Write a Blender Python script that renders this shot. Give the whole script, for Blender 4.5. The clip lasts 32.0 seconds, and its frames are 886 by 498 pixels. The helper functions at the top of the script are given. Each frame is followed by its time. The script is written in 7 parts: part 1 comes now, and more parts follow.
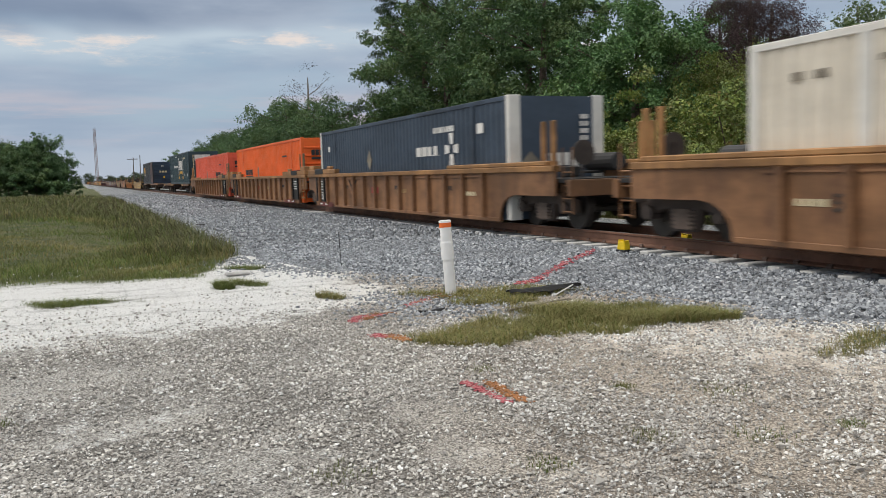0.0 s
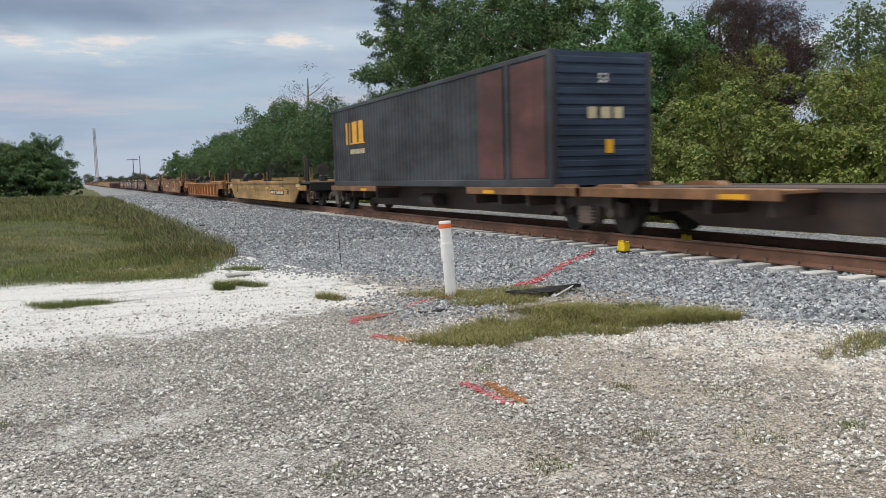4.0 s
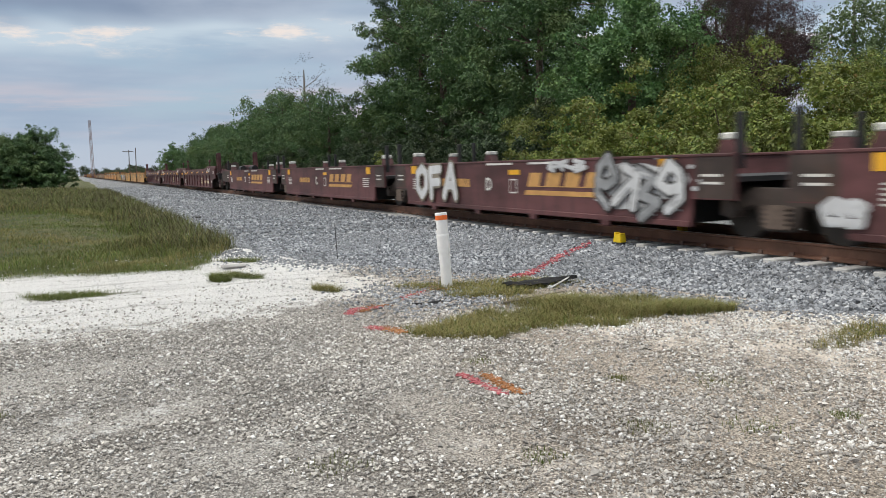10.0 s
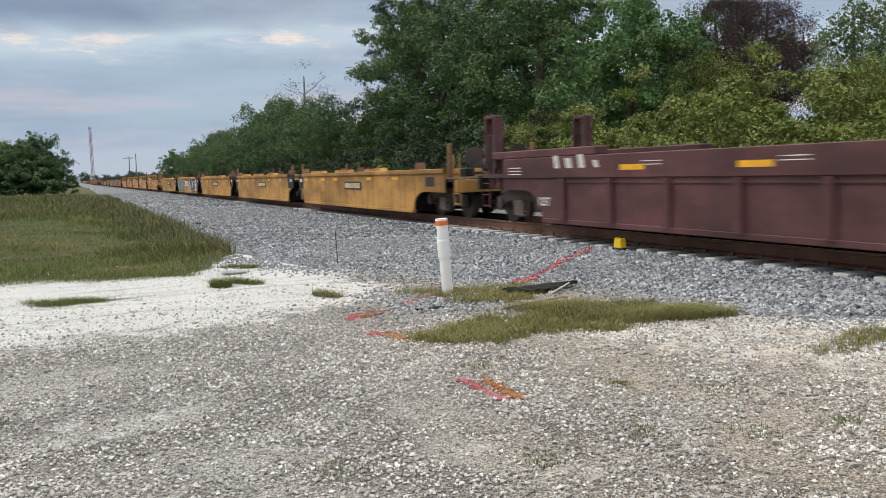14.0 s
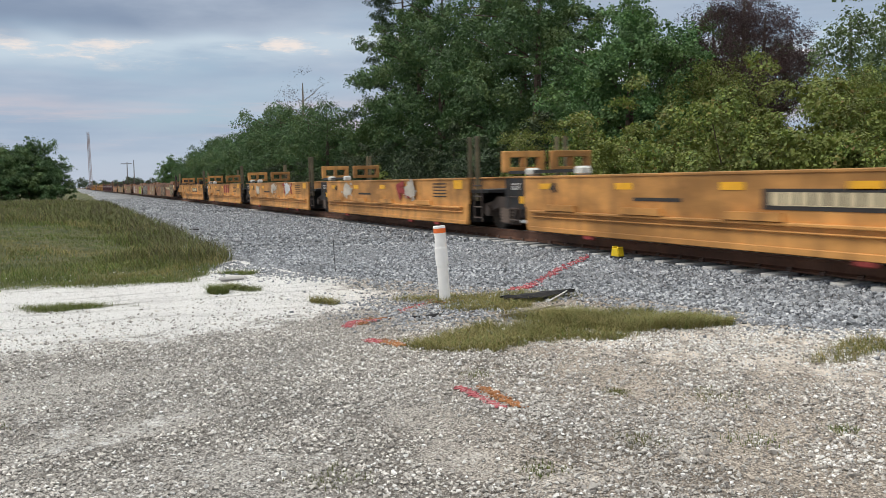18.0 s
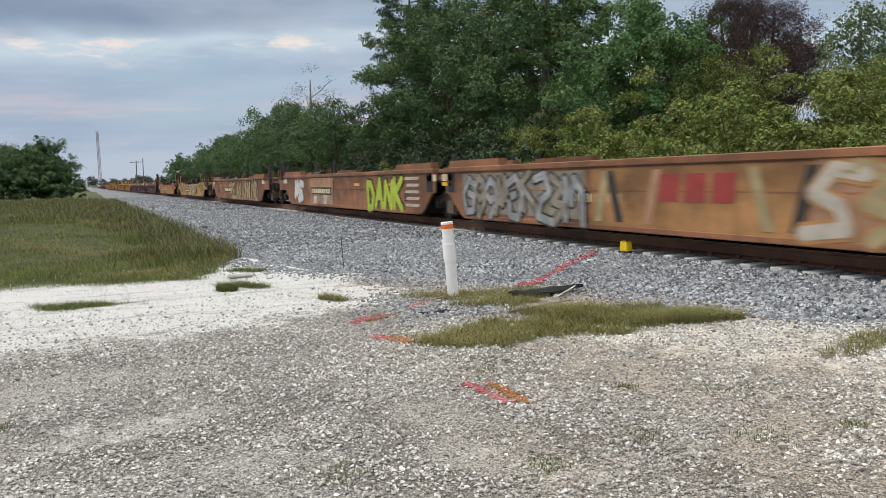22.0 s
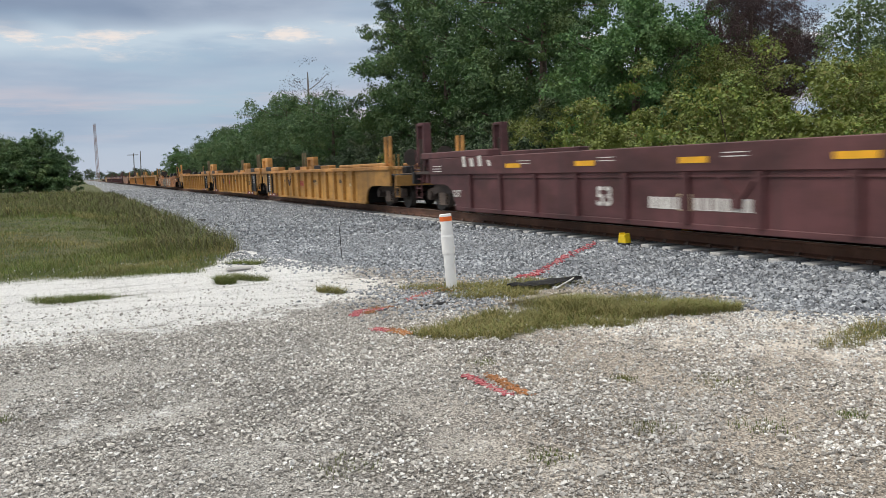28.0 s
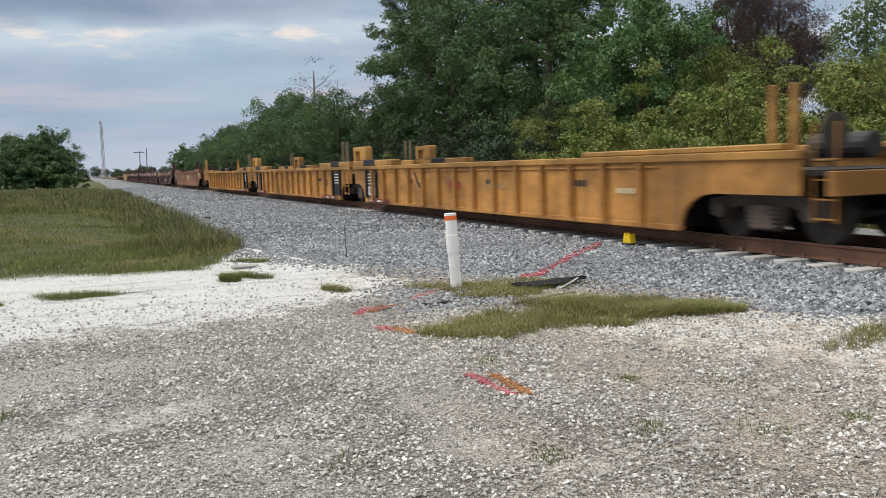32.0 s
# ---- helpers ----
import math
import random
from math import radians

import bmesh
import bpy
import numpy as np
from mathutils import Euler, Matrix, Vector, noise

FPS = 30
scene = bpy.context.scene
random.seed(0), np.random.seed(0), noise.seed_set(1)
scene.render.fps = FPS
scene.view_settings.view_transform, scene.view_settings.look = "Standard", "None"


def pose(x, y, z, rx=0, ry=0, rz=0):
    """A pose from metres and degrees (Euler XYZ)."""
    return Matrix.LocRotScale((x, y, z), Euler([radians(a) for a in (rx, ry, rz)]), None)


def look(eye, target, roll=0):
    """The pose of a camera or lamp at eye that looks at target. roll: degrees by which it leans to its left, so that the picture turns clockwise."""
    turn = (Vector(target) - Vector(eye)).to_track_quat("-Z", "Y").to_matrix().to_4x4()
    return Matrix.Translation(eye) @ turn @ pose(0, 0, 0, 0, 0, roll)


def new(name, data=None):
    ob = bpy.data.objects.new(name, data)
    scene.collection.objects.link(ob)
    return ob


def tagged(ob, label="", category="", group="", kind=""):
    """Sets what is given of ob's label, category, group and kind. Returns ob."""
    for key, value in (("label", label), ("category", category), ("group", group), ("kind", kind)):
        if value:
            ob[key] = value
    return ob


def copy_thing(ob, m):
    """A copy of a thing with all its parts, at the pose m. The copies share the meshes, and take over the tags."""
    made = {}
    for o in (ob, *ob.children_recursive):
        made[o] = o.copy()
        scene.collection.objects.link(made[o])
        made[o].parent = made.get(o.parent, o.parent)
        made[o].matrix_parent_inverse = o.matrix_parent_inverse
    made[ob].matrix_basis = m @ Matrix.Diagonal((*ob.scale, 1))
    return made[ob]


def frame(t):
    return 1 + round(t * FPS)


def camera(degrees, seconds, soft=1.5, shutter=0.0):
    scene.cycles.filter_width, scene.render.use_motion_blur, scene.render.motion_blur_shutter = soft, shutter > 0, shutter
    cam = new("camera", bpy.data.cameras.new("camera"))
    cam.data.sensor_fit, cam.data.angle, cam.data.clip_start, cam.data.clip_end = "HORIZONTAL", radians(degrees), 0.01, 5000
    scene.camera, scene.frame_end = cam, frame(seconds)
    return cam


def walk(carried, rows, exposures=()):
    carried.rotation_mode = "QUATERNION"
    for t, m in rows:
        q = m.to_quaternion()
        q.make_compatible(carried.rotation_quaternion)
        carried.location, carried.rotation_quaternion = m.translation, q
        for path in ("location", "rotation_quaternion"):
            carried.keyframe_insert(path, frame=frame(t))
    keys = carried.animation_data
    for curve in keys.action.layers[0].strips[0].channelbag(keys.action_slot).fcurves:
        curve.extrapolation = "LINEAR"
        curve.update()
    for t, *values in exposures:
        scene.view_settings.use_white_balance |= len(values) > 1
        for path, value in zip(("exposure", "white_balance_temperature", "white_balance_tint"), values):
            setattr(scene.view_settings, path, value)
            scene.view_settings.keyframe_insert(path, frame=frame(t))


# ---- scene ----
cam = camera(56.48, 32.0, soft=0.6, shutter=0.22)


def aim(x, y, z, turn, tilt, lean):
    """A camera pose: turn is counted from the track's far end towards the woods."""
    a, b = radians(turn), radians(tilt)
    way = Vector((-math.cos(a) * math.cos(b), math.sin(a) * math.cos(b), math.sin(b)))
    eye = Vector((x, y, z))
    return look(eye, eye + way * 10, lean)


walk(cam, [(row[0], aim(*row[1:])) for row in [
    (0, -0.008, 0.005, 1.606, 23.696, -5.333, -1.77), (0.5, -0.008, 0.005, 1.604, 23.710, -5.320, -1.79),
    (1, -0.006, 0.003, 1.604, 23.749, -5.312, -1.80), (1.5, -0.004, 0.001, 1.604, 23.790, -5.301, -1.76),
    (2, -0.002, 0.001, 1.604, 23.805, -5.282, -1.73), (2.5, -0.003, 0.001, 1.605, 23.771, -5.258, -1.72),
    (3, -0.004, 0.001, 1.604, 23.705, -5.220, -1.74), (3.3, -0.004, 0.000, 1.603, 23.657, -5.192, -1.79),
    (3.5, -0.007, -0.001, 1.607, 23.652, -5.222, -1.71), (5.5, -0.008, 0.012, 1.607, 23.896, -5.453, -1.90),
    (6, -0.002, 0.012, 1.606, 23.930, -5.475, -1.86), (6.5, 0.002, 0.009, 1.604, 23.922, -5.474, -1.82),
    (7, 0.005, 0.005, 1.604, 23.874, -5.450, -1.79), (7.5, 0.006, 0.004, 1.603, 23.827, -5.432, -1.76),
    (8, 0.006, 0.004, 1.603, 23.821, -5.451, -1.71), (8.5, 0.006, 0.004, 1.603, 23.859, -5.529, -1.67),
    (9, 0.003, 0.006, 1.603, 23.907, -5.649, -1.67), (9.5, -0.000, 0.007, 1.602, 23.933, -5.765, -1.70),
    (10, -0.001, 0.006, 1.603, 23.930, -5.841, -1.74), (10.5, 0.000, 0.006, 1.604, 23.902, -5.872, -1.78),
    (11, 0.003, 0.008, 1.604, 23.852, -5.877, -1.82), (11.5, 0.004, 0.010, 1.602, 23.802, -5.874, -1.87),
    (12, 0.002, 0.009, 1.602, 23.779, -5.860, -1.91), (12.5, 0.002, 0.004, 1.603, 23.787, -5.803, -1.91),
    (13, 0.001, 0.001, 1.602, 23.820, -5.693, -1.89), (13.5, -0.000, 0.000, 1.601, 23.872, -5.566, -1.86),
    (14, 0.000, 0.000, 1.600, 23.936, -5.433, -1.82), (14.5, -0.002, -0.000, 1.598, 24.011, -5.302, -1.76),
    (16.5, 0.006, -0.002, 1.601, 24.026, -4.840, -1.53), (17, 0.005, -0.004, 1.601, 24.081, -4.844, -1.50),
    (17.5, 0.004, -0.005, 1.601, 24.118, -4.874, -1.47), (18, 0.003, -0.004, 1.600, 24.123, -4.917, -1.48),
    (18.5, 0.003, -0.003, 1.600, 24.103, -4.951, -1.55), (19, 0.003, -0.002, 1.601, 24.075, -4.968, -1.63),
    (19.5, 0.004, -0.000, 1.600, 24.046, -4.976, -1.71), (20, 0.004, 0.001, 1.599, 24.010, -5.010, -1.77),
    (20.5, 0.002, 0.002, 1.601, 23.941, -5.076, -1.82), (21, 0.000, 0.002, 1.600, 23.818, -5.131, -1.85),
    (21.5, 0.003, 0.004, 1.600, 23.654, -5.162, -1.89), (22, 0.005, 0.008, 1.601, 23.511, -5.184, -1.93),
    (22.5, 0.004, 0.009, 1.602, 23.445, -5.194, -1.95), (23, 0.002, 0.007, 1.601, 23.447, -5.193, -1.97),
    (23.5, 0.001, 0.006, 1.600, 23.474, -5.199, -1.99), (24, 0.001, 0.006, 1.598, 23.499, -5.225, -1.99),
    (24.5, 0.002, 0.003, 1.599, 23.542, -5.285, -1.96), (25, 0.000, -0.002, 1.600, 23.620, -5.369, -1.94),
    (25.5, -0.005, -0.007, 1.596, 23.717, -5.447, -1.89), (27.5, -0.006, 0.003, 1.599, 23.698, -5.724, -1.98),
    (28, -0.005, 0.008, 1.599, 23.614, -5.722, -2.05), (28.5, -0.002, 0.011, 1.599, 23.534, -5.723, -2.09),
    (29, -0.000, 0.011, 1.599, 23.468, -5.721, -2.09), (29.5, 0.000, 0.012, 1.599, 23.403, -5.716, -2.08),
    (30, 0.002, 0.015, 1.599, 23.324, -5.716, -2.05), (30.5, 0.006, 0.017, 1.599, 23.259, -5.725, -2.00),
    (31, 0.009, 0.015, 1.598, 23.226, -5.741, -1.90), (31.5, 0.008, 0.012, 1.598, 23.227, -5.756, -1.80),
    (32, 0.003, 0.008, 1.598, 23.273, -5.770, -1.73),
]], [(0, -0.12), (1.5, -0.08), (4, -0.02), (8, 0.0), (32, 0.0)])

# ---- light: an overcast evening sky with thin bright bands ----
SUN_ROT = radians(200)


def make_world():
    w = bpy.data.worlds.new("evening_sky")
    scene.world = w
    w.use_nodes = True
    nt = w.node_tree
    N, L = nt.nodes, nt.links
    bg = N["Background"]
    sky = N.new("ShaderNodeTexSky")
    sky.sky_type, sky.sun_disc = "NISHITA", False
    sky.sun_elevation, sky.sun_rotation = radians(12), SUN_ROT
    sky.dust_density, sky.air_density = 1.5, 1.0
    co = N.new("ShaderNodeTexCoord")
    sep = N.new("ShaderNodeSeparateXYZ")
    L.new(co.outputs["Generated"], sep.inputs[0])

    def math_node(op, a, b=None):
        n = N.new("ShaderNodeMath")
        n.operation = op
        for i, v in enumerate((a, b)):
            if v is None:
                continue
            if isinstance(v, (int, float)):
                n.inputs[i].default_value = v
            else:
                L.new(v, n.inputs[i])
        return n.outputs[0]

    up = math_node("MAXIMUM", sep.outputs["Z"], 0.0)

    def noise_dir(scale, detail, stretch, shift, rough=0.55):
        mp = N.new("ShaderNodeMapping")
        mp.inputs["Location"].default_value = (shift, shift * 0.7, shift * 0.3)
        mp.inputs["Scale"].default_value = (1, 1, stretch)
        L.new(co.outputs["Generated"], mp.inputs["Vector"])
        n = N.new("ShaderNodeTexNoise")
        n.inputs["Scale"].default_value, n.inputs["Detail"].default_value = scale, detail
        n.inputs["Roughness"].default_value = rough
        L.new(mp.outputs[0], n.inputs["Vector"])
        return n.outputs["Fac"]

    def span(v, a, b, c=0.0, d=1.0):
        r = N.new("ShaderNodeMapRange")
        r.interpolation_type = "SMOOTHSTEP"
        for k, x in zip(("From Min", "From Max", "To Min", "To Max"), (a, b, c, d)):
            r.inputs[k].default_value = x
        L.new(v, r.inputs["Value"])
        return r.outputs[0]

    def mix(fac, a, b):
        n = N.new("ShaderNodeMix")
        n.data_type = "RGBA"
        if isinstance(fac, (int, float)):
            n.inputs["Factor"].default_value = fac
        else:
            L.new(fac, n.inputs["Factor"])
        for i, v in ((6, a), (7, b)):
            if isinstance(v, tuple):
                n.inputs[i].default_value = (*v, 1)
            else:
                L.new(v, n.inputs[i])
        return n.outputs[2]

    # height with a slow wobble, so that the bands are not level
    h = math_node("ADD", up, math_node("MULTIPLY", math_node("SUBTRACT", noise_dir(2.2, 4, 2.5, 3.0), 0.5), 0.10))
    gain = N.new("ShaderNodeVectorMath")
    gain.operation = "SCALE"
    gain.inputs["Scale"].default_value = 0.12
    L.new(sky.outputs[0], gain.inputs[0])
    clear = mix(0.25, (0.42, 0.57, 0.74), gain.outputs[0])
    veil = mix(span(noise_dir(3.0, 6, 7, 9.0), 0.35, 0.65), (0.36, 0.45, 0.58), (0.47, 0.55, 0.66))
    col = mix(span(noise_dir(1.6, 5, 6, 1.3), 0.40, 0.58), clear, veil)
    # pink lower bands, a bright broken band, a slate deck above it
    pink = math_node("MULTIPLY", span(h, 0.045, 0.075), span(h, 0.11, 0.08))
    col = mix(math_node("MULTIPLY", pink, span(noise_dir(3.2, 7, 13, 5.0, 0.62), 0.44, 0.66, 0, 0.9)), col, (0.62, 0.555, 0.60))
    band = math_node("MULTIPLY", span(h, 0.118, 0.138), span(h, 0.168, 0.146))
    col = mix(math_node("MULTIPLY", band, span(noise_dir(3.0, 5, 6, 12.0, 0.6), 0.36, 0.56, 0, 0.75)), col, (0.60, 0.70, 0.78))
    col = mix(math_node("MULTIPLY", band, span(noise_dir(9.0, 8, 5, 41.0, 0.66), 0.50, 0.66, 0, 0.9)), col, (0.90, 0.80, 0.74))
    # the slate deck thins out over the woods
    slate = math_node("MULTIPLY", span(h, 0.148, 0.175), span(sep.outputs["Y"], 0.66, 0.44, 0.12, 1.0))
    deck = mix(span(noise_dir(2.6, 6, 4, 17.0), 0.36, 0.66), (0.25, 0.32, 0.44), (0.42, 0.49, 0.60))
    col = mix(math_node("MULTIPLY", slate, span(noise_dir(1.3, 4, 3, 23.0), 0.25, 0.42)), col, deck)
    # the overcast is thinner and brighter high up
    col = mix(span(up, 0.32, 0.75), col, mix(span(noise_dir(2.0, 5, 1, 30.0), 0.3, 0.7), (1.24, 1.22, 1.17), (1.72, 1.69, 1.61)))
    col = mix(span(up, 0.05, 0.0, 0.0, 0.7), col, (0.52, 0.57, 0.66))
    L.new(col, bg.inputs["Color"])
    bg.inputs["Strength"].default_value = 1.0
    return w


make_world()
sun = new("sun", bpy.data.lights.new("sun", "SUN"))
sun.data.energy, sun.data.angle, sun.data.color = 1.4, radians(24), (1.0, 0.95, 0.88)
sun.matrix_world = look((-28, -50, 74), (0, 0, 0))
scene.view_settings.exposure = 0.0

# ---- materials ----
MATS = {}


def shader(name):
    m = bpy.data.materials.new(name)
    m.use_nodes = True
    nt = m.node_tree
    return m, nt, nt.nodes["Principled BSDF"]


def noise_node(nt, vec, scale, detail=4.0, rough=0.55):
    n = nt.nodes.new("ShaderNodeTexNoise")
    n.inputs["Scale"].default_value, n.inputs["Detail"].default_value, n.inputs["Roughness"].default_value = scale, detail, rough
    if vec is not None:
        nt.links.new(vec, n.inputs["Vector"])
    return n.outputs["Fac"]


def ramp(nt, fac, lo, hi):
    n = nt.nodes.new("ShaderNodeMapRange")
    n.interpolation_type = "SMOOTHSTEP"
    n.inputs["From Min"].default_value, n.inputs["From Max"].default_value = lo, hi
    nt.links.new(fac, n.inputs["Value"])
    return n.outputs[0]


def blend(nt, fac, a, b, mode="MIX"):
    n = nt.nodes.new("ShaderNodeMix")
    n.data_type, n.blend_type = "RGBA", mode
    if isinstance(fac, (int, float)):
        n.inputs["Factor"].default_value = fac
    else:
        nt.links.new(fac, n.inputs["Factor"])
    for i, v in ((6, a), (7, b)):
        if isinstance(v, tuple):
            n.inputs[i].default_value = (*v, 1)
        else:
            nt.links.new(v, n.inputs[i])
    return n.outputs[2]


def times(nt, a, b):
    n = nt.nodes.new("ShaderNodeMath")
    n.operation = "MULTIPLY"
    for i, v in enumerate((a, b)):
        if isinstance(v, (int, float)):
            n.inputs[i].default_value = v
        else:
            nt.links.new(v, n.inputs[i])
    return n.outputs[0]


def coords(nt, kind="Object", scale=(1, 1, 1)):
    c = nt.nodes.new("ShaderNodeTexCoord")
    m = nt.nodes.new("ShaderNodeMapping")
    m.inputs["Scale"].default_value = scale
    nt.links.new(c.outputs[kind], m.inputs["Vector"])
    return m.outputs[0]


def relief(nt, bsdf, height, strength, dist=0.02):
    b = nt.nodes.new("ShaderNodeBump")
    b.inputs["Strength"].default_value, b.inputs["Distance"].default_value = strength, dist
    nt.links.new(height, b.inputs["Height"])
    nt.links.new(b.outputs[0], bsdf.inputs["Normal"])


def painted(name, col, rust=0.35, rough=0.6, streak=0.65, metal=0.0, fade_by=0.42):
    """Weathered paint on steel: rust blotches, dirt streaks that run down, faded patches."""
    if name in MATS:
        return MATS[name]
    m, nt, b = shader(name)
    v = coords(nt)
    vs = coords(nt, scale=(2.2, 2.2, 0.18))
    vb = coords(nt, scale=(0.6, 0.6, 1.4))
    fade = blend(nt, ramp(nt, noise_node(nt, vb, 0.8, 6, 0.6), 0.32, 0.68), tuple(c * (1 - fade_by) for c in col), tuple(min(1, c * (1 + fade_by) + 0.01) for c in col))
    dirt = blend(nt, times(nt, ramp(nt, noise_node(nt, vs, 1.6, 6, 0.65), 0.45, 0.75), streak), fade, tuple(c * 0.35 + 0.012 for c in col))
    r1 = ramp(nt, noise_node(nt, v, 1.3, 9, 0.7), 0.56 - 0.12 * rust, 0.72)
    final = blend(nt, times(nt, r1, min(1.0, rust * 1.3)), dirt, (0.085, 0.034, 0.018))
    nt.links.new(final, b.inputs["Base Color"])
    b.inputs["Roughness"].default_value = rough
    b.inputs["Metallic"].default_value = metal
    relief(nt, b, noise_node(nt, v, 26, 4), 0.25, 0.01)
    MATS[name] = m
    return m


def plain(name, col, rough=0.6, var=0.25, scale=8.0, bump=0.2, metal=0.0):
    if name in MATS:
        return MATS[name]
    m, nt, b = shader(name)
    v = coords(nt)
    c = blend(nt, ramp(nt, noise_node(nt, v, scale, 6), 0.3, 0.7), tuple(x * (1 - var) for x in col), tuple(min(1, x * (1 + var)) for x in col))
    c = blend(nt, times(nt, ramp(nt, noise_node(nt, v, scale * 0.13, 3), 0.45, 0.75), 0.35), c, tuple(x * 0.6 for x in col))
    nt.links.new(c, b.inputs["Base Color"])
    b.inputs["Roughness"].default_value, b.inputs["Metallic"].default_value = rough, metal
    relief(nt, b, noise_node(nt, v, scale * 4, 3), bump, 0.01)
    MATS[name] = m
    return m


def islands(name, cols, rough=0.9, bump=0.3, scale=40.0, translucent=0.0, clump=0.6, mottle=0.45, warm=None):
    """Many small pieces in one mesh: each takes its own tone, and patches of them drift in hue."""
    if name in MATS:
        return MATS[name]
    m, nt, b = shader(name)
    g = nt.nodes.new("ShaderNodeNewGeometry")
    r = nt.nodes.new("ShaderNodeValToRGB")
    els = r.color_ramp.elements
    for i, (p, c) in enumerate(cols):
        e = els[i] if i < 2 else els.new(p)
        e.position, e.color = p, (*c, 1)
    nt.links.new(g.outputs["Random Per Island"], r.inputs[0])
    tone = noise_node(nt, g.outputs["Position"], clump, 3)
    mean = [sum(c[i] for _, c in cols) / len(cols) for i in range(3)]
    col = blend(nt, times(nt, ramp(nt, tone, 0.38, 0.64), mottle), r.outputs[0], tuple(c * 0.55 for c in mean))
    if warm:
        col = blend(nt, times(nt, ramp(nt, noise_node(nt, g.outputs["Position"], clump * 0.45, 5, 0.65), 0.46, 0.66), 0.75), col, warm)
    grain = noise_node(nt, g.outputs["Position"], scale, 4)
    col = blend(nt, times(nt, ramp(nt, grain, 0.3, 0.7), 0.3), col, tuple(min(1, c * 1.3) for c in mean))
    nt.links.new(col, b.inputs["Base Color"])
    b.inputs["Roughness"].default_value = rough
    if bump:
        relief(nt, b, grain, bump, 0.01)
    if translucent:
        t = nt.nodes.new("ShaderNodeBsdfTranslucent")
        nt.links.new(col, t.inputs["Color"])
        s = nt.nodes.new("ShaderNodeMixShader")
        s.inputs[0].default_value = translucent
        out = nt.nodes["Material Output"]
        nt.links.new(b.outputs[0], s.inputs[1])
        nt.links.new(t.outputs[0], s.inputs[2])
        nt.links.new(s.outputs[0], out.inputs[0])
    MATS[name] = m
    return m

# ---- building blocks ----
TRACK_Y, RAIL_Z, SPEED = 10.5, 0.31, 25.2


def part(name, bm, mat, parent=None, label=""):
    """Links a bmesh, or a mesh that exists, as one object under a thing or under a part."""
    if isinstance(bm, bmesh.types.BMesh):
        me = bpy.data.meshes.new(name)
        bm.to_mesh(me)
        bm.free()
        if mat:
            me.materials.append(mat)
    else:
        me = bm
    ob = new(name, me)
    if parent:
        ob.parent = parent
    if label:
        ob["label"] = label
    return ob


def empty(name):
    return new(name)


def box(bm, x0, x1, y0, y1, z0, z1, bevel=0.0, m=None):
    mt = Matrix.LocRotScale(((x0 + x1) / 2, (y0 + y1) / 2, (z0 + z1) / 2), None, (abs(x1 - x0), abs(y1 - y0), abs(z1 - z0)))
    if m is not None:
        mt = m @ mt
    vs = bmesh.ops.create_cube(bm, size=1.0, matrix=mt)["verts"]
    if bevel:
        es = list({e for v in vs for e in v.link_edges})
        bmesh.ops.bevel(bm, geom=es, offset=bevel, segments=1, affect="EDGES")
    return bm


def prism(bm, pts, y0, y1):
    """A plate: an outline in x and z, between two values of y."""
    a = [bm.verts.new((x, y0, z)) for x, z in pts]
    b = [bm.verts.new((x, y1, z)) for x, z in pts]
    n = len(pts)
    bm.faces.new(a)
    bm.faces.new(b[::-1])
    for i in range(n):
        bm.faces.new((a[i], b[i], b[(i + 1) % n], a[(i + 1) % n]))
    bmesh.ops.recalc_face_normals(bm, faces=bm.faces)
    return bm


def rod(bm, p, q, r, n=8, r2=None):
    p, q = Vector(p), Vector(q)
    d = q - p
    m = Matrix.Translation((p + q) / 2) @ d.to_track_quat("Z", "Y").to_matrix().to_4x4()
    bmesh.ops.create_cone(bm, cap_ends=True, segments=n, radius1=r, radius2=r if r2 is None else r2, depth=d.length, matrix=m)
    return bm


def fresh():
    return bmesh.new()


def raw_mesh(name, verts, faces, mat, smooth=False):
    """A mesh from numpy arrays of triangles or quads, all of one kind."""
    me = bpy.data.meshes.new(name)
    k = faces.shape[1]
    me.vertices.add(len(verts))
    me.vertices.foreach_set("co", np.ascontiguousarray(verts, dtype=np.float32).ravel())
    me.loops.add(faces.size)
    me.loops.foreach_set("vertex_index", np.ascontiguousarray(faces, dtype=np.int32).ravel())
    me.polygons.add(len(faces))
    me.polygons.foreach_set("loop_start", np.arange(0, faces.size, k, dtype=np.int32))
    me.update(calc_edges=True)
    me.polygons.foreach_set("use_smooth", np.full(len(faces), smooth))
    if mat:
        me.materials.append(mat)
    return me


# ---- the ground ----
def wave(x, y, s, seed=0.0):
    """Cheap smooth bumps between -1 and 1, on arrays."""
    return (np.sin(x * s * 1.3 + seed) * np.cos(y * s * 1.1 - seed * 1.7) + np.sin(x * s * 0.57 - y * s * 0.83 + seed * 2.3) + 0.5 * np.sin(x * s * 2.7 + y * s * 2.1 + seed * 0.9)) / 2.5


def sstep(a, b, v):
    t = np.clip((v - a) / (b - a), 0, 1)
    return t * t * (3 - 2 * t)


def toe(x):
    """Where the ballast's foot lies on the camera's side."""
    return 3.1 + 4.1 * sstep(-17, -4.5, x) + 0.25 * wave(x, x * 0.3, 1.1, 2.0) * sstep(-30, -12, x)


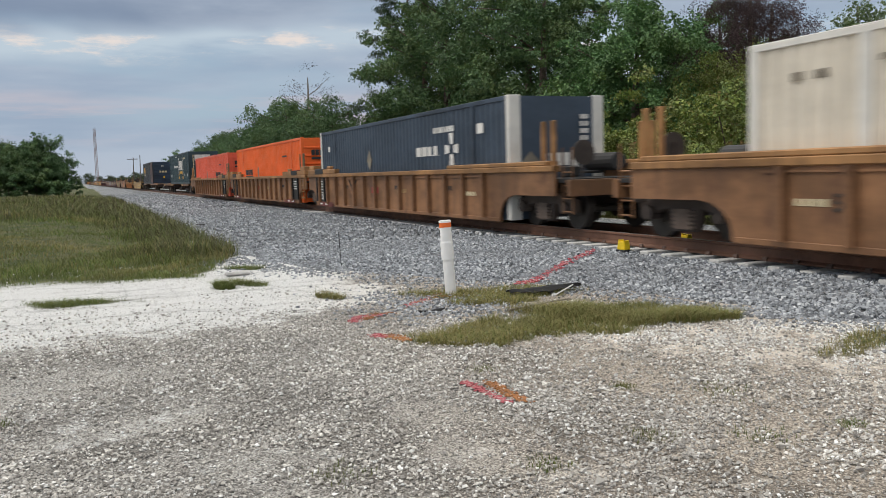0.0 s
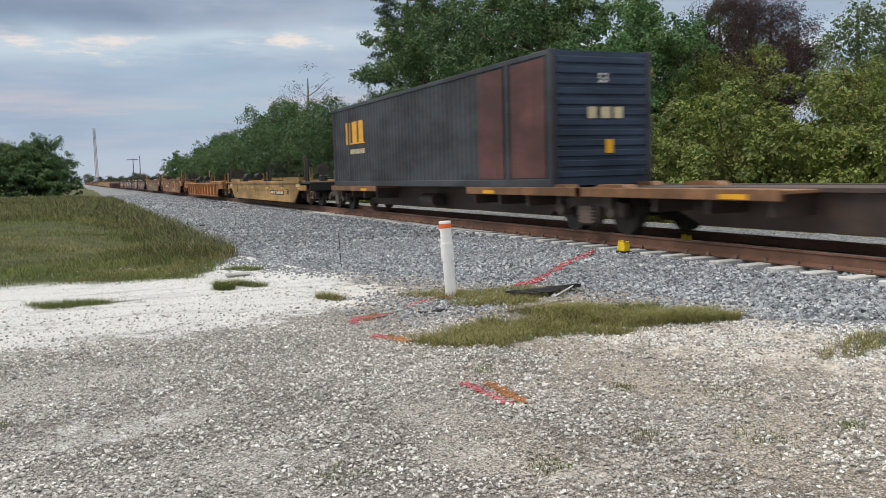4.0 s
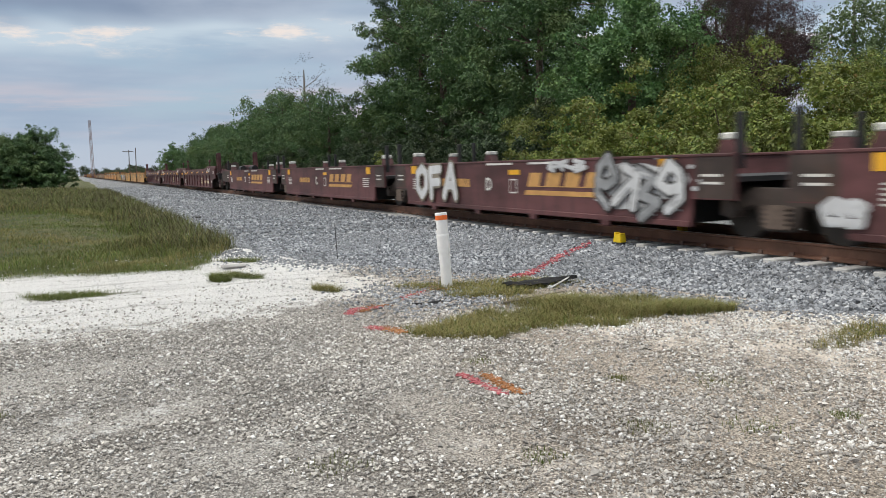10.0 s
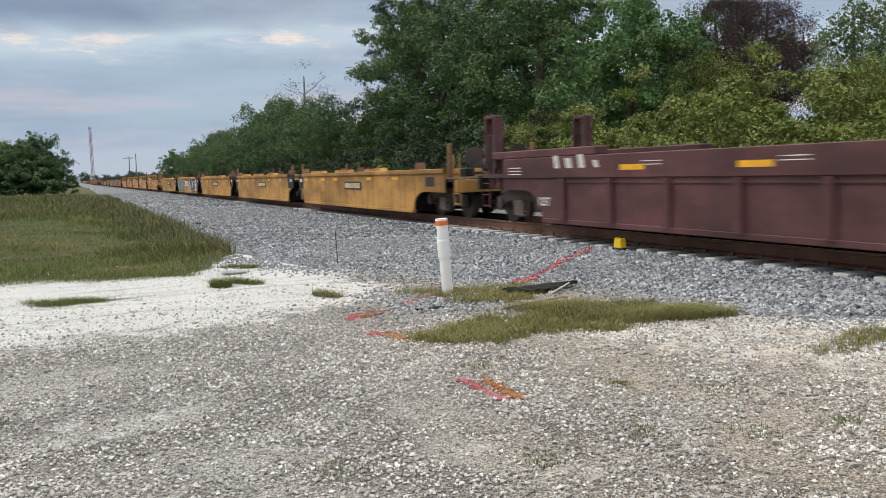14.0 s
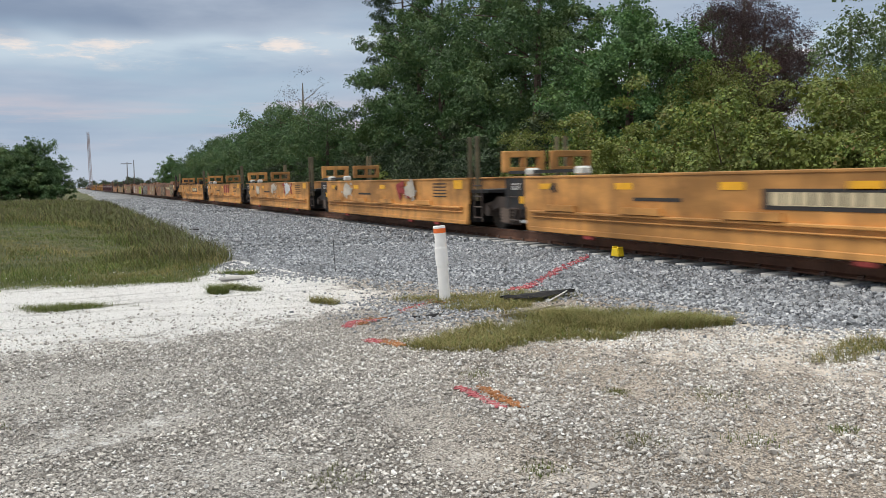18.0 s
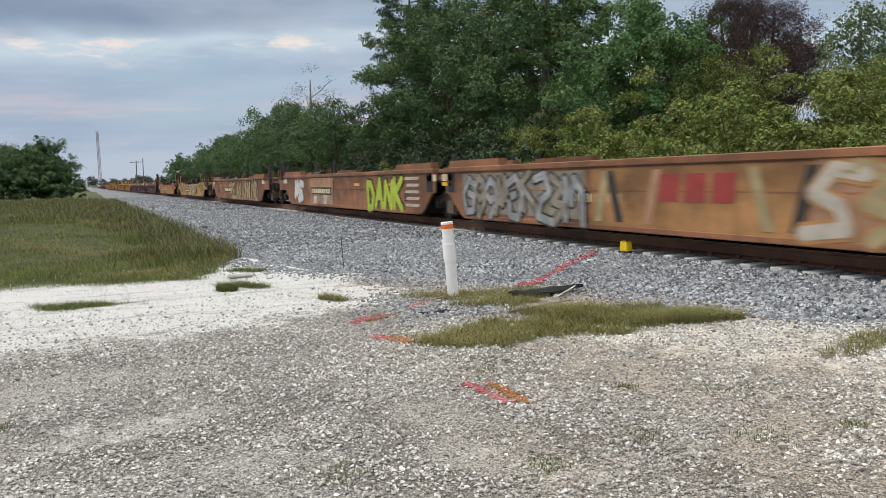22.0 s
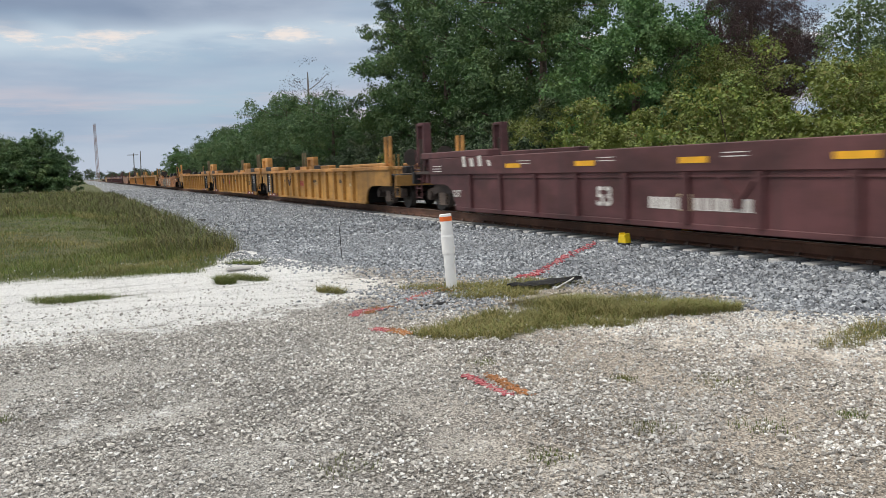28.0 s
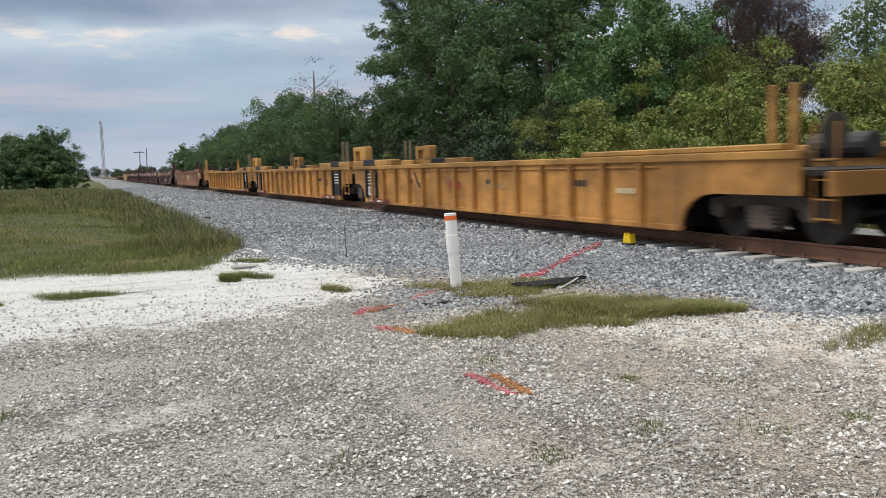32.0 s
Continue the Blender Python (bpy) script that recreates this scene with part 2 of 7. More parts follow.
def ground_z(x, y):
    """The lot is flat, the verge a low mound, and the ground falls away past the track."""
    z = 0.025 * wave(x, y, 0.9) + 0.012 * wave(x, y, 3.1, 4.0) + sstep(-18, -12, x) * (0.006 * wave(x, y, 8.3, 1.0) + 0.004 * wave(x, y, 17.0, 2.0))
    z = z - 0.10 * sstep(-13, -24, x) * sstep(6, 2, y)
    z = z + 0.34 * sstep(-16, -24, x) * sstep(2.6, -1.5, y) * (1 + 0.35 * wave(x, y, 0.35, 1.0))
    z = z - 0.45 * sstep(15.8, 18.0, y)
    z = z + 0.5 * wave(x, y, 0.05, 3.0) * sstep(60, 200, np.hypot(x, y))
    under = sstep(0.0, 0.8, y - toe(x)) * sstep(17.0, 16.0, y)
    return z * (1 - under) + under * -0.12


def ballast_z(x, y):
    """Shoulder at the sleepers' ends, a slope, and a thin foot."""
    t = np.clip((y - toe(x)) / (9.0 - toe(x)), 0, 1)
    near = -0.05 + 0.04 * sstep(0.0, 1.0, t) + 0.03 * np.minimum(t * 8, 1)
    far = 0.02 - 0.07 * np.clip((y - 12.2) / 3.0, 0, 1) - 0.5 * np.clip((y - 15.6) / 1.2, 0, 1)
    z = np.where(y > 12.2, far, np.where(y > 9.0, 0.02 - 0.02 * sstep(9.1, 9.4, y) * sstep(11.9, 11.5, y), near))
    return z + 0.018 * wave(x, y, 2.3, 5.0) + 0.01 * wave(x, y, 6.1, 1.0)


def grid_sheet(name, xs, ys, zf, mat):
    X, Y = np.meshgrid(xs, ys, indexing="ij")
    V = np.stack([X, Y, zf(X, Y)], -1).reshape(-1, 3)
    n, m = len(xs), len(ys)
    i = (np.arange(n - 1)[:, None] * m + np.arange(m - 1)[None, :]).ravel()
    return raw_mesh(name, V, np.stack([i, i + m, i + m + 1, i + 1], -1), mat, True), V


def spaced(*stretches):
    out = [np.linspace(a, b, n, endpoint=False) for a, b, n in stretches]
    return np.concatenate(out + [[stretches[-1][1]]])


def zones(V):
    """How much white limestone, grass soil and worn dark gravel lies at each point."""
    x, y = V[:, 0], V[:, 1]
    wob = 0.5 * wave(x, y, 0.8, 3.0) + 0.25 * wave(x, y, 2.6, 1.0)
    front = -8.6 - 0.35 * (y - 0.5) * sstep(-1, 3, y)
    white = sstep(0.6, -0.9, x - front + wob * 0.9 + 0.35 * wave(x, y, 7.0, 3.0)) * sstep(4.4, 3.0, y + wob) * sstep(-30, -20, x)
    edge = -15.2 + 1.0 * sstep(-1.5, 1.0, y) - 3.6 * sstep(1.6, 3.2, y) + 0.45 * wob + 0.2 * wave(x, y, 6.3, 2.0)
    soil = sstep(0.4, -0.4, x - edge) * sstep(3.6, 2.9, y + 0.3 * wob)
    soil = np.maximum(soil, sstep(16.2, 16.9, y + 0.4 * wob))
    for cx, cy, rx, ry, a in PATCHES:
        u, v = (x - cx), (y - cy)
        c, s = math.cos(a), math.sin(a)
        d = ((u * c + v * s) / rx) ** 2 + ((-u * s + v * c) / ry) ** 2
        soil = np.maximum(soil, 0.85 * sstep(1.3, 0.45, d + 0.8 * wob + 0.5 * wave(x, y, 5.5, cx) + 0.45 * wave(x, y, 13.0, cy) + 0.3 * wave(x, y, 29.0, cx)))
    white = np.maximum(white, 0.26 * sstep(0.15, 0.75, wave(x, y, 0.95, 5.2) + 0.35 * wave(x, y, 3.3, 0.4)) * sstep(6, 3, -x - 6))
    white = np.maximum(white, 0.5 * sstep(3.4, 5.2, y - 0.25 * (x + 6) + wob) * sstep(-8.2, -6.8, x))
    worn = 0.35 * sstep(0.2, 0.8, wave(x, y, 0.5, 8.0))
    for spots, sign in ((WORN, 1), (DUSTY, -1)):
        f = 0 * x
        for cx, cy, rx, ry, a in spots:
            u, v = (x - cx), (y - cy)
            c, s = math.cos(a), math.sin(a)
            d = ((u * c + v * s) / rx) ** 2 + ((-u * s + v * c) / ry) ** 2
            f = np.maximum(f, sstep(1.9, 0.1, d + 0.9 * wob + 0.5 * wave(x, y, 4.5, cx)))
        worn = np.maximum(worn, f) if sign > 0 else worn * (1 - f) - f
    return white, np.clip(soil, 0, 1), 0.5 + 0.5 * worn


# dark tyre-worn gravel, and pale dust: middle, half sizes, turn
WORN = [(-7.6, 1.2, 1.2, 0.75, 0.1), (-5.6, 1.3, 1.5, 0.5, 0.05), (-4.4, 1.5, 0.9, 0.4, 0.1), (-6.25, -0.05, 0.22, 0.9, 0.5), (-4.4, 2.68, 1.4, 0.24, 0.0), (-3.4, 2.9, 0.7, 0.2, 0.2), (-8.3, 0.3, 0.3, 1.0, 0.1), (-5.3, 0.3, 0.25, 0.5, 0.2), (-6.2, 3.2, 0.6, 0.4, 0.3)]
DUSTY = [(-7.3, 0.0, 0.3, 0.85, -0.1), (-7.0, -0.5, 0.25, 0.4, -0.4), (-5.75, 0.35, 0.2, 0.55, 0.2), (-4.1, 1.95, 0.35, 0.2, 0.2), (-3.65, 3.95, 0.3, 0.4, 0.2), (-4.9, 3.8, 0.9, 0.28, 0.0), (-3.5, 3.4, 0.5, 0.2, 0.0), (-4.6, 0.75, 0.2, 0.3, 0.0), (-5.0, 2.1, 0.3, 0.25, 0.3)]
# grass tufts in the gravel
PATCHES = [(-7.15, 4.7, 1.75, 0.6, 1.52), (-7.3, 4.1, 0.9, 0.5, 1.4), (-7.8, 5.3, 0.9, 0.4, 1.3), (-9.9, 4.5, 0.8, 0.28, 1.1), (-6.8, 5.8, 0.7, 0.26, 1.5), (-6.95, 3.4, 0.6, 0.36, 1.3), (-9.5, 5.0, 0.95, 0.45, 1.15), (-9.0, 4.6, 0.5, 0.25, 1.2), (-12.05, 0.0, 0.72, 0.33, 1.35), (-11.9, -0.35, 0.35, 0.22, 1.2), (-11.8, -1.3, 0.3, 0.16, 1.1),
           (-10.6, 3.0, 0.28, 0.15, 0.3), (-12.6, 2.3, 0.4, 0.16, 0.4), (-12.4, 1.9, 0.2, 0.12, 0.0), (-5.05, 6.25, 0.65, 0.25, 1.75), (-14.9, 2.6, 0.5, 0.2, 0.6)]


def ground_material():
    m, nt, b = shader("ground_mix")
    g = nt.nodes.new("ShaderNodeNewGeometry")
    pos = g.outputs["Position"]
    at = nt.nodes.new("ShaderNodeAttribute")
    at.attribute_name = "zone"
    sep = nt.nodes.new("ShaderNodeSeparateColor")
    nt.links.new(at.outputs["Color"], sep.inputs[0])
    vo = nt.nodes.new("ShaderNodeTexVoronoi")
    vo.inputs["Scale"].default_value = 62
    nt.links.new(pos, vo.inputs["Vector"])
    bw = nt.nodes.new("ShaderNodeSeparateColor")
    nt.links.new(vo.outputs["Color"], bw.inputs[0])
    fine = noise_node(nt, pos, 60, 5)
    big = noise_node(nt, pos, 0.8, 4)
    v2 = nt.nodes.new("ShaderNodeTexVoronoi")
    v2.inputs["Scale"].default_value = 130
    nt.links.new(pos, v2.inputs["Vector"])
    b2 = nt.nodes.new("ShaderNodeSeparateColor")
    nt.links.new(v2.outputs["Color"], b2.inputs[0])
    chip = blend(nt, ramp(nt, noise_node(nt, pos, 4.0, 4), 0.4, 0.6), bw.outputs[0], b2.outputs[0])
    grey = blend(nt, chip, (0.23, 0.215, 0.195), (0.80, 0.77, 0.725))
    dust = blend(nt, b2.outputs[1], (0.50, 0.478, 0.44), (0.70, 0.675, 0.635))
    grey = blend(nt, times(nt, ramp(nt, noise_node(nt, pos, 1.7, 6, 0.7), 0.50, 0.66), 0.35), grey, dust)
    dark = blend(nt, chip, (0.11, 0.102, 0.092), (0.50, 0.474, 0.435))
    ragged = blend(nt, 0.5, sep.outputs[2], ramp(nt, noise_node(nt, pos, 3.5, 12, 0.8), 0.25, 0.75))
    base = blend(nt, times(nt, ramp(nt, ragged, 0.52, 0.66), 0.95), grey, dark)
    base = blend(nt, times(nt, ramp(nt, ragged, 0.42, 0.27), 0.85), base, dust)
    # dirt between the chips, with the gaps' shade painted into the colour
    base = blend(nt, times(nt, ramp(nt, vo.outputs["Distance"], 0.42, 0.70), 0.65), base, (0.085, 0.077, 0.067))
    white = blend(nt, chip, (0.70, 0.695, 0.68), (0.97, 0.965, 0.945))
    # wheel tracks and trodden dirt across the limestone
    along = nt.nodes.new("ShaderNodeMapping")
    along.inputs["Scale"].default_value, along.inputs["Rotation"].default_value = (2.6, 0.42, 1.0), (0, 0, radians(14))
    nt.links.new(pos, along.inputs["Vector"])
    rut = ramp(nt, noise_node(nt, along.outputs[0], 1.3, 8, 0.7), 0.50, 0.68)
    white = blend(nt, times(nt, rut, 0.75), white, blend(nt, chip, (0.25, 0.245, 0.235), (0.62, 0.61, 0.585)))
    base = blend(nt, ramp(nt, blend(nt, 0.5, sep.outputs[0], ramp(nt, noise_node(nt, pos, 3.2, 12, 0.8), 0.3, 0.7)), 0.36, 0.62), base, white)
    base = blend(nt, times(nt, at.outputs["Alpha"], 0.9), base, (1.0, 0.90, 0.80), "MULTIPLY")
    earth = blend(nt, ramp(nt, noise_node(nt, pos, 2.0, 6), 0.35, 0.65), (0.055, 0.072, 0.022), (0.13, 0.125, 0.055))
    base = blend(nt, sep.outputs[1], base, earth)
    nt.links.new(base, b.inputs["Base Color"])
    b.inputs["Roughness"].default_value = 0.95
    h = blend(nt, 0.5, vo.outputs["Distance"], fine)
    relief(nt, b, h, 1.0, 0.05)
    return m


def ballast_material():
    m, nt, b = shader("ballast_mix")
    g = nt.nodes.new("ShaderNodeNewGeometry")
    pos = g.outputs["Position"]
    vo = nt.nodes.new("ShaderNodeTexVoronoi")
    vo.inputs["Scale"].default_value = 21
    nt.links.new(pos, vo.inputs["Vector"])
    bw = nt.nodes.new("ShaderNodeSeparateColor")
    nt.links.new(vo.outputs["Color"], bw.inputs[0])
    c = blend(nt, bw.outputs[0], (0.02, 0.022, 0.024), (0.42, 0.44, 0.46))
    c = blend(nt, times(nt, ramp(nt, noise_node(nt, pos, 0.7, 4), 0.4, 0.7), 0.4), c, (0.24, 0.25, 0.262))
    nt.links.new(c, b.inputs["Base Color"])
    b.inputs["Roughness"].default_value = 0.9
    relief(nt, b, vo.outputs["Distance"], 0.9, 0.06)
    return m


def make_ground():
    gx = spaced((-4000, -400, 14), (-400, -60, 60), (-60, -20, 90), (-20, -11, 110), (-11, -2, 130), (-2, 2, 20), (2, 60, 40), (60, 3000, 14))
    gy = spaced((-2500, -80, 14), (-80, -10, 40), (-10, -2, 60), (-2, 8, 140), (8, 9, 10), (9, 40, 60), (40, 2500, 18))
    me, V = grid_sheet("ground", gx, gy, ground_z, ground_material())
    w, s, d = zones(V)
    at = me.color_attributes.new("zone", "FLOAT_COLOR", "POINT")
    at.data.foreach_set("color", np.stack([w, s, d, sstep(1.2, 4.0, V[:, 1] + 0.25 * V[:, 0] + 1.6 + 0.4 * wave(V[:, 0], V[:, 1], 1.3, 2.0))], -1).astype(np.float32).ravel())
    tagged(new("ground", me), "pale gravel lot with limestone dust, tyre-worn gravel and grassy verge", "ground", kind="structure")
    bx = spaced((-3500, -300, 30), (-300, -60, 80), (-60, -25, 90), (-25, 6, 240), (6, 120, 60), (120, 1500, 10))
    t = spaced((0, 0.5, 30), (0.5, 1.0, 60))
    T, X = np.meshgrid(t, bx, indexing="xy")
    lo = toe(X) - 0.15
    Y = lo + (16.8 - lo) * T
    V = np.stack([X, Y, ballast_z(X, Y)], -1).reshape(-1, 3)
    n, k = len(bx), len(t)
    i = (np.arange(n - 1)[:, None] * k + np.arange(k - 1)[None, :]).ravel()
    me = raw_mesh("ballast", V, np.stack([i, i + k, i + k + 1, i + 1], -1), ballast_material(), True)
    tagged(new("ballast", me), "grey crushed-stone ballast bed sloping down from the track", "ballast", kind="structure")


make_ground()


# ---- the track ----
def make_track():
    steel = painted("rail_rust", (0.15, 0.07, 0.042), 0.6, 0.7, 0.4)
    shine = plain("rail_head_steel", (0.42, 0.40, 0.38), 0.3, 0.1, 20, 0.05, 0.9)
    tie = plain("concrete_tie", (0.56, 0.55, 0.53), 0.9, 0.15, 9, 0.3)
    clip = painted("clip_rust", (0.10, 0.06, 0.045), 0.6)
    for side, y in (("near", 9.745), ("far", 11.255)):
        pts = [(-0.075, -0.23), (0.075, -0.23), (0.075, -0.205), (0.013, -0.17), (0.010, -0.045), (0.036, -0.034), (0.036, -0.006), (0.028, 0), (-0.028, 0), (-0.036, -0.006), (-0.036, -0.034), (-0.010, -0.045), (-0.013, -0.17), (-0.075, -0.205)]
        bm = fresh()
        rings = [[bm.verts.new((x, y + a, RAIL_Z + b)) for a, b in pts] for x in (-3400, -300, -60, 0, 60, 1400)]
        for r, s in zip(rings, rings[1:]):
            for i in range(len(pts)):
                bm.faces.new((r[i], s[i], s[(i + 1) % len(pts)], r[(i + 1) % len(pts)]))
        bmesh.ops.recalc_face_normals(bm, faces=bm.faces)
        rail = part("rail", bm, steel)
        tagged(rail, "rusty brown steel rail with a worn shiny head", "rail", kind="structure")
        bm = fresh()
        box(bm, -3400, 1400, y - 0.024, y + 0.024, RAIL_Z - 0.002, RAIL_Z + 0.003)
        part("rail_head", bm, shine, rail, "polished running surface")
    # sleepers: the near ones are pieces of their own
    bm = fresh()
    prism(bm, [(-0.13, -0.2), (0.13, -0.2), (0.115, 0), (-0.115, 0)], -1.3, 1.3)
    bmesh.ops.bevel(bm, geom=[e for e in bm.edges], offset=0.012, segments=1, affect="EDGES")
    me = bpy.data.meshes.new("tie")
    bm.to_mesh(me)
    bm.free()
    me.materials.append(tie)
    bm = fresh()
    for y in (-0.755, 0.755):
        for s in (-1, 1):
            box(bm, -0.05, 0.05, y + s * 0.08 - 0.03, y + s * 0.08 + 0.03, 0.0, 0.05, 0.008)
            rod(bm, (-0.05, y + s * 0.085, 0.05), (0.05, y + s * 0.085, 0.065), 0.012, 6)
    cm = bpy.data.meshes.new("rail_clip")
    bm.to_mesh(cm)
    bm.free()
    cm.materials.append(clip)
    bed = tagged(empty("track_bed"), "grey concrete ties with rusty clips in ballast", "railway ties", kind="structure")
    rng = random.Random(3)
    for i in range(110):
        x = 4.4 - 0.61 * i
        t = part("tie", me, None, bed)
        t.location, t.rotation_euler = (x, TRACK_Y + rng.uniform(-0.03, 0.03), 0.075 + rng.uniform(-0.006, 0.006)), (0, 0, rng.uniform(-0.01, 0.01))
        c = part("rail_clip", cm, None, t)
    k = 420
    bm = fresh()
    for i in range(k):
        box(bm, -62.9 - 0.61 * i - 0.12, -62.9 - 0.61 * i + 0.12, TRACK_Y - 1.3, TRACK_Y + 1.3, -0.1, 0.075)
    for i in range(60):
        box(bm, 5.0 + 0.61 * i - 0.12, 5.0 + 0.61 * i + 0.12, TRACK_Y - 1.3, TRACK_Y + 1.3, -0.1, 0.075)
    far = part("tie_row", bm, tie, bed)
    tagged(far, kind="stuff")


make_track()

# ---- the train ----
PAINTS = {
    "brown": ((0.235, 0.112, 0.048), 0.55), "rust": ((0.245, 0.102, 0.044), 0.5), "tan": ((0.36, 0.215, 0.07), 0.35),
    "amber": ((0.46, 0.215, 0.05), 0.3), "orange": ((0.37, 0.145, 0.038), 0.45), "yellow": ((0.42, 0.215, 0.048), 0.3),
    "gold": ((0.50, 0.238, 0.062), 0.2), "ochre": ((0.33, 0.165, 0.058), 0.4), "maroon": ((0.098, 0.033, 0.034), 0.2), "wine": ((0.092, 0.030, 0.032), 0.25), "grime": ((0.055, 0.035, 0.028), 0.5),
}


def paint(key):
    c, r = PAINTS[key]
    return painted("paint_" + key, c, r)


BLACK = painted("black_steel", (0.012, 0.0115, 0.012), 0.08, 0.6, 0.5)
TRUCK = painted("truck_steel", (0.062, 0.045, 0.037), 0.25, 0.75, 0.4)
COIL = plain("spring_steel", (0.13, 0.095, 0.075), 0.7, 0.25, 9, 0.2)
WHEEL = plain("wheel_steel", (0.04, 0.034, 0.03), 0.55, 0.3, 5, 0.15, 0.3)
WHITE = plain("stencil_white", (0.72, 0.70, 0.66), 0.7, 0.12, 5, 0.05)
CREAM = plain("stencil_cream", (0.66, 0.56, 0.36), 0.7, 0.15, 5, 0.05)
GOLD = plain("stencil_gold", (0.60, 0.33, 0.11), 0.7, 0.15, 5, 0.05)
SIGNAL = plain("reflector_yellow", (0.85, 0.43, 0.02), 0.45, 0.1, 6, 0.05)
FADED = plain("stencil_faded", (0.40, 0.27, 0.13), 0.8, 0.3, 5, 0.05)
RED = plain("stencil_red", (0.32, 0.045, 0.04), 0.7, 0.2, 5, 0.05)
DARK = plain("stencil_dark", (0.03, 0.028, 0.028), 0.7, 0.2, 5, 0.05)


def lettering(name, text, size, mat, parent, x, z, y=-1.478, squeeze=1.0, label=""):
    """Stencilled characters on the side that faces the lot."""
    cu = bpy.data.curves.new(name, "FONT")
    cu.body, cu.size, cu.extrude, cu.resolution_u, cu.offset = text, size, 0.003, 3, size * 0.02
    cu.align_x, cu.align_y = "CENTER", "CENTER"
    tmp = bpy.data.objects.new("tmp", cu)
    me = bpy.data.meshes.new_from_object(tmp)
    bpy.data.objects.remove(tmp)
    me.transform(Matrix.Translation((x, y, z)) @ Matrix.Rotation(radians(90), 4, "X") @ Matrix.Diagonal((squeeze, 1, 1, 1)))
    me.materials.clear()
    me.materials.append(mat)
    return part(name, me, None, parent, label)


def plate(name, parent, x0, x1, z0, z1, mat, y=-1.478, label="", slant=0.0, t=0.006):
    bm = fresh()
    prism(bm, [(x0, z0), (x1, z0), (x1 + slant, z1), (x0 + slant, z1)], y, y + t)
    return part(name, bm, mat, parent, label)


def bars(name, parent, x0, x1, z0, z1, mat, n=6, y=-1.478, seed=0, slant=0.0, label=""):
    """A line of unreadable characters: plain bars on a thin base line, cut from one sheet."""
    rng = random.Random(seed)
    w, foot = (x1 - x0) / n, z0 + (z1 - z0) * 0.06
    pts = [(x1, z0), (x0, z0)]
    for i in range(n):
        a = x0 + i * w
        b = a + w * rng.uniform(0.6, 0.85)
        pts += [(a, foot), (a + slant, z1), (b + slant, z1), (b, foot)]
    bm = fresh()
    if z1 - z0 < 0.09:
        prism(bm, [(x0, z0), (x1 - 0.3 * w, z0), (x1 - 0.3 * w, z1), (x0, z1)], y, y + 0.005)
    else:
        prism(bm, pts[::-1], y, y + 0.005)
    return part(name, bm, mat, parent, label)


# sprayed shapes and letters, as strokes in a unit box
SHAPES = [
    [[(0, 0.9), (0.6, 1.02), (0.92, 0.62), (0.4, 0.45), (0.2, 0.1), (1.05, -0.03)]],
    [[(0.05, 1.02), (0.75, 0.8), (0.2, 0.45), (0.95, 0.3), (0.3, -0.08)]],
    [[(0.55, -0.02), (0.08, 0.3), (0.2, 0.8), (0.6, 0.98), (0.95, 0.6), (0.5, 0.4), (0.1, 0.55)]],
    [[(-0.05, 0.1), (0.2, 0.98), (0.45, 0.3), (0.7, 1.02), (1.05, 0.1)], [(0.05, 0.36), (0.95, 0.55)]],
    [[(1.02, 0.8), (0.5, 1.0), (0.03, 0.6), (0.3, 0.06), (0.88, 0.1), (0.92, 0.5), (0.5, 0.6)]],
    [[(-0.05, 0.15), (0.95, 0.72)], [(0.45, 1.02), (1.02, 0.76), (0.78, 0.1)]],
    [[(0, -0.02), (0.08, 0.7), (0.48, 1.0), (0.62, 0.45), (1.0, 0.95), (0.95, 0.05)]],
]
LETTERS = {
    "A": [[(0, 0), (0.5, 1), (1, 0)], [(0.2, 0.36), (0.8, 0.36)]],
    "D": [[(0.05, 0), (0.05, 1), (0.6, 0.95), (0.98, 0.55), (0.65, 0.08), (0.05, 0)]],
    "E": [[(0.95, 1), (0.05, 0.97), (0.03, 0.03), (1, 0)], [(0.05, 0.5), (0.8, 0.52)]],
    "F": [[(0.95, 1), (0.05, 0.97), (0.03, 0)], [(0.05, 0.5), (0.8, 0.52)]],
    "I": [[(0.5, 0), (0.5, 1)]],
    "K": [[(0.03, 0), (0.03, 1)], [(1, 1.02), (0.1, 0.5), (1.05, -0.04)]],
    "L": [[(0.05, 1), (0.05, 0.02), (0.95, 0)]],
    "N": [[(0.02, 0), (0.05, 1), (0.95, 0.02), (0.98, 1)]],
    "O": [[(0.5, 0), (0.06, 0.25), (0.06, 0.75), (0.5, 1), (0.94, 0.75), (0.94, 0.25), (0.5, 0)]],
    "R": [[(0, 0), (0.05, 0.97), (0.75, 1), (0.9, 0.65), (0.1, 0.48)], [(0.4, 0.5), (1.0, 0)]],
    "U": [[(0.03, 1), (0.05, 0.25), (0.5, 0), (0.95, 0.25), (0.97, 1)]],
    "W": [[(0, 1), (0.28, 0), (0.5, 0.7), (0.72, 0), (1, 1)]],
    "X": [[(0, 1), (1, 0)], [(1, 1), (0, 0)]],
}


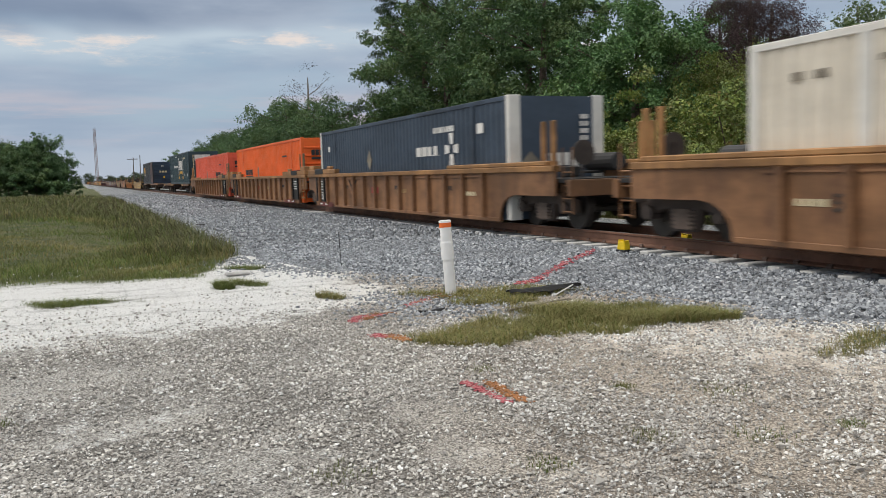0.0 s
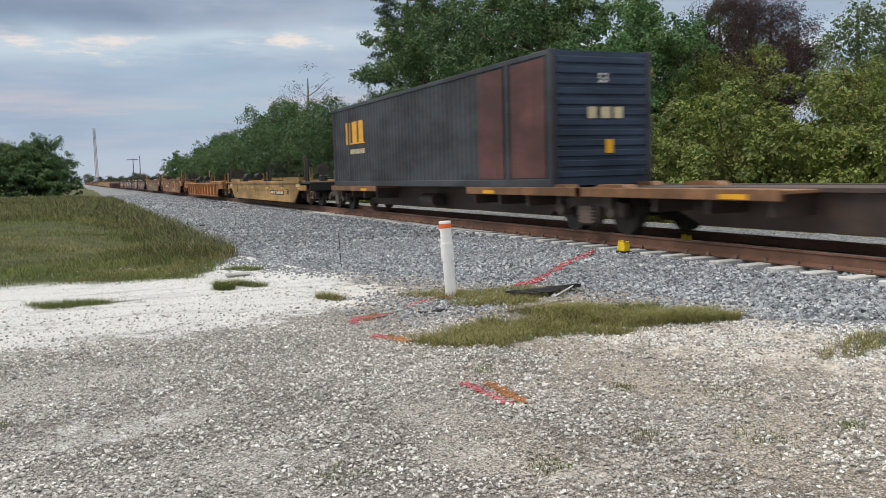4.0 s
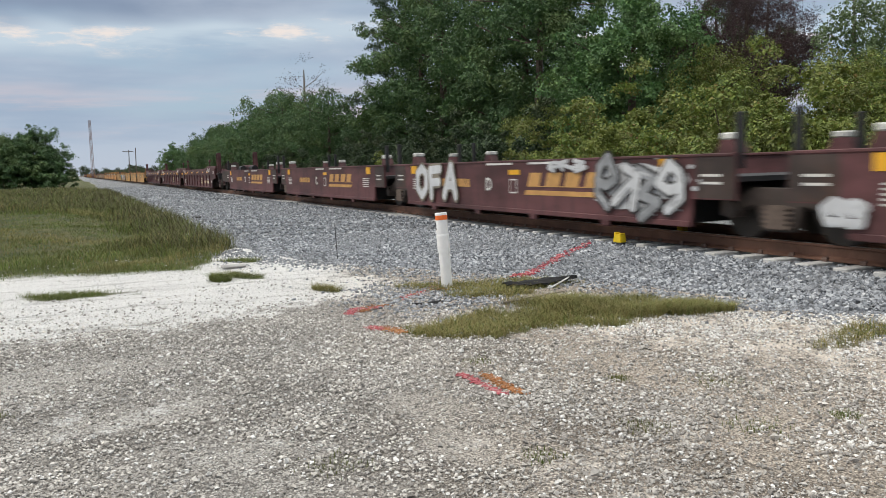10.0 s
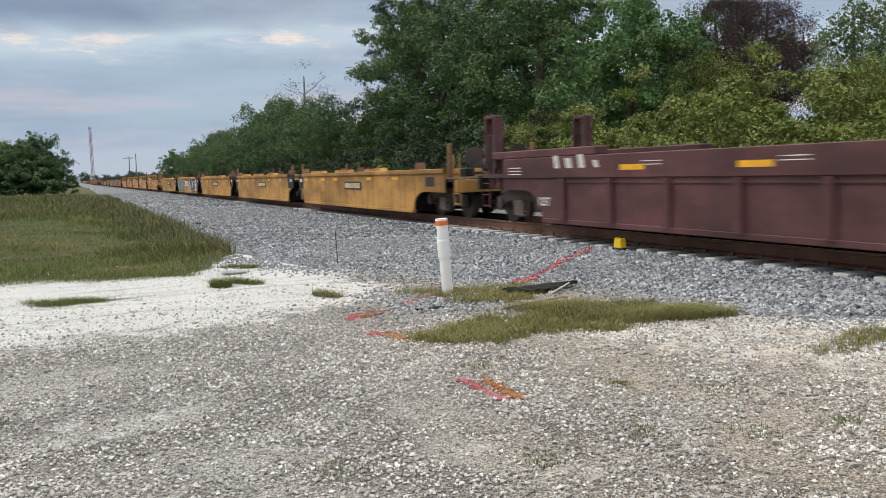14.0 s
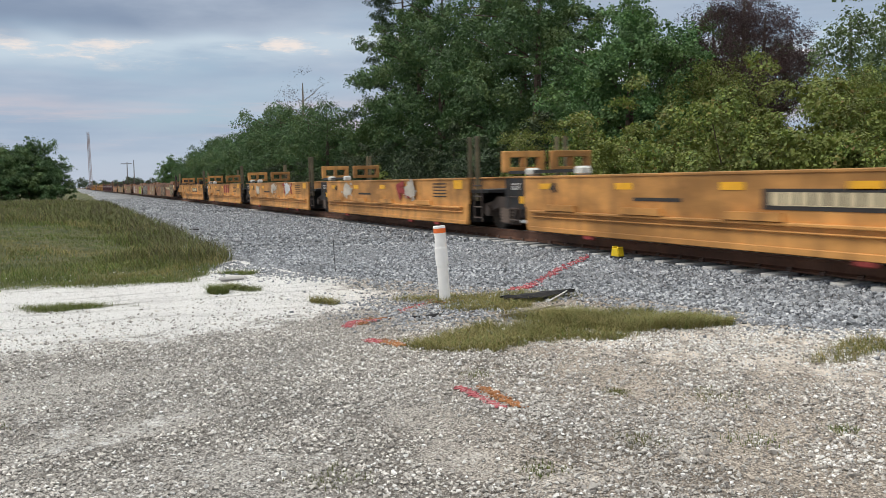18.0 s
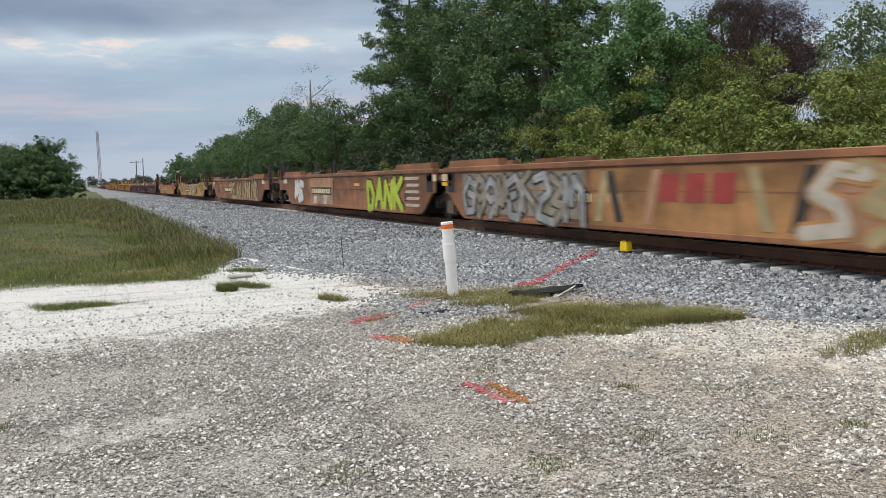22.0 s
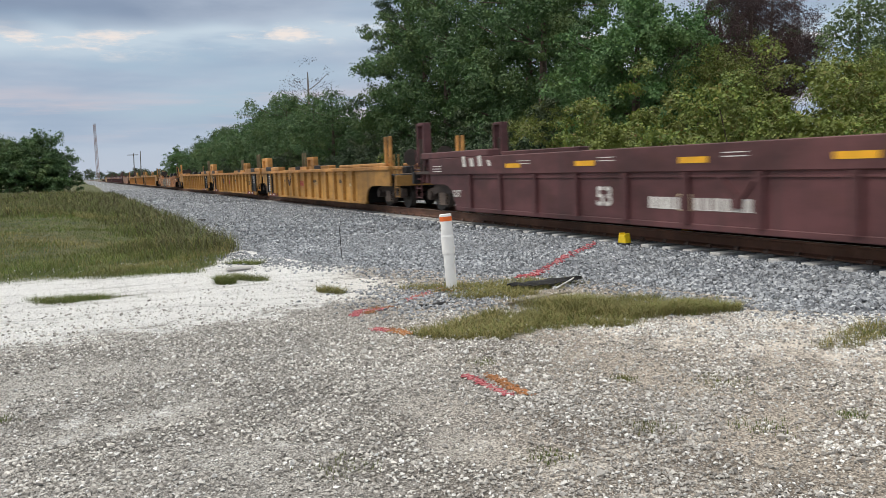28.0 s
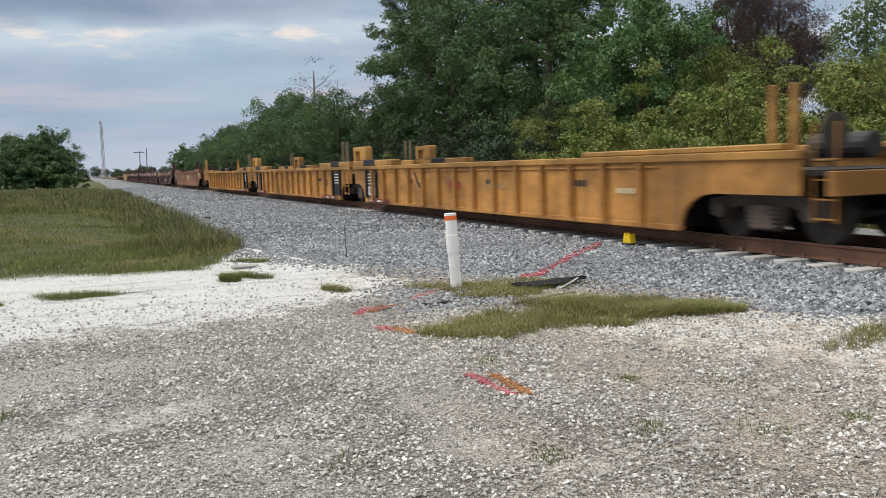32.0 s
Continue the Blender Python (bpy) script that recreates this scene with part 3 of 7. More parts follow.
def stroke_pieces(strokes, put_at, width, y, t=0.003):
    """Thick rounded strokes as one mesh, each piece a hair in front of the last."""
    bm = fresh()
    n = 0
    for st in strokes:
        pts = [Vector(put_at(*q)) for q in st]
        for a, b in zip(pts, pts[1:]):
            d = (b - a).normalized() * 0.12 * width
            o = Vector((-(b - a).y, (b - a).x)).normalized() * width / 2
            yy = y - n * 0.00025
            prism(bm, [tuple(v) for v in (a - d - o, b + d - o, b + d + o, a - d + o)], yy, yy + t)
            n += 1
        for q in pts:
            yy = y - n * 0.00025
            prism(bm, [(q.x + width / 2 * math.cos(k * 0.7854 + 0.39), q.y + width / 2 * math.sin(k * 0.7854 + 0.39)) for k in range(8)], yy, yy + t)
            n += 1
    return bm


def graffiti(parent, x0, x1, z0, z1, fill, line, n, seed, y=-1.475, label="spray-painted interlocking shapes", word=""):
    """Spray-paint shapes, or the letters of a word: each a thick outline, a fill and a pale glint."""
    rng = random.Random(seed)
    n = len(word) or n
    w, hgt = (x1 - x0) / n, z1 - z0
    fills = fill if isinstance(fill, list) else [fill]
    wide, lap = (0.74, 0.13) if word else (1.12, -0.06)
    for i in range(n):
        strokes = LETTERS[word[i]] if word else SHAPES[rng.randrange(len(SHAPES))]
        lean, tall, drop = rng.uniform(-0.1, 0.3), rng.uniform(0.76, 0.92), rng.uniform(0.0, 0.12)
        swell = rng.uniform(-0.3, 0.3)
        flip = not word and rng.random() < 0.5

        def at(u, v):
            u = 1 - u if flip else u
            zz = v + swell * u * (1 - u)
            return (x0 + (i + lap + wide * u + lean * (v - 0.5) * 0.6) * w, z0 + (drop + tall * zz) * hgt)

        thick = min(0.30 * w, 0.26 * hgt)
        base = part("graffiti_letter", stroke_pieces(strokes, at, thick * 1.45, y - 0.001 * (i % 2)), line, parent, label)
        part("letter_fill", stroke_pieces(strokes, at, thick * 0.95, y - 0.0085), fills[i % len(fills)], base)
        a, b = strokes[0][0], strokes[0][1]
        mid = [(a[0] * 0.7 + b[0] * 0.3, a[1] * 0.7 + b[1] * 0.3), (a[0] * 0.3 + b[0] * 0.7, a[1] * 0.3 + b[1] * 0.7)]
        if not word:
            part("letter_glint", stroke_pieces([mid], at, thick * 0.2, y - 0.0135), fills[(i + 1) % len(fills)], base)


def blot(parent, x, z, rx, rz, mat, seed, y=-1.436, label="uneven blot of overspray"):
    """An uneven round patch of sprayed paint."""
    rng = random.Random(seed)
    a, b = rng.uniform(0, 6), rng.uniform(0, 6)
    pts = []
    for k in range(28):
        t = k / 28 * 2 * math.pi
        r = 1 + 0.13 * math.sin(3 * t + a) + 0.09 * math.sin(7 * t + b) + rng.uniform(-0.06, 0.06)
        pts.append((x + rx * r * math.cos(t), z + rz * r * math.sin(t)))
    bm = fresh()
    prism(bm, pts, y, y + 0.003)
    for k in range(9):
        t, r = rng.uniform(0, 6.28), rng.uniform(1.05, 1.4)
        cx, cz, q = x + rx * r * math.cos(t), z + rz * r * math.sin(t), rng.uniform(0.02, 0.06)
        prism(bm, [(cx + q * 1.6 * math.cos(j * 1.05), cz + q * math.sin(j * 1.05)) for j in range(6)], y, y + 0.003)
    return part("spray_blot", bm, mat, parent, label)


def truck_meshes():
    out = {}
    bm = fresh()
    # cast side frame: a long arched beam over the axle boxes
    prism(bm, [(-1.18, 0.36), (-1.18, 0.62), (-0.72, 0.70), (-0.5, 0.80), (0.5, 0.80), (0.72, 0.70), (1.18, 0.62), (1.18, 0.36), (0.98, 0.34), (0.66, 0.50), (0.42, 0.56), (0.34, 0.26), (0.26, 0.16), (-0.26, 0.16), (-0.34, 0.26), (-0.42, 0.56), (-0.66, 0.50), (-0.98, 0.34)], -0.08, 0.08)
    for x in (-0.89, 0.89):
        rod(bm, (x, -0.17, 0.46), (x, 0.1, 0.46), 0.13, 10)
    out["side_frame"] = bm
    bm = fresh()
    zz = [0.2 + k * 0.035 for k in range(11)]
    prism(bm, [(-0.17 - 0.11 * (k % 2), z) for k, z in enumerate(zz)] + [(0.17 + 0.11 * (k % 2), z) for k, z in reversed(list(enumerate(zz)))], -0.07, 0.07)
    out["spring"] = bm
    bm = fresh()
    rod(bm, (0, -0.05, 0.42), (0, 0.07, 0.42), 0.42, 28)
    rod(bm, (0, 0.07, 0.42), (0, 0.1, 0.42), 0.455, 28)
    rod(bm, (0, -0.085, 0.42), (0, -0.05, 0.42), 0.16, 14)
    out["wheel"] = bm
    bm = fresh()
    box(bm, -0.22, 0.22, -1.0, 1.0, 0.45, 0.75, 0.03)
    out["bolster"] = bm
    bm = fresh()
    rod(bm, (0, -0.8, 0.42), (0, 0.8, 0.42), 0.08, 10)
    out["axle"] = bm
    done = {}
    for k, b in out.items():
        me = bpy.data.meshes.new(k)
        b.to_mesh(me)
        b.free()
        me.materials.append(WHEEL if k in ("wheel", "axle") else COIL if k == "spring" else TRUCK)
        done[k] = me
    return done


TM = truck_meshes()


def add_truck(car, x):
    t = part("truck", TM["bolster"], None, car, "black cast-steel four-wheel truck")
    t.location.x = x
    for s in (-1, 1):
        f = part("side_frame", TM["side_frame"], None, t)
        f.location.y = s * 1.0
        g = part("spring", TM["spring"], None, t)
        g.location.y = s * 1.06
        for d in (-0.89, 0.89):
            w = part("wheel", TM["wheel"], None, t)
            w.location, w.rotation_euler.z = (d, s * 0.755, 0), 0 if s < 0 else math.pi
    for d in (-0.89, 0.89):
        a = part("axle", TM["axle"], None, t)
        a.location.x = d


def side_outline(kind, h, xl, xr, zb, zt, lo_end, cl, cr):
    """The long side's outline: low in the well, cut away over the trucks."""
    def end(sign, coupled):
        if kind == "diag":
            return [(sign * (h - 1.5), zb), (sign * (h - 1.25), zb + 0.1), (sign * (h - 0.75), lo_end - 0.14), (sign * (h - 0.55), lo_end)]
        if kind == "square":
            return [(sign * (h - 1.5), zb), (sign * (h - 1.46), lo_end)]
        pts = [(sign * (h - 1.5), zb)]
        for k in range(5):
            a = radians(8 + k * 20)
            pts.append((sign * (h - 1.46 + 0.75 * (1 - math.cos(a)) - 0.03), zb + 0.08 + (lo_end - zb - 0.08) * math.sin(a)))
        return pts
    return [(xl, lo_end)] + end(-1, cl)[::-1] + end(1, cr) + [(xr, lo_end), (xr, zt), (xl, zt)]


def well_unit(kind, mat_key, half, cl, cr, label, extra=None, dressing=None, kind_name="well_car", top=None):
    """One unit of a well car: cl and cr say whether that end is coupled or rests on a shared truck."""
    body = paint(mat_key)
    chord = paint(extra or mat_key)
    car = tagged(empty(kind_name), label, "freight car", "units of the freight train")
    h = half
    P = {"ribbed": (0.10, 1.36, 0.72, "arch"), "lowribbed": (0.10, 1.08, 0.64, "arch"), "fascia": (0.14, 1.50, 0.80, "arch"), "smooth": (0.15, 1.46, 0.78, "diag"),
         "plated": (0.18, 1.34, 0.62, "square"), "slab": (0.10, 1.34, 0.70, "arch"), "shelf": (0.12, 1.28, 0.62, "square")}[kind]
    zb, zt, lo, cut = P
    zt, lo = (top, lo * 0.9) if top else (zt, lo)
    reach = {"smooth": 0.8, "slab": 0.75, "fascia": 0.15, "shelf": 0.75}.get(kind, 1.0)
    inset_r, inset_l = {"shelf": (1.4, 1.4), "slab": (1.4, 1.4), "plated": (0.5, 0.5), "smooth": (0.4, 0.4)}.get(kind, (0.15, 0.38))
    xr = h + reach if cr else h - inset_r
    xl = -h - reach if cl else -h + inset_l
    pr, pl = (h + 1.5 if cr else h - 0.5), (-h - 1.5 if cl else -h + 0.5)
    tr = h - 0.3 if kind == "smooth" and cr else xr
    tl = -h + 0.3 if kind == "smooth" and cl else xl
    outline = side_outline(cut, h, xl, xr, zb, zt, lo, cl, cr)[:-2] + ([(xr, zt - 0.2), (tr, zt - 0.2)] if tr < xr else []) + [(tr, zt), (tl, zt)] + ([(tl, zt - 0.2), (xl, zt - 0.2)] if tl > xl else [])
    for s, name in ((-1, "side_panel"), (1, "side_panel")):
        bm = fresh()
        prism(bm, outline, s * 1.42, s * 1.36)
        part(name, bm, body, car)
        bm = fresh()
        if kind == "fascia":
            box(bm, xl, xr, s * 1.46, s * 1.30, 1.06, zt, 0.015)
        elif kind in ("plated", "shelf"):
            box(bm, xl + 0.05, xr - 0.05, s * 1.44, s * 1.30, zt - 0.05, zt, 0.01)
        else:
            box(bm, tl, tr, s * 1.47, s * 1.28, zt - 0.13, zt, 0.015)
        part("top_chord", bm, chord, car)
        bm = fresh()
        box(bm, -h + 1.55, h - 1.55, s * 1.44, s * 1.3, zb - 0.02, zb + 0.08, 0.01)
        part("bottom_chord", bm, body, car)
        for e in (-1, 1):
            if kind in ("ribbed", "lowribbed", "fascia", "smooth"):
                bm = fresh()
                a, b = (h - (3.5 if kind in ("fascia", "smooth") else 4.4), h + ((-0.35 if kind == "smooth" else 0.7) if (cr if e > 0 else cl) else -0.6 if kind == "smooth" else -0.2 if e > 0 else -0.42))
                x0, x1 = sorted((e * a, e * b))
                if kind == "smooth":
                    prism(bm, [(x0, zt), (x1, zt), (x1, zt + 0.17), (x0 + 0.12, zt + 0.17)], s * 1.42, s * 1.2)
                else:
                    box(bm, x0, x1, s * 1.46, s * 1.12, zt, zt + (0.17 if kind == "fascia" else 0.1 if (cr if e > 0 else cl) else 0.18), 0.02)
                part("end_cover", bm, chord, car)
    if kind in ("ribbed", "lowribbed", "fascia"):
        step = 1.62 if kind == "fascia" else 1.14 if kind == "ribbed" else 1.5
        n = int((2 * h - 4.4) / step)
        ztop = 1.06 if kind == "fascia" else zt - 0.13
        bm = fresh()
        w = 0.075 if kind == "fascia" else 0.06
        prism(bm, [(-w, zb + 0.07), (w, zb + 0.07), (w, ztop), (-w, ztop)], -1.53 if kind != "fascia" else -1.49, -1.415)
        me = bpy.data.meshes.new("rib")
        bm.to_mesh(me)
        bm.free()
        me.materials.append(body)
        for s in (-1, 1):
            for i in range(n + 1):
                r = part("rib", me, None, car)
                r.location.x = (i - n / 2) * step
                r.rotation_euler.z = 0 if s < 0 else math.pi
        bm = fresh()
        box(bm, -h + 2.1, h - 2.1, -1.45, -1.41, ztop - 0.09, ztop - 0.06)
        part("side_rail", bm, body, car)
    bm = fresh()
    box(bm, -h + 2.1, h - 2.1, -1.3, 1.3, zb, zb + 0.03)
    for i in range(7):
        x = (i - 3) * (h - 2.3) / 3
        box(bm, x - 0.15, x + 0.15, -1.36, 1.36, zb + 0.03, zb + 0.12)
    part("well_floor", bm, BLACK, car)
    for e, coupled in ((-1, cl), (1, cr)):
        x0, x1 = sorted((e * (h - 2.0), pr if e > 0 else pl))
        bm = fresh()
        box(bm, x0, x1, -1.35, 1.35, lo + 0.28, lo + 0.36)
        box(bm, min(e * (h - 2.0), e * (h - 2.08)), max(e * (h - 2.0), e * (h - 2.08)), -1.3, 1.3, zb, lo + 0.3)
        box(bm, x0, x1, -0.3, 0.3, lo - 0.05, lo + 0.28)
        part("end_platform", bm, BLACK if kind != "fascia" else paint("grime"), car)
        if coupled:
            bm = fresh()
            xe = e * (h + 1.5)
            box(bm, xe, xe + e * 0.5, -0.14, 0.14, 0.62, 0.86, 0.02)
            box(bm, xe + e * 0.42, xe + e * 0.66, -0.2, 0.2, 0.56, 0.92, 0.04)
            part("coupler", bm, TRUCK, car)
            bm = fresh()
            box(bm, xe - 0.06, xe + 0.06, -1.42, 1.42, lo, lo + 0.34, 0.01)
            part("end_sill", bm, BLACK if kind in ("plated", "fascia", "smooth") else body, car)
            if kind == "fascia":
                for s in (-1, 1):
                    bm = fresh()
                    a0, a1 = sorted((e * (h + 0.17), e * (h + 1.2)))
                    box(bm, a0, a1, min(s * 1.22, s * 1.16), max(s * 1.22, s * 1.16), lo + 0.02, zt - 0.12, 0.01)
                    for k in range(3):
                        box(bm, a0 + 0.1 + k * 0.36, a0 + 0.18 + k * 0.36, min(s * 1.28, s * 1.22), max(s * 1.28, s * 1.22), lo + 0.02, zt - 0.12, 0.01)
                    part("end_box", bm, chord, car)
            for y in (-1.3, 1.3):
                bm = fresh()
                for dx in (0.0, -0.38):
                    rod(bm, (xe + e * dx, y, 0.35), (xe + e * dx, y, lo + 1.0), 0.018, 6)
                for k in range(4):
                    rod(bm, (xe, y, 0.4 + k * 0.27), (xe - e * 0.38, y, 0.4 + k * 0.27), 0.016, 6)
                part("grab_ladder", bm, body, car)
        if coupled or e < 0:
            add_truck(car, e * h)
    if dressing:
        dressing(car, h, cl, cr, zb, zt)
    return car


def posts(car, xs, top, mat, z0=1.1, y=-1.28, w=0.055, name="guide_post"):
    for x in xs:
        for s in (1, -1):
            bm = fresh()
            box(bm, x - w, x + w, s * y - 0.05, s * y + 0.05, z0, top, 0.012)
            part(name, bm, mat, car)


def hoop(car, x, z0, w, hgt, mat, y=-1.25, t=0.13):
    """A hollow upright frame that guides a container's corner."""
    bm = fresh()
    box(bm, x - w / 2, x - w / 2 + t, y - 0.12, y + 0.12, z0, z0 + hgt, 0.015)
    box(bm, x + w / 2 - t, x + w / 2, y - 0.12, y + 0.12, z0, z0 + hgt, 0.015)
    box(bm, x - w / 2 + t, x + w / 2 - t, y - 0.12, y + 0.12, z0 + hgt - t, z0 + hgt, 0.01)
    part("container_guide", bm, mat, car)


def window_frame(car, x, y, z0, w, hgt, mat, t=0.11):
    """A frame across the car with an open window, beside one corner of the well."""
    bm = fresh()
    box(bm, x - 0.09, x + 0.09, y - w / 2, y - w / 2 + t, z0, z0 + hgt, 0.015)
    box(bm, x - 0.09, x + 0.09, y + w / 2 - t, y + w / 2, z0, z0 + hgt, 0.015)
    box(bm, x - 0.09, x + 0.09, y - t / 3, y + t / 3, z0, z0 + hgt - t, 0.01)
    box(bm, x - 0.1, x + 0.1, y - w / 2 + t, y + w / 2 - t, z0 + hgt - t, z0 + hgt, 0.01)
    box(bm, x - 0.1, x + 0.1, y - w / 2 + t, y + w / 2 - t, z0, z0 + t * 0.8, 0.01)
    part("container_guide", bm, mat, car, "yellow window-shaped guide frame")


def brake_gear(car, x, e):
    """Reservoir, valve and brake wheel on an end platform."""
    bm = fresh()
    rod(bm, (x - 0.55, 0.45, 1.42), (x + 0.55, 0.45, 1.42), 0.2, 14)
    part("air_reservoir", bm, BLACK, car)
    bm = fresh()
    box(bm, x - 0.3, x + 0.1, -0.55, -0.25, 1.1, 1.35, 0.03)
    rod(bm, (x - 0.1, -0.3, 1.2), (x - 0.1, 0.5, 1.2), 0.03, 6)
    part("brake_valve", bm, BLACK, car)
    bm = fresh()
    bmesh.ops.create_cone(bm, cap_ends=True, segments=18, radius1=0.27, radius2=0.27, depth=0.03, matrix=Matrix.Translation((x + e * 0.75, -0.6, 1.62)) @ Matrix.Rotation(radians(90), 4, "Y"))
    rod(bm, (x + e * 0.7, -0.6, 1.1), (x + e * 0.7, -0.6, 1.7), 0.03, 6)
    part("brake_wheel", bm, TRUCK, car)

POST = painted("post_olive", (0.16, 0.13, 0.07), 0.3)
PALE_CAP = plain("guide_cap_white", (0.62, 0.62, 0.58), 0.7)

# how each family of cars is dressed
def dress_ribbed(seed, dark_ends=True, tops="yellow", frames=True, words=True, tall=True):
    def f(car, h, cl, cr, zb, zt):
        rng = random.Random(seed)
        m = paint(tops)
        for e, coupled in ((-1, cl), (1, cr)):
            if tall and (coupled or e > 0):
                posts(car, [e * (h + 0.75), e * (h + 0.35)] if coupled else [h - 1.45, h - 0.9], 2.3, m if coupled else POST, w=0.045 if coupled else 0.032)
            if coupled:
                brake_gear(car, e * (h + 0.1), e)
            elif e > 0:
                bm = fresh()
                for dx in (0.35, 0.85):
                    rod(bm, (h - dx, -1.44, 0.3), (h - dx, -1.44, 1.35), 0.02, 6)
                for k in range(4):
                    rod(bm, (h - 0.35, -1.44, 0.36 + k * 0.27), (h - 0.85, -1.44, 0.36 + k * 0.27), 0.018, 6)
                part("grab_ladder", bm, m, car)
            if frames and not coupled and tops == "ochre":
                for s in (-1, 1):
                    bm = fresh()
                    box(bm, *sorted((e * (h - 1.15), e * (h - 0.42))), min(s * 1.4, s * 1.02), max(s * 1.4, s * 1.02), zt + 0.182, zt + 0.36, 0.02)
                    part("corner_block", bm, m, car)
                    bm = fresh()
                    box(bm, *sorted((e * (h - 3.1), e * (h - 3.6))), min(s * 1.4, s * 1.1), max(s * 1.4, s * 1.1), zt + 0.182, zt + 0.3, 0.03)
                    part("twist_lock", bm, m, car)
            elif frames and not coupled and e < 0:
                for s in (-1, 1):
                    bm = fresh()
                    y0, y1 = sorted((s * 1.36, s * 1.1))
                    z0, z1 = zt + 0.182, zt + 0.68
                    box(bm, -h + 0.1, -h + 0.32, y0, y1, z0, z1, 0.02)
                    box(bm, -h + 0.32, -h + 0.85, y0, y1, z1 - 0.15, z1, 0.01)
                    box(bm, -h + 0.85, -h + 1.5, y0, y1, z0, z1, 0.02)
                    part("container_guide", bm, m, car, "yellow boxy container guide with an opening")
            if dark_ends and not coupled:
                x0, x1 = (-h + 1.73, -h + 2.93) if e < 0 else (h - 2.5, h - 1.42)
                plate("end_panel", car, x0, x1, zb + 0.16, zt - 0.14, BLACK, -1.432, "black stencilled end panel")
                for s in (-1, 1):
                    bm = fresh()
                    box(bm, x0 - 0.15, x1 - 0.15, min(s * 1.475, s * 1.1), max(s * 1.475, s * 1.1), zt - 0.02, zt + 0.21, 0.02)
                    part("end_beam", bm, BLACK, car, "black cover beam over the end panel")
                for x in (x0 + 0.07, x1 - 0.07):
                    plate("panel_rib", car, x - 0.06, x + 0.06, zb + 0.16, zt - 0.14, BLACK, -1.49, t=0.06)
                for k in range(4):
                    bars("stencil", car, x0 + 0.2, x1 - 0.2, 0.72 + k * 0.11, 0.76 + k * 0.11, WHITE, 4, -1.44, k + seed)
                if e < 0:
                    plate("load_plate", car, x0 + 0.2, x1 - 0.2, 0.34, 0.64, WHITE, -1.436, "white load stencil plate", t=0.003)
                    lettering("load_stencil", "125T", 0.26, DARK, car, (x0 + x1) / 2, 0.49, -1.442, 0.85)
                plate("footing", car, *sorted((e * (h - 2.1), e * (h - 4.1))), zb - 0.01, zb + 0.15, painted("oxide_red", (0.16, 0.03, 0.025), 0.3), -1.484, "dark red sill patch")
                for k in (2.45, 3.2):
                    bars("stencil", car, e * (h - k) - 0.22, e * (h - k) + 0.22, zb + 0.04, zb + 0.1, WHITE, 2, -1.487, 3)
            else:
                bars("stencil", car, e * (h - 3.0) - 0.3, e * (h - 3.0) + 0.3, 0.68, 0.78, CREAM, 4, -1.43, seed)
        if words:
            lettering("size_stencil", "53", 0.34, DARK, car, -h + 3.5 if seed % 2 else h - 3.5, 0.72, -1.428)
            bars("reporting_mark", car, 1.35, 2.2, 0.70, 0.82, FADED, 6, -1.43, seed + 5, label="faded stencilled reporting mark")
            bars("owner_mark", car, -1.05, -0.3, 0.66, 0.86, RED, 3, -1.43, seed + 8, label="faded red owner mark")
        for x in (-h * 0.45, 0.1 * h, h * 0.5):
            bars("stencil", car, x + 0.2, x + 0.7, 0.8, 0.92, DARK, 4, -1.428, seed + 2)
        bm = fresh()
        prism(bm, [(-0.42, 1.1), (-0.36, 1.1), (0, 0.72), (0.36, 1.1), (0.42, 1.1), (0.03, 0.64), (-0.03, 0.64)], -1.46, -1.42)
        vee = part("brace", bm, paint("grime"), car, "dark V-shaped brace")
        vee.location.x = -h * 0.32
    return f


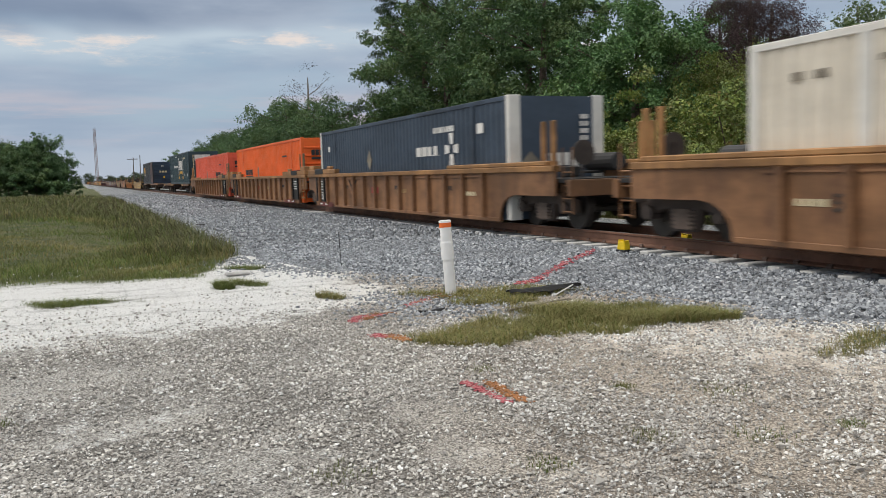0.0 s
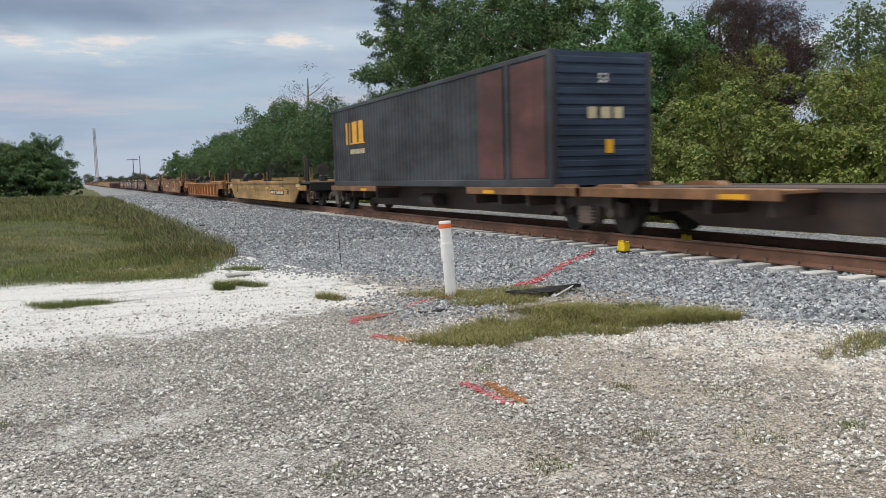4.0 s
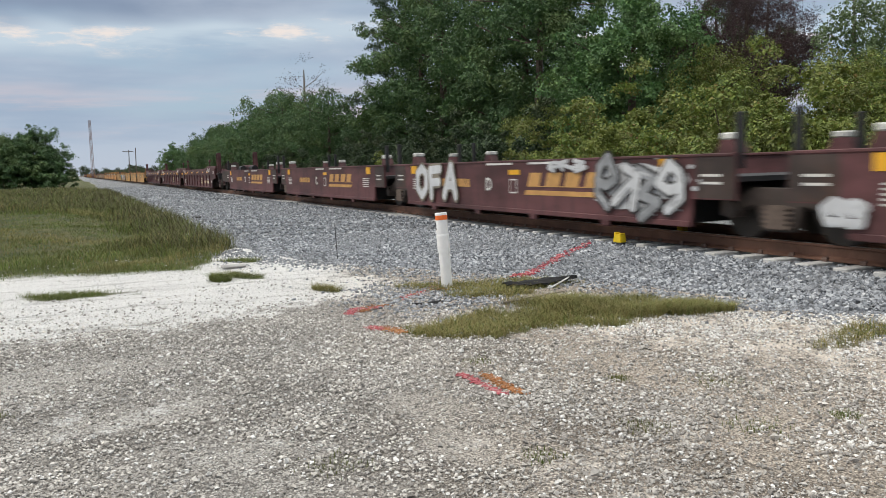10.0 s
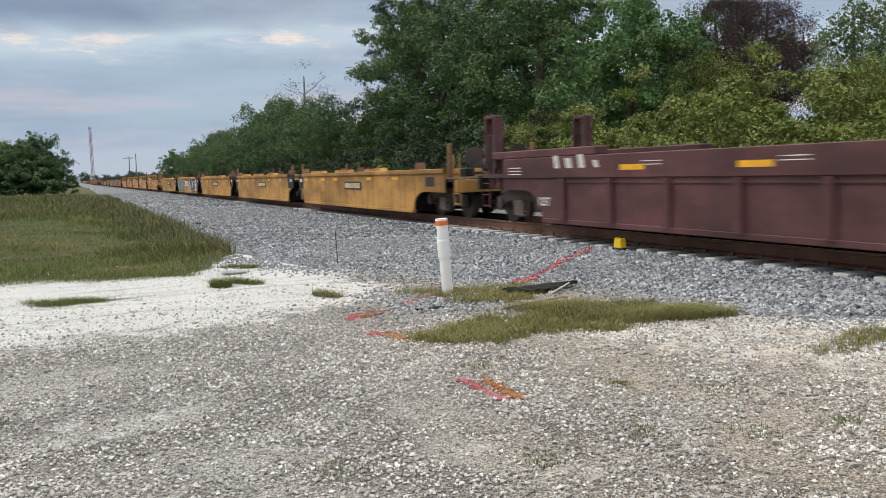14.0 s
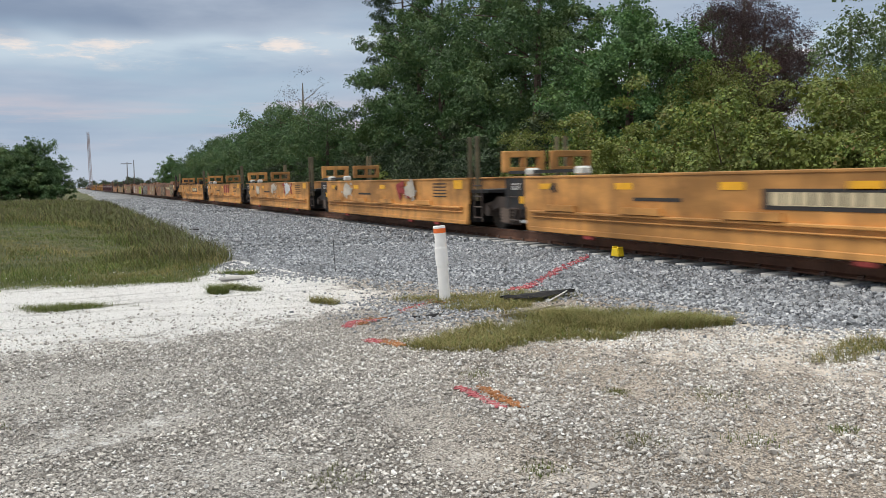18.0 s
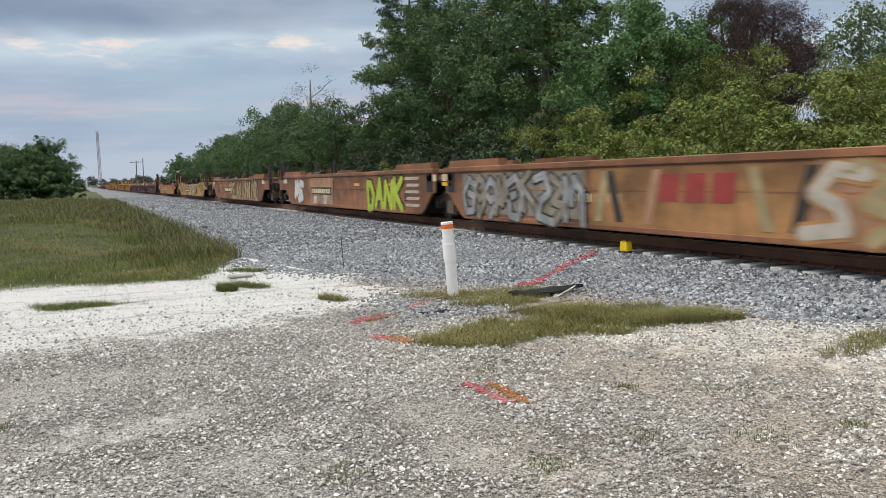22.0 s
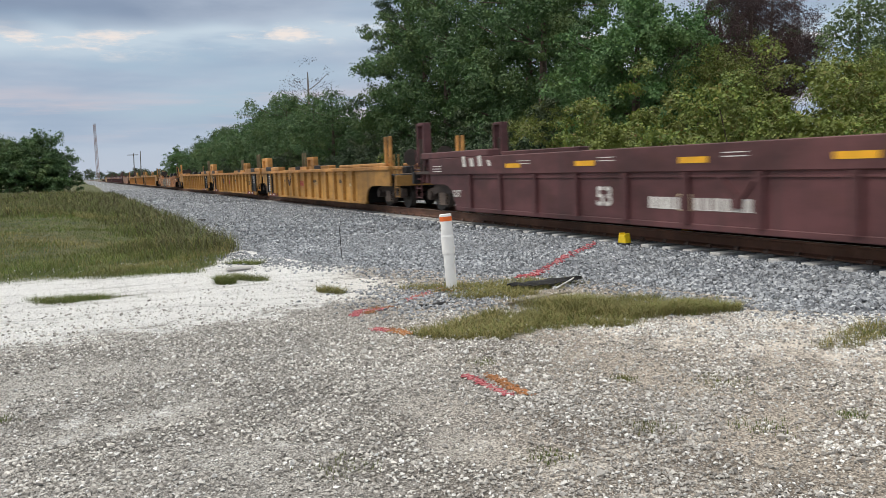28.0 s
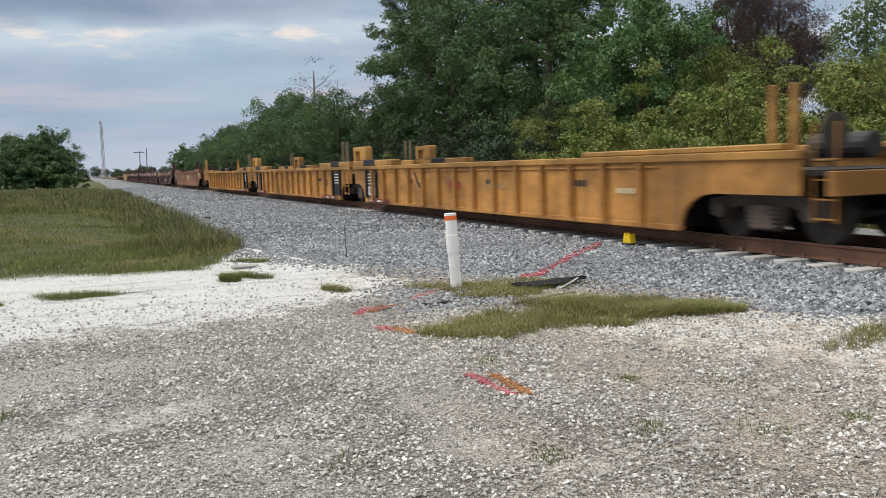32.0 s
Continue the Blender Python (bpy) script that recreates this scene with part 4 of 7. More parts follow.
def dress_fascia(seed, heads=True):
    def f(car, h, cl, cr, zb, zt):
        m = paint("maroon")
        y = -1.466
        for x in (-5.0, -2.1, 1.0, 4.05, 6.3):
            plate("reflector", car, x - 0.34, x + 0.34, 1.20, 1.30, SIGNAL, y, "yellow reflective strip")
        for x in (-h * 0.46, -h * 0.14, h * 0.2, h * 0.5):
            for k in range(2):
                bars("stencil", car, x - 0.28, x + 0.28, 1.28 + k * 0.06, 1.295 + k * 0.06, WHITE, 5, y, seed + k)
        for e, coupled in ((-1, cl), (1, cr)):
            for k, (a, b, c) in enumerate(((2.2, 0.16, 0.26), (2.65, 0.2, 0.2), (3.1, 0.18, 0.26), (3.6, 0.12, 0.14))):
                plate("white_stripe", car, e * (h - a) - b / 2, e * (h - a) + b / 2, zt - 0.24, zt + c - 0.24, WHITE, y - 0.003, slant=0.06 * e)
            if not coupled:
                plate("end_shadow_panel", car, *sorted((e * (h - 2.2), e * (h - 0.7))), 0.82, 1.05, paint("grime"), -1.43, "dark grimy end panel")
                if e < 0:
                    for x0, x1 in ((0.45, 1.35), (2.75, 4.0)):
                        plate("reflector", car, -h + x0, -h + x1, 1.12, 1.23, SIGNAL, y - 0.001, "yellow reflective strip")
                else:
                    plate("reflector", car, h - 3.5, h - 2.9, 1.10, 1.27, SIGNAL, y - 0.001, "yellow reflective panel")
                    bm = fresh()
                    for k in range(4):
                        rod(bm, (h - 0.3, -1.48, 0.36 + k * 0.27), (h - 0.8, -1.48, 0.36 + k * 0.27), 0.02, 6)
                    for dx in (0.3, 0.8):
                        rod(bm, (h - dx, -1.48, 0.3), (h - dx, -1.48, 1.3), 0.02, 6)
                    part("grab_ladder", bm, m, car)
                if heads:
                    for y2 in (-0.95, 0.95) if e < 0 else ():
                        for dx in (1.2,):
                            bm = fresh()
                            rod(bm, (e * (h - dx), y2, zt), (e * (h - dx), y2, 2.25), 0.05, 8)
                            box(bm, e * (h - dx) - 0.22, e * (h - dx) + 0.22, y2 - 0.08, y2 + 0.08, 2.2, 2.34, 0.02)
                            part("container_guide", bm, m, car, "maroon T-headed guide post")
                lettering("load_stencil", "125T", 0.40, WHITE, car, e * (h - 2.75), 0.52, -1.43)
            else:
                hoop(car, e * (h + 0.95), 1.3, 0.55, 1.25, paint("wine"), t=0.08)
                hoop(car, e * (h + 0.95), 1.3, 0.55, 1.25, paint("wine"), 1.25, 0.08)
                for k in range(3):
                    bars("stencil", car, e * (h - 0.45) - 0.3, e * (h - 0.45) + 0.3, 1.14 + k * 0.07, 1.16 + k * 0.07, WHITE, 4, y, k)
                lettering("load_stencil", "125T", 0.24, WHITE, car, e * (h - 1.6), 0.56, -1.428)
                posts(car, [e * (h + 0.85), e * (h + 1.1)], 2.1, paint("grime"), w=0.04)
                brake_gear(car, e * (h + 0.2), e)
        x = 3.2 if seed < 24 else -1.5
        lettering("size_stencil", "53", 0.62 if seed < 24 else 0.5, CREAM if seed < 24 else WHITE, car, x, 0.6, -1.43, 1.05)
        if seed % 2 == 0:
            bars("reporting_mark", car, x + 1.35, x + 2.2, 0.44, 0.64, CREAM if seed < 24 else WHITE, 5, -1.43, seed + 1)
            bars("reporting_mark", car, x + 2.5, x + 3.8, 0.44, 0.64, CREAM if seed < 24 else WHITE, 6, -1.43, seed + 2)
        plate("data_panel", car, 0.6, 0.92, 0.42, 0.70, CREAM, -1.428)
        plate("data_panel", car, 0.63, 0.89, 0.45, 0.67, m, -1.431)
        for k in range(6):
            bars("stencil", car, h - 3.6, h - 2.7, 0.3 + k * 0.1, 0.318 + k * 0.1, WHITE, 6, -1.428, k)
        bm = fresh()
        prism(bm, [(-0.42, 0.98), (-0.34, 0.98), (0, 0.70), (0.34, 0.98), (0.42, 0.98), (0.08, 0.62), (0.08, 0.5), (-0.08, 0.5), (-0.08, 0.62)], -1.46, -1.42)
        part("brace", bm, m, car, "maroon V-shaped brace").location.x = 1.95
    return f


def dress_smooth(seed, marks=None, logo=None, logo_mat=None):
    def f(car, h, cl, cr, zb, zt):
        rng = random.Random(seed)
        y = -1.429
        q = zt / 1.46
        for x in (-h + 0.45, -h * 0.62, -h * 0.2, h * 0.22, h * 0.6, h - 0.45):
            if rng.random() < 0.85:
                plate("reflector", car, x - 0.3, x + 0.3, 0.97 * q, 1.07 * q, SIGNAL, y, "yellow reflective strip")
        bm = fresh()
        box(bm, -h + 2.2, h - 2.2, -1.436, -1.41, 0.86 * q, 0.885 * q)
        part("side_seam", bm, car.children[0].data.materials[0], car)
        for e, coupled in ((-1, cl), (1, cr)):
            lettering("size_stencil", "53", 0.36, DARK, car, e * (h - 2.6), 0.62, y)
            for k in range(3):
                bars("stencil", car, e * (h - 0.55) - 0.4, e * (h - 0.55) + 0.35, (1.10 + k * 0.06) * q, (1.165 + k * 0.06) * q, CREAM, 4, y, k)
            for k in range(4):
                bars("stencil", car, e * (h - 3.6) - 0.22, e * (h - 3.6) + 0.22, (0.98 + k * 0.06) * q, (1.0 + k * 0.06) * q, DARK, 5, y, k)
            if coupled:
                posts(car, [e * (h + 0.35)], 2.2, paint("tan" if seed % 2 else "grime"), w=0.045)
                posts(car, [e * (h + 0.8)], 2.05, BLACK, w=0.045)
                brake_gear(car, e * (h + 0.1), e)
            else:
                posts(car, [e * (h - 0.7)], 1.8, BLACK)
                plate("end_panel", car, *sorted((e * (h - 0.95), e * (h - 0.52))), 0.8 * q, zt - 0.14, BLACK, y)
        if marks:
            bars("reporting_mark", car, marks, marks + 2.85, 0.66 * q, 0.82 * q, CREAM, 10, y - 0.003, seed, label="stencilled reporting mark on a black band")
            plate("mark_band", car, marks - 0.1, marks + 2.95, 0.6 * q, 0.88 * q, DARK, y + 0.0025, t=0.004)
        if logo is not None:
            for k in range(3):
                plate("owner_mark", car, logo + k * 0.62, logo + k * 0.62 + 0.48, 0.66 * q, 1.1 * q, logo_mat or RED, y, "plain block-shaped owner mark", 0.05)
    return f


def dress_plated(seed, letter, spray=None):
    def f(car, h, cl, cr, zb, zt):
        y = -1.4285
        cap = plain("guide_cap_white", (0.62, 0.62, 0.58), 0.7)
        for e, coupled in ((-1, cl), (1, cr)):
            for x in (h - 0.8,) if e > 0 else (h - 1.9,):
                for s in (-1, 1):
                    bm = fresh()
                    prism(bm, [(e * x - 0.22, zt), (e * x + 0.22, zt), (e * x + 0.12, zt + 0.2), (e * x - 0.12, zt + 0.2)], s * 1.32, s * 1.06)
                    g = part("corner_guide", bm, paint("maroon"), car)
                    bm = fresh()
                    box(bm, e * x - 0.13, e * x + 0.13, min(s * 1.33, s * 1.06), max(s * 1.33, s * 1.06), zt + 0.202, zt + 0.31, 0.02)
                    part("guide_cap", bm, cap, g, "white painted cap")
            posts(car, [e * (h - 0.55)], 1.95, BLACK)
            plate("end_panel", car, *sorted((e * (h - 1.35), e * (h - (-1.2 if coupled else 0.52)))), 0.64, zt - 0.06, paint("grime"), y + 0.003, "grimy end panel", t=0.005)
            for k in range(2):
                bars("stencil", car, e * (h - 1.0) - 0.25, e * (h - 1.0) + 0.25, 0.86 + k * 0.12, 0.9 + k * 0.12, WHITE, 3, y - 0.002, k)
            plate("reflector", car, e * (h - 2.05) - 0.2, e * (h - 2.05) + 0.2, 1.05, 1.28, SIGNAL, y, "yellow reflective panel")
            for k in range(5):
                bars("stencil", car, e * (h - 2.3) - 0.32, e * (h - 2.3) + 0.32, 0.62 + k * 0.065, 0.65 + k * 0.065, WHITE, 5, y, k)
            if coupled:
                brake_gear(car, e * (h + 0.15), e)
        lettering("unit_letter", letter, 0.42, WHITE, car, -0.9, 0.78, y)
        plate("reflector", car, 0.1, 0.6, 1.02, 1.13, SIGNAL, y)
        plate("data_panel", car, 0.15, 0.47, 0.6, 0.92, WHITE, y)
        plate("data_panel", car, 0.18, 0.44, 0.63, 0.89, paint("maroon"), y - 0.003)
        bars("reporting_mark", car, -3.6, -1.9, 0.72, 0.92, GOLD, 9, y, seed, label="gold stencilled reporting mark")
        bars("road_name", car, 0.95, 3.9, 0.76, 1.06, GOLD, 4, y, seed + 1, 0.12, "large gold block-shaped road name")
        plate("swoosh", car, 0.8, 3.7, 0.58, 0.68, GOLD, y, "gold underline stripe", 0.1)
        bars("stencil", car, -1.0, 0.3, 1.24, 1.29, WHITE, 9, y, seed)
        bars("stencil", car, 1.0, 2.6, 1.24, 1.29, WHITE, 11, y, seed + 4)
        for x in (-h * 0.55, -h * 0.2, h * 0.15, h * 0.5):
            bm = fresh()
            box(bm, x - 0.12, x + 0.12, -1.44, -1.36, 0.06, 0.17, 0.01)
            part("jacking_pad", bm, paint("maroon"), car)
        if spray:
            spray(car, h)
    return f


def dress_slab(seed, spray=None, black_box=True):
    def f(car, h, cl, cr, zb, zt):
        y = -1.429
        for x in (-h * 0.75, -h * 0.42, -h * 0.2, h * 0.3, h * 0.62):
            plate("reflector", car, x - 0.26, x + 0.26, 1.04, 1.14, SIGNAL, y, "yellow reflective strip")
        for x in (-h * 0.55, -h * 0.1, h * 0.35):
            bm = fresh()
            prism(bm, [(x - 0.9, zt), (x + 0.9, zt), (x + 0.82, zt + 0.09), (x - 0.82, zt + 0.09)], -1.40, -1.2)
            part("hatch_cover", bm, paint("gold"), car)
        for e, coupled in ((-1, cl), (1, cr)):
            for x in (h - 1.3,):
                for s in (-1, 1):
                    bm = fresh()
                    prism(bm, [(e * x - 0.2, zt), (e * x + 0.2, zt), (e * x + 0.12, zt + 0.2), (e * x - 0.12, zt + 0.2)], s * 1.35, s * 1.14)
                    part("corner_guide", bm, paint("brown"), car)
            if not coupled:
                plate("end_panel", car, *sorted((e * (h - 1.39), e * (h - 0.52))), 0.72, zt - 0.02, BLACK, -1.39, "black end panel", t=0.05)
                bars("stencil", car, e * (h - 0.95) - 0.2, e * (h - 0.95) + 0.2, 1.0, 1.12, WHITE, 3, -1.396, seed)
                posts(car, [e * (h - 0.9)], 1.75, paint("brown"), w=0.04)
            else:
                brake_gear(car, e * (h + 0.2), e)
                posts(car, [e * (h + 0.85)], 2.0, paint("brown"))
                plate("data_panel", car, e * (h - 0.2) - 0.3, e * (h - 0.2) + 0.3, 0.86, 1.12, DARK, y)
        if black_box:
            big = 0.16 if seed == 3 else 0.0
            plate("mark_band", car, -0.4 - 4 * big, 1.5 + big, 0.72 - big, 1.0 + big, DARK, y, "black band with a stencilled mark")
            bars("reporting_mark", car, -0.3 - 4 * big, 1.4 + big, 0.77 - big, 0.95 + big, WHITE if big else CREAM, 3 if big else 7, y - 0.005, seed)
        if spray:
            spray(car, h)
    return f


def dress_shelf(seed, spray=None, dark_mark=False):
    def f(car, h, cl, cr, zb, zt):
        y = -1.429
        m = paint("gold")
        bm = fresh()
        box(bm, -h + 1.75, h - 1.75, -1.50, -1.40, 0.50, 0.55, 0.01)
        box(bm, -h + 1.75, h - 1.75, -1.47, -1.40, 0.40, 0.43, 0.01)
        part("ledge", bm, m, car)
        for x in (-h * 0.62, -h * 0.28, h * 0.06, h * 0.45):
            bm = fresh()
            prism(bm, [(x - 0.6, 0.56), (x + 0.6, 0.56), (x + 0.52, 0.68), (x - 0.52, 0.68)], -1.53, -1.41)
            part("step_shelf", bm, m, car)
        for x in (-h * 0.5, h * 0.3, h * 0.55):
            bm = fresh()
            box(bm, x - 0.16, x + 0.16, -1.43, -1.36, 0.02, 0.12, 0.02)
            part("jacking_pad", bm, RED, car)
        for x in (-h * 0.7, -h * 0.35, 0.0, h * 0.3, h - 2.0):
            plate("reflector", car, x - 0.25, x + 0.25, 1.0, 1.12 if x < h - 3 else 1.24, SIGNAL, y, "yellow reflective strip")
        for k in range(5):
            bars("stencil", car, h - 3.6, h - 2.7, 0.78 + k * 0.085, 0.81 + k * 0.085, DARK, 7, y, k)
        bars("stencil", car, -2.4, -1.1, 0.80, 0.86, DARK, 9, y, seed)
        for e, coupled in ((-1, cl), (1, cr)):
            if coupled or e > 0:
                posts(car, [e * (h - 1.55), e * (h - 1.15)] if not coupled else [e * (h + 0.85), e * (h + 1.2)], 2.3, POST, 0.7, w=0.032)
            if not coupled and e < 0:
                plate("end_panel", car, -h + 0.5, -h + 1.38, 0.55, 1.24, BLACK, -1.40, "black stencilled end panel", t=0.03)
                lettering("load_stencil", "125T", 0.2, WHITE, car, -h + 1.0, 1.05, -1.408)
                plate("placard", car, -h + 1.16, -h + 1.34, 0.68, 0.84, SIGNAL, -1.408)
                for dx in (1.45, 3.4):
                    bm = fresh()
                    box(bm, -h + dx - 0.16, -h + dx + 0.16, -1.34, -1.12, zt, zt + 0.18, 0.04)
                    part("guide_cap", bm, PALE_CAP, car, "white painted cap")
            bm = fresh()
            for dx in (0.0, 0.42):
                rod(bm, (e * (h - 0.7 - dx), -1.4, 0.2), (e * (h - 0.7 - dx), -1.4, 1.25), 0.02, 6)
            for k in range(4):
                rod(bm, (e * (h - 0.7), -1.4, 0.3 + k * 0.26), (e * (h - 1.12), -1.4, 0.3 + k * 0.26), 0.018, 6)
            part("grab_ladder", bm, TRUCK if not coupled else m, car)
            if coupled:
                brake_gear(car, e * (h + 0.1), e)
        for y2 in (-0.66, 0.66):
            window_frame(car, -h + 0.05, y2, zt + 0.1, 1.1, 0.5, m, 0.15)
        bm = fresh()
        box(bm, -h + 0.5, -h + 3.4, -1.3, -1.18, zt + 0.06, zt + 0.13)
        part("guide_rail", bm, BLACK, car)
        lettering("size_stencil", "40", 0.28, DARK, car, -h + 2.6, 1.02, y)
        if dark_mark:
            plate("mark_band", car, 0.6, 3.2, 0.72, 1.02, DARK, y, "black band with a stencilled mark")
            bars("reporting_mark", car, 0.75, 3.05, 0.78, 0.97, CREAM, 9, y - 0.005, seed)
        if spray:
            spray(car, h)
    return f


def spine_unit(half, cl, cr, label, seed):
    """A spine car: a deep box girder with cross arms, side plates and container pads."""
    car = tagged(empty("spine_car"), label, "freight car", "units of the freight train")
    m, d = paint("grime"), paint("brown")
    h = half
    xr, xl = (h + 1.2 if cr else h - 0.2), (-h - 1.2 if cl else -h + 0.2)
    for y0, y1 in ((-0.42, 0.42),):
        bm = fresh()
        prism(bm, [(xl, 0.62), (-h + 1.6, 0.6), (-h + 2.6, 0.24), (h - 2.6, 0.24), (h - 1.6, 0.6), (xr, 0.62), (xr, 0.9), (xl, 0.9)], y0, y1)
        part("centre_girder", bm, m, car)
    bm = fresh()
    box(bm, -h + 2.6, h - 2.6, -0.55, 0.55, 0.84, 0.92, 0.01)
    part("girder_flange", bm, m, car)
    for e in (-1, 1):
        for s in (-1, 1):
            bm = fresh()
            x0, x1 = sorted((e * (h - 5.2), e * (h + 0.1)))
            box(bm, x0, x1, s * 1.3, s * 0.5, 0.84, 0.9, 0.01)
            box(bm, x0, x1, s * 1.32, s * 1.24, 0.74, 0.92, 0.01)
            part("side_deck", bm, d if s < 0 else m, car)
            for k in range(4):
                bm = fresh()
                x = e * (h - 0.9 - k * 1.35)
                prism(bm, [(x - 0.05, 0.5), (x + 0.05, 0.5), (x + 0.05, 0.84), (x - 0.05, 0.84)], s * 0.42, s * 1.2)
                part("cross_arm", bm, m, car)
            bm = fresh()
            prism(bm, [(e * (h - 1.0) - 0.5, 0.9), (e * (h - 1.0) + 0.5, 0.9), (e * (h - 1.0) + 0.4, 0.98), (e * (h - 1.0) - 0.4, 0.98)], s * 1.25, s * 0.95)
            part("container_pad", bm, d, car)
    bm = fresh()
    rod(bm, (-0.6, -0.75, 0.5), (0.4, -0.75, 0.5), 0.2, 14)
    part("air_reservoir", bm, m, car)
    for x in (-h * 0.55, h * 0.55):
        plate("reflector", car, x - 0.3, x + 0.3, 0.76, 0.84, SIGNAL, -1.326, "yellow reflective strip")
    for e, coupled in ((-1, cl), (1, cr)):
        if coupled:
            bm = fresh()
            xe = e * (h + 1.2)
            box(bm, xe, xe + e * 0.5, -0.14, 0.14, 0.62, 0.86, 0.02)
            box(bm, xe + e * 0.45, xe + e * 0.68, -0.2, 0.2, 0.56, 0.92, 0.04)
            part("coupler", bm, TRUCK, car)
            posts(car, [e * (h + 0.9)], 1.5, paint("brown"), 0.9, -0.9, 0.02, "handrail_post")
        if coupled or e < 0:
            add_truck(car, e * h)
    return car


def corrugated(x0, x1, y, z0, z1, depth=0.03, pitch=0.28):
    """A wall of pressed vertical folds, facing -y."""
    bm = fresh()
    n = int((x1 - x0) / pitch)
    p = (x1 - x0) / n
    line = []
    for i in range(n):
        a = x0 + i * p
        line += [(a, y), (a + 0.36 * p, y), (a + 0.5 * p, y + depth), (a + 0.86 * p, y + depth)]
    line.append((x1, y))
    lo = [bm.verts.new((a, b, z0)) for a, b in line]
    hi = [bm.verts.new((a, b, z1)) for a, b in line]
    for i in range(len(line) - 1):
        bm.faces.new((lo[i], lo[i + 1], hi[i + 1], hi[i]))
    return bm


def container(mat, frame_mat, label, end_style, corner_mat=None):
    """A 53-foot domestic container; its leading end is at +x."""
    c = tagged(empty("shipping_container"), label, "shipping container", "containers on the train")
    L, W, H = 8.075, 1.295, 2.9
    for s in (-1, 1):
        bm = corrugated(-L + 0.12, L - 0.12, -W + 0.02, 0.16, H - 0.1)
        if s > 0:
            bmesh.ops.rotate(bm, verts=bm.verts, cent=(0, 0, 0), matrix=Matrix.Rotation(math.pi, 3, "Z"))
        part("side_wall", bm, mat, c)
        bm = fresh()
        box(bm, -L, L, s * W, s * (W - 0.08), 0.0, 0.17, 0.01)
        part("bottom_rail", bm, frame_mat, c)
        bm = fresh()
        box(bm, -L, L, s * W, s * (W - 0.07), H - 0.11, H, 0.01)
        part("top_rail", bm, frame_mat, c)
        for x in (-6.1, 6.1):
            bm = fresh()
            box(bm, x - 0.1, x + 0.1, s * (W + 0.004), s * (W - 0.05), 0.05, H - 0.02, 0.01)
            part("stacking_post", bm, frame_mat, c)
        for e in (-1, 1):
            bm = fresh()
            x0, x1 = sorted((e * (L + 0.004), e * (L - 0.17)))
            box(bm, x0, x1, s * (W + 0.004), s * (W - 0.30 if corner_mat else W - 0.14), 0.0, H + 0.004, 0.01)
            part("corner_post", bm, corner_mat or frame_mat, c, "white painted corner post" if corner_mat else "")
    bm = fresh()
    box(bm, -L + 0.03, L - 0.03, -W + 0.05, W - 0.05, H - 0.06, H - 0.02)
    part("roof", bm, mat, c)
    bm = fresh()
    box(bm, -L + 0.03, L - 0.03, -W + 0.05, W - 0.05, 0.1, 0.16)
    part("floor", bm, BLACK, c)
    for e in (-1, 1):
        bm = fresh()
        x0, x1 = sorted((e * (L - 0.02), e * (L - 0.08)))
        box(bm, x0, x1, -W + 0.1, W - 0.1, 0.02, H - 0.02)
        part("end_wall", bm, mat, c)
        style = end_style if e > 0 else "doors"
        if style == "slats":
            for k in range(12):
                bm = fresh()
                box(bm, e * (L - 0.03), e * (L + 0.02), -W + 0.16, W - 0.16, 0.2 + k * 0.22, 0.34 + k * 0.22, 0.015)
                part("end_slat", bm, mat, c)
        elif style == "ribs":
            for k in range(7):
                bm = fresh()
                box(bm, e * (L - 0.03), e * (L + 0.02), -W + 0.16, W - 0.16, 0.25 + k * 0.36, 0.33 + k * 0.36, 0.015)
                part("end_slat", bm, mat, c)
        elif style == "doors":
            for y in (-0.95, -0.35, 0.35, 0.95):
                bm = fresh()
                rod(bm, (e * (L + 0.02), y, 0.1), (e * (L + 0.02), y, H - 0.1), 0.022, 6)
                part("lock_rod", bm, frame_mat, c)
            for z in (0.5, 1.2, 1.9, 2.5):
                bm = fresh()
                box(bm, e * (L - 0.02), e * (L + 0.012), -W + 0.14, -0.02, z, z + 0.12, 0.01)
                box(bm, e * (L - 0.02), e * (L + 0.012), 0.02, W - 0.14, z, z + 0.12, 0.01)
                part("door_bar", bm, mat, c)
    return c


def end_bars(name, c, y0, y1, z0, z1, mat, n, seed=0, label=""):
    rng = random.Random(seed)
    bm = fresh()
    w = (y1 - y0) / n
    for i in range(n):
        box(bm, 8.10, 8.106, y0 + i * w, y0 + i * w + w * rng.uniform(0.6, 0.9), z0, z1)
    return part(name, bm, mat, c, label)

MOVING = []


def put(thing, s, z=0.0):
    """Stands a thing on the track, s metres short of the camera's abeam point at the start."""
    MOVING.append((thing, s, z))
    thing.matrix_basis = Matrix.Translation((-s, TRACK_Y, RAIL_Z + z))


def consist(ends, build):
    """Units between the trucks at these distances; the outer ends are coupled. build(i, half, cl, cr) makes one."""
    n = len(ends) - 1
    for i in range(n):
        a, b = ends[i], ends[i + 1]
        put(build(i, (b - a) / 2, i == n - 1, i == 0), (a + b) / 2)


def ribbed(key, label, tops, dark=True, seed=0, frames=True):
    return lambda i, h, cl, cr: well_unit("ribbed", key, h, cl, cr, label, tops, dress_ribbed(seed + i, dark, tops, frames))


def fascia(key, label, seed=0):
    return lambda i, h, cl, cr: well_unit("fascia", key, h, cl, cr, label, "maroon", dress_fascia(seed + i))


def smooth(key, label, **kw):
    return lambda i, h, cl, cr: well_unit("smooth", key, h, cl, cr, label, None, dress_smooth(kw.get("seed", 0) + i, kw.get("marks"), kw.get("logo"), kw.get("logo_mat")), top=kw.get("top"))


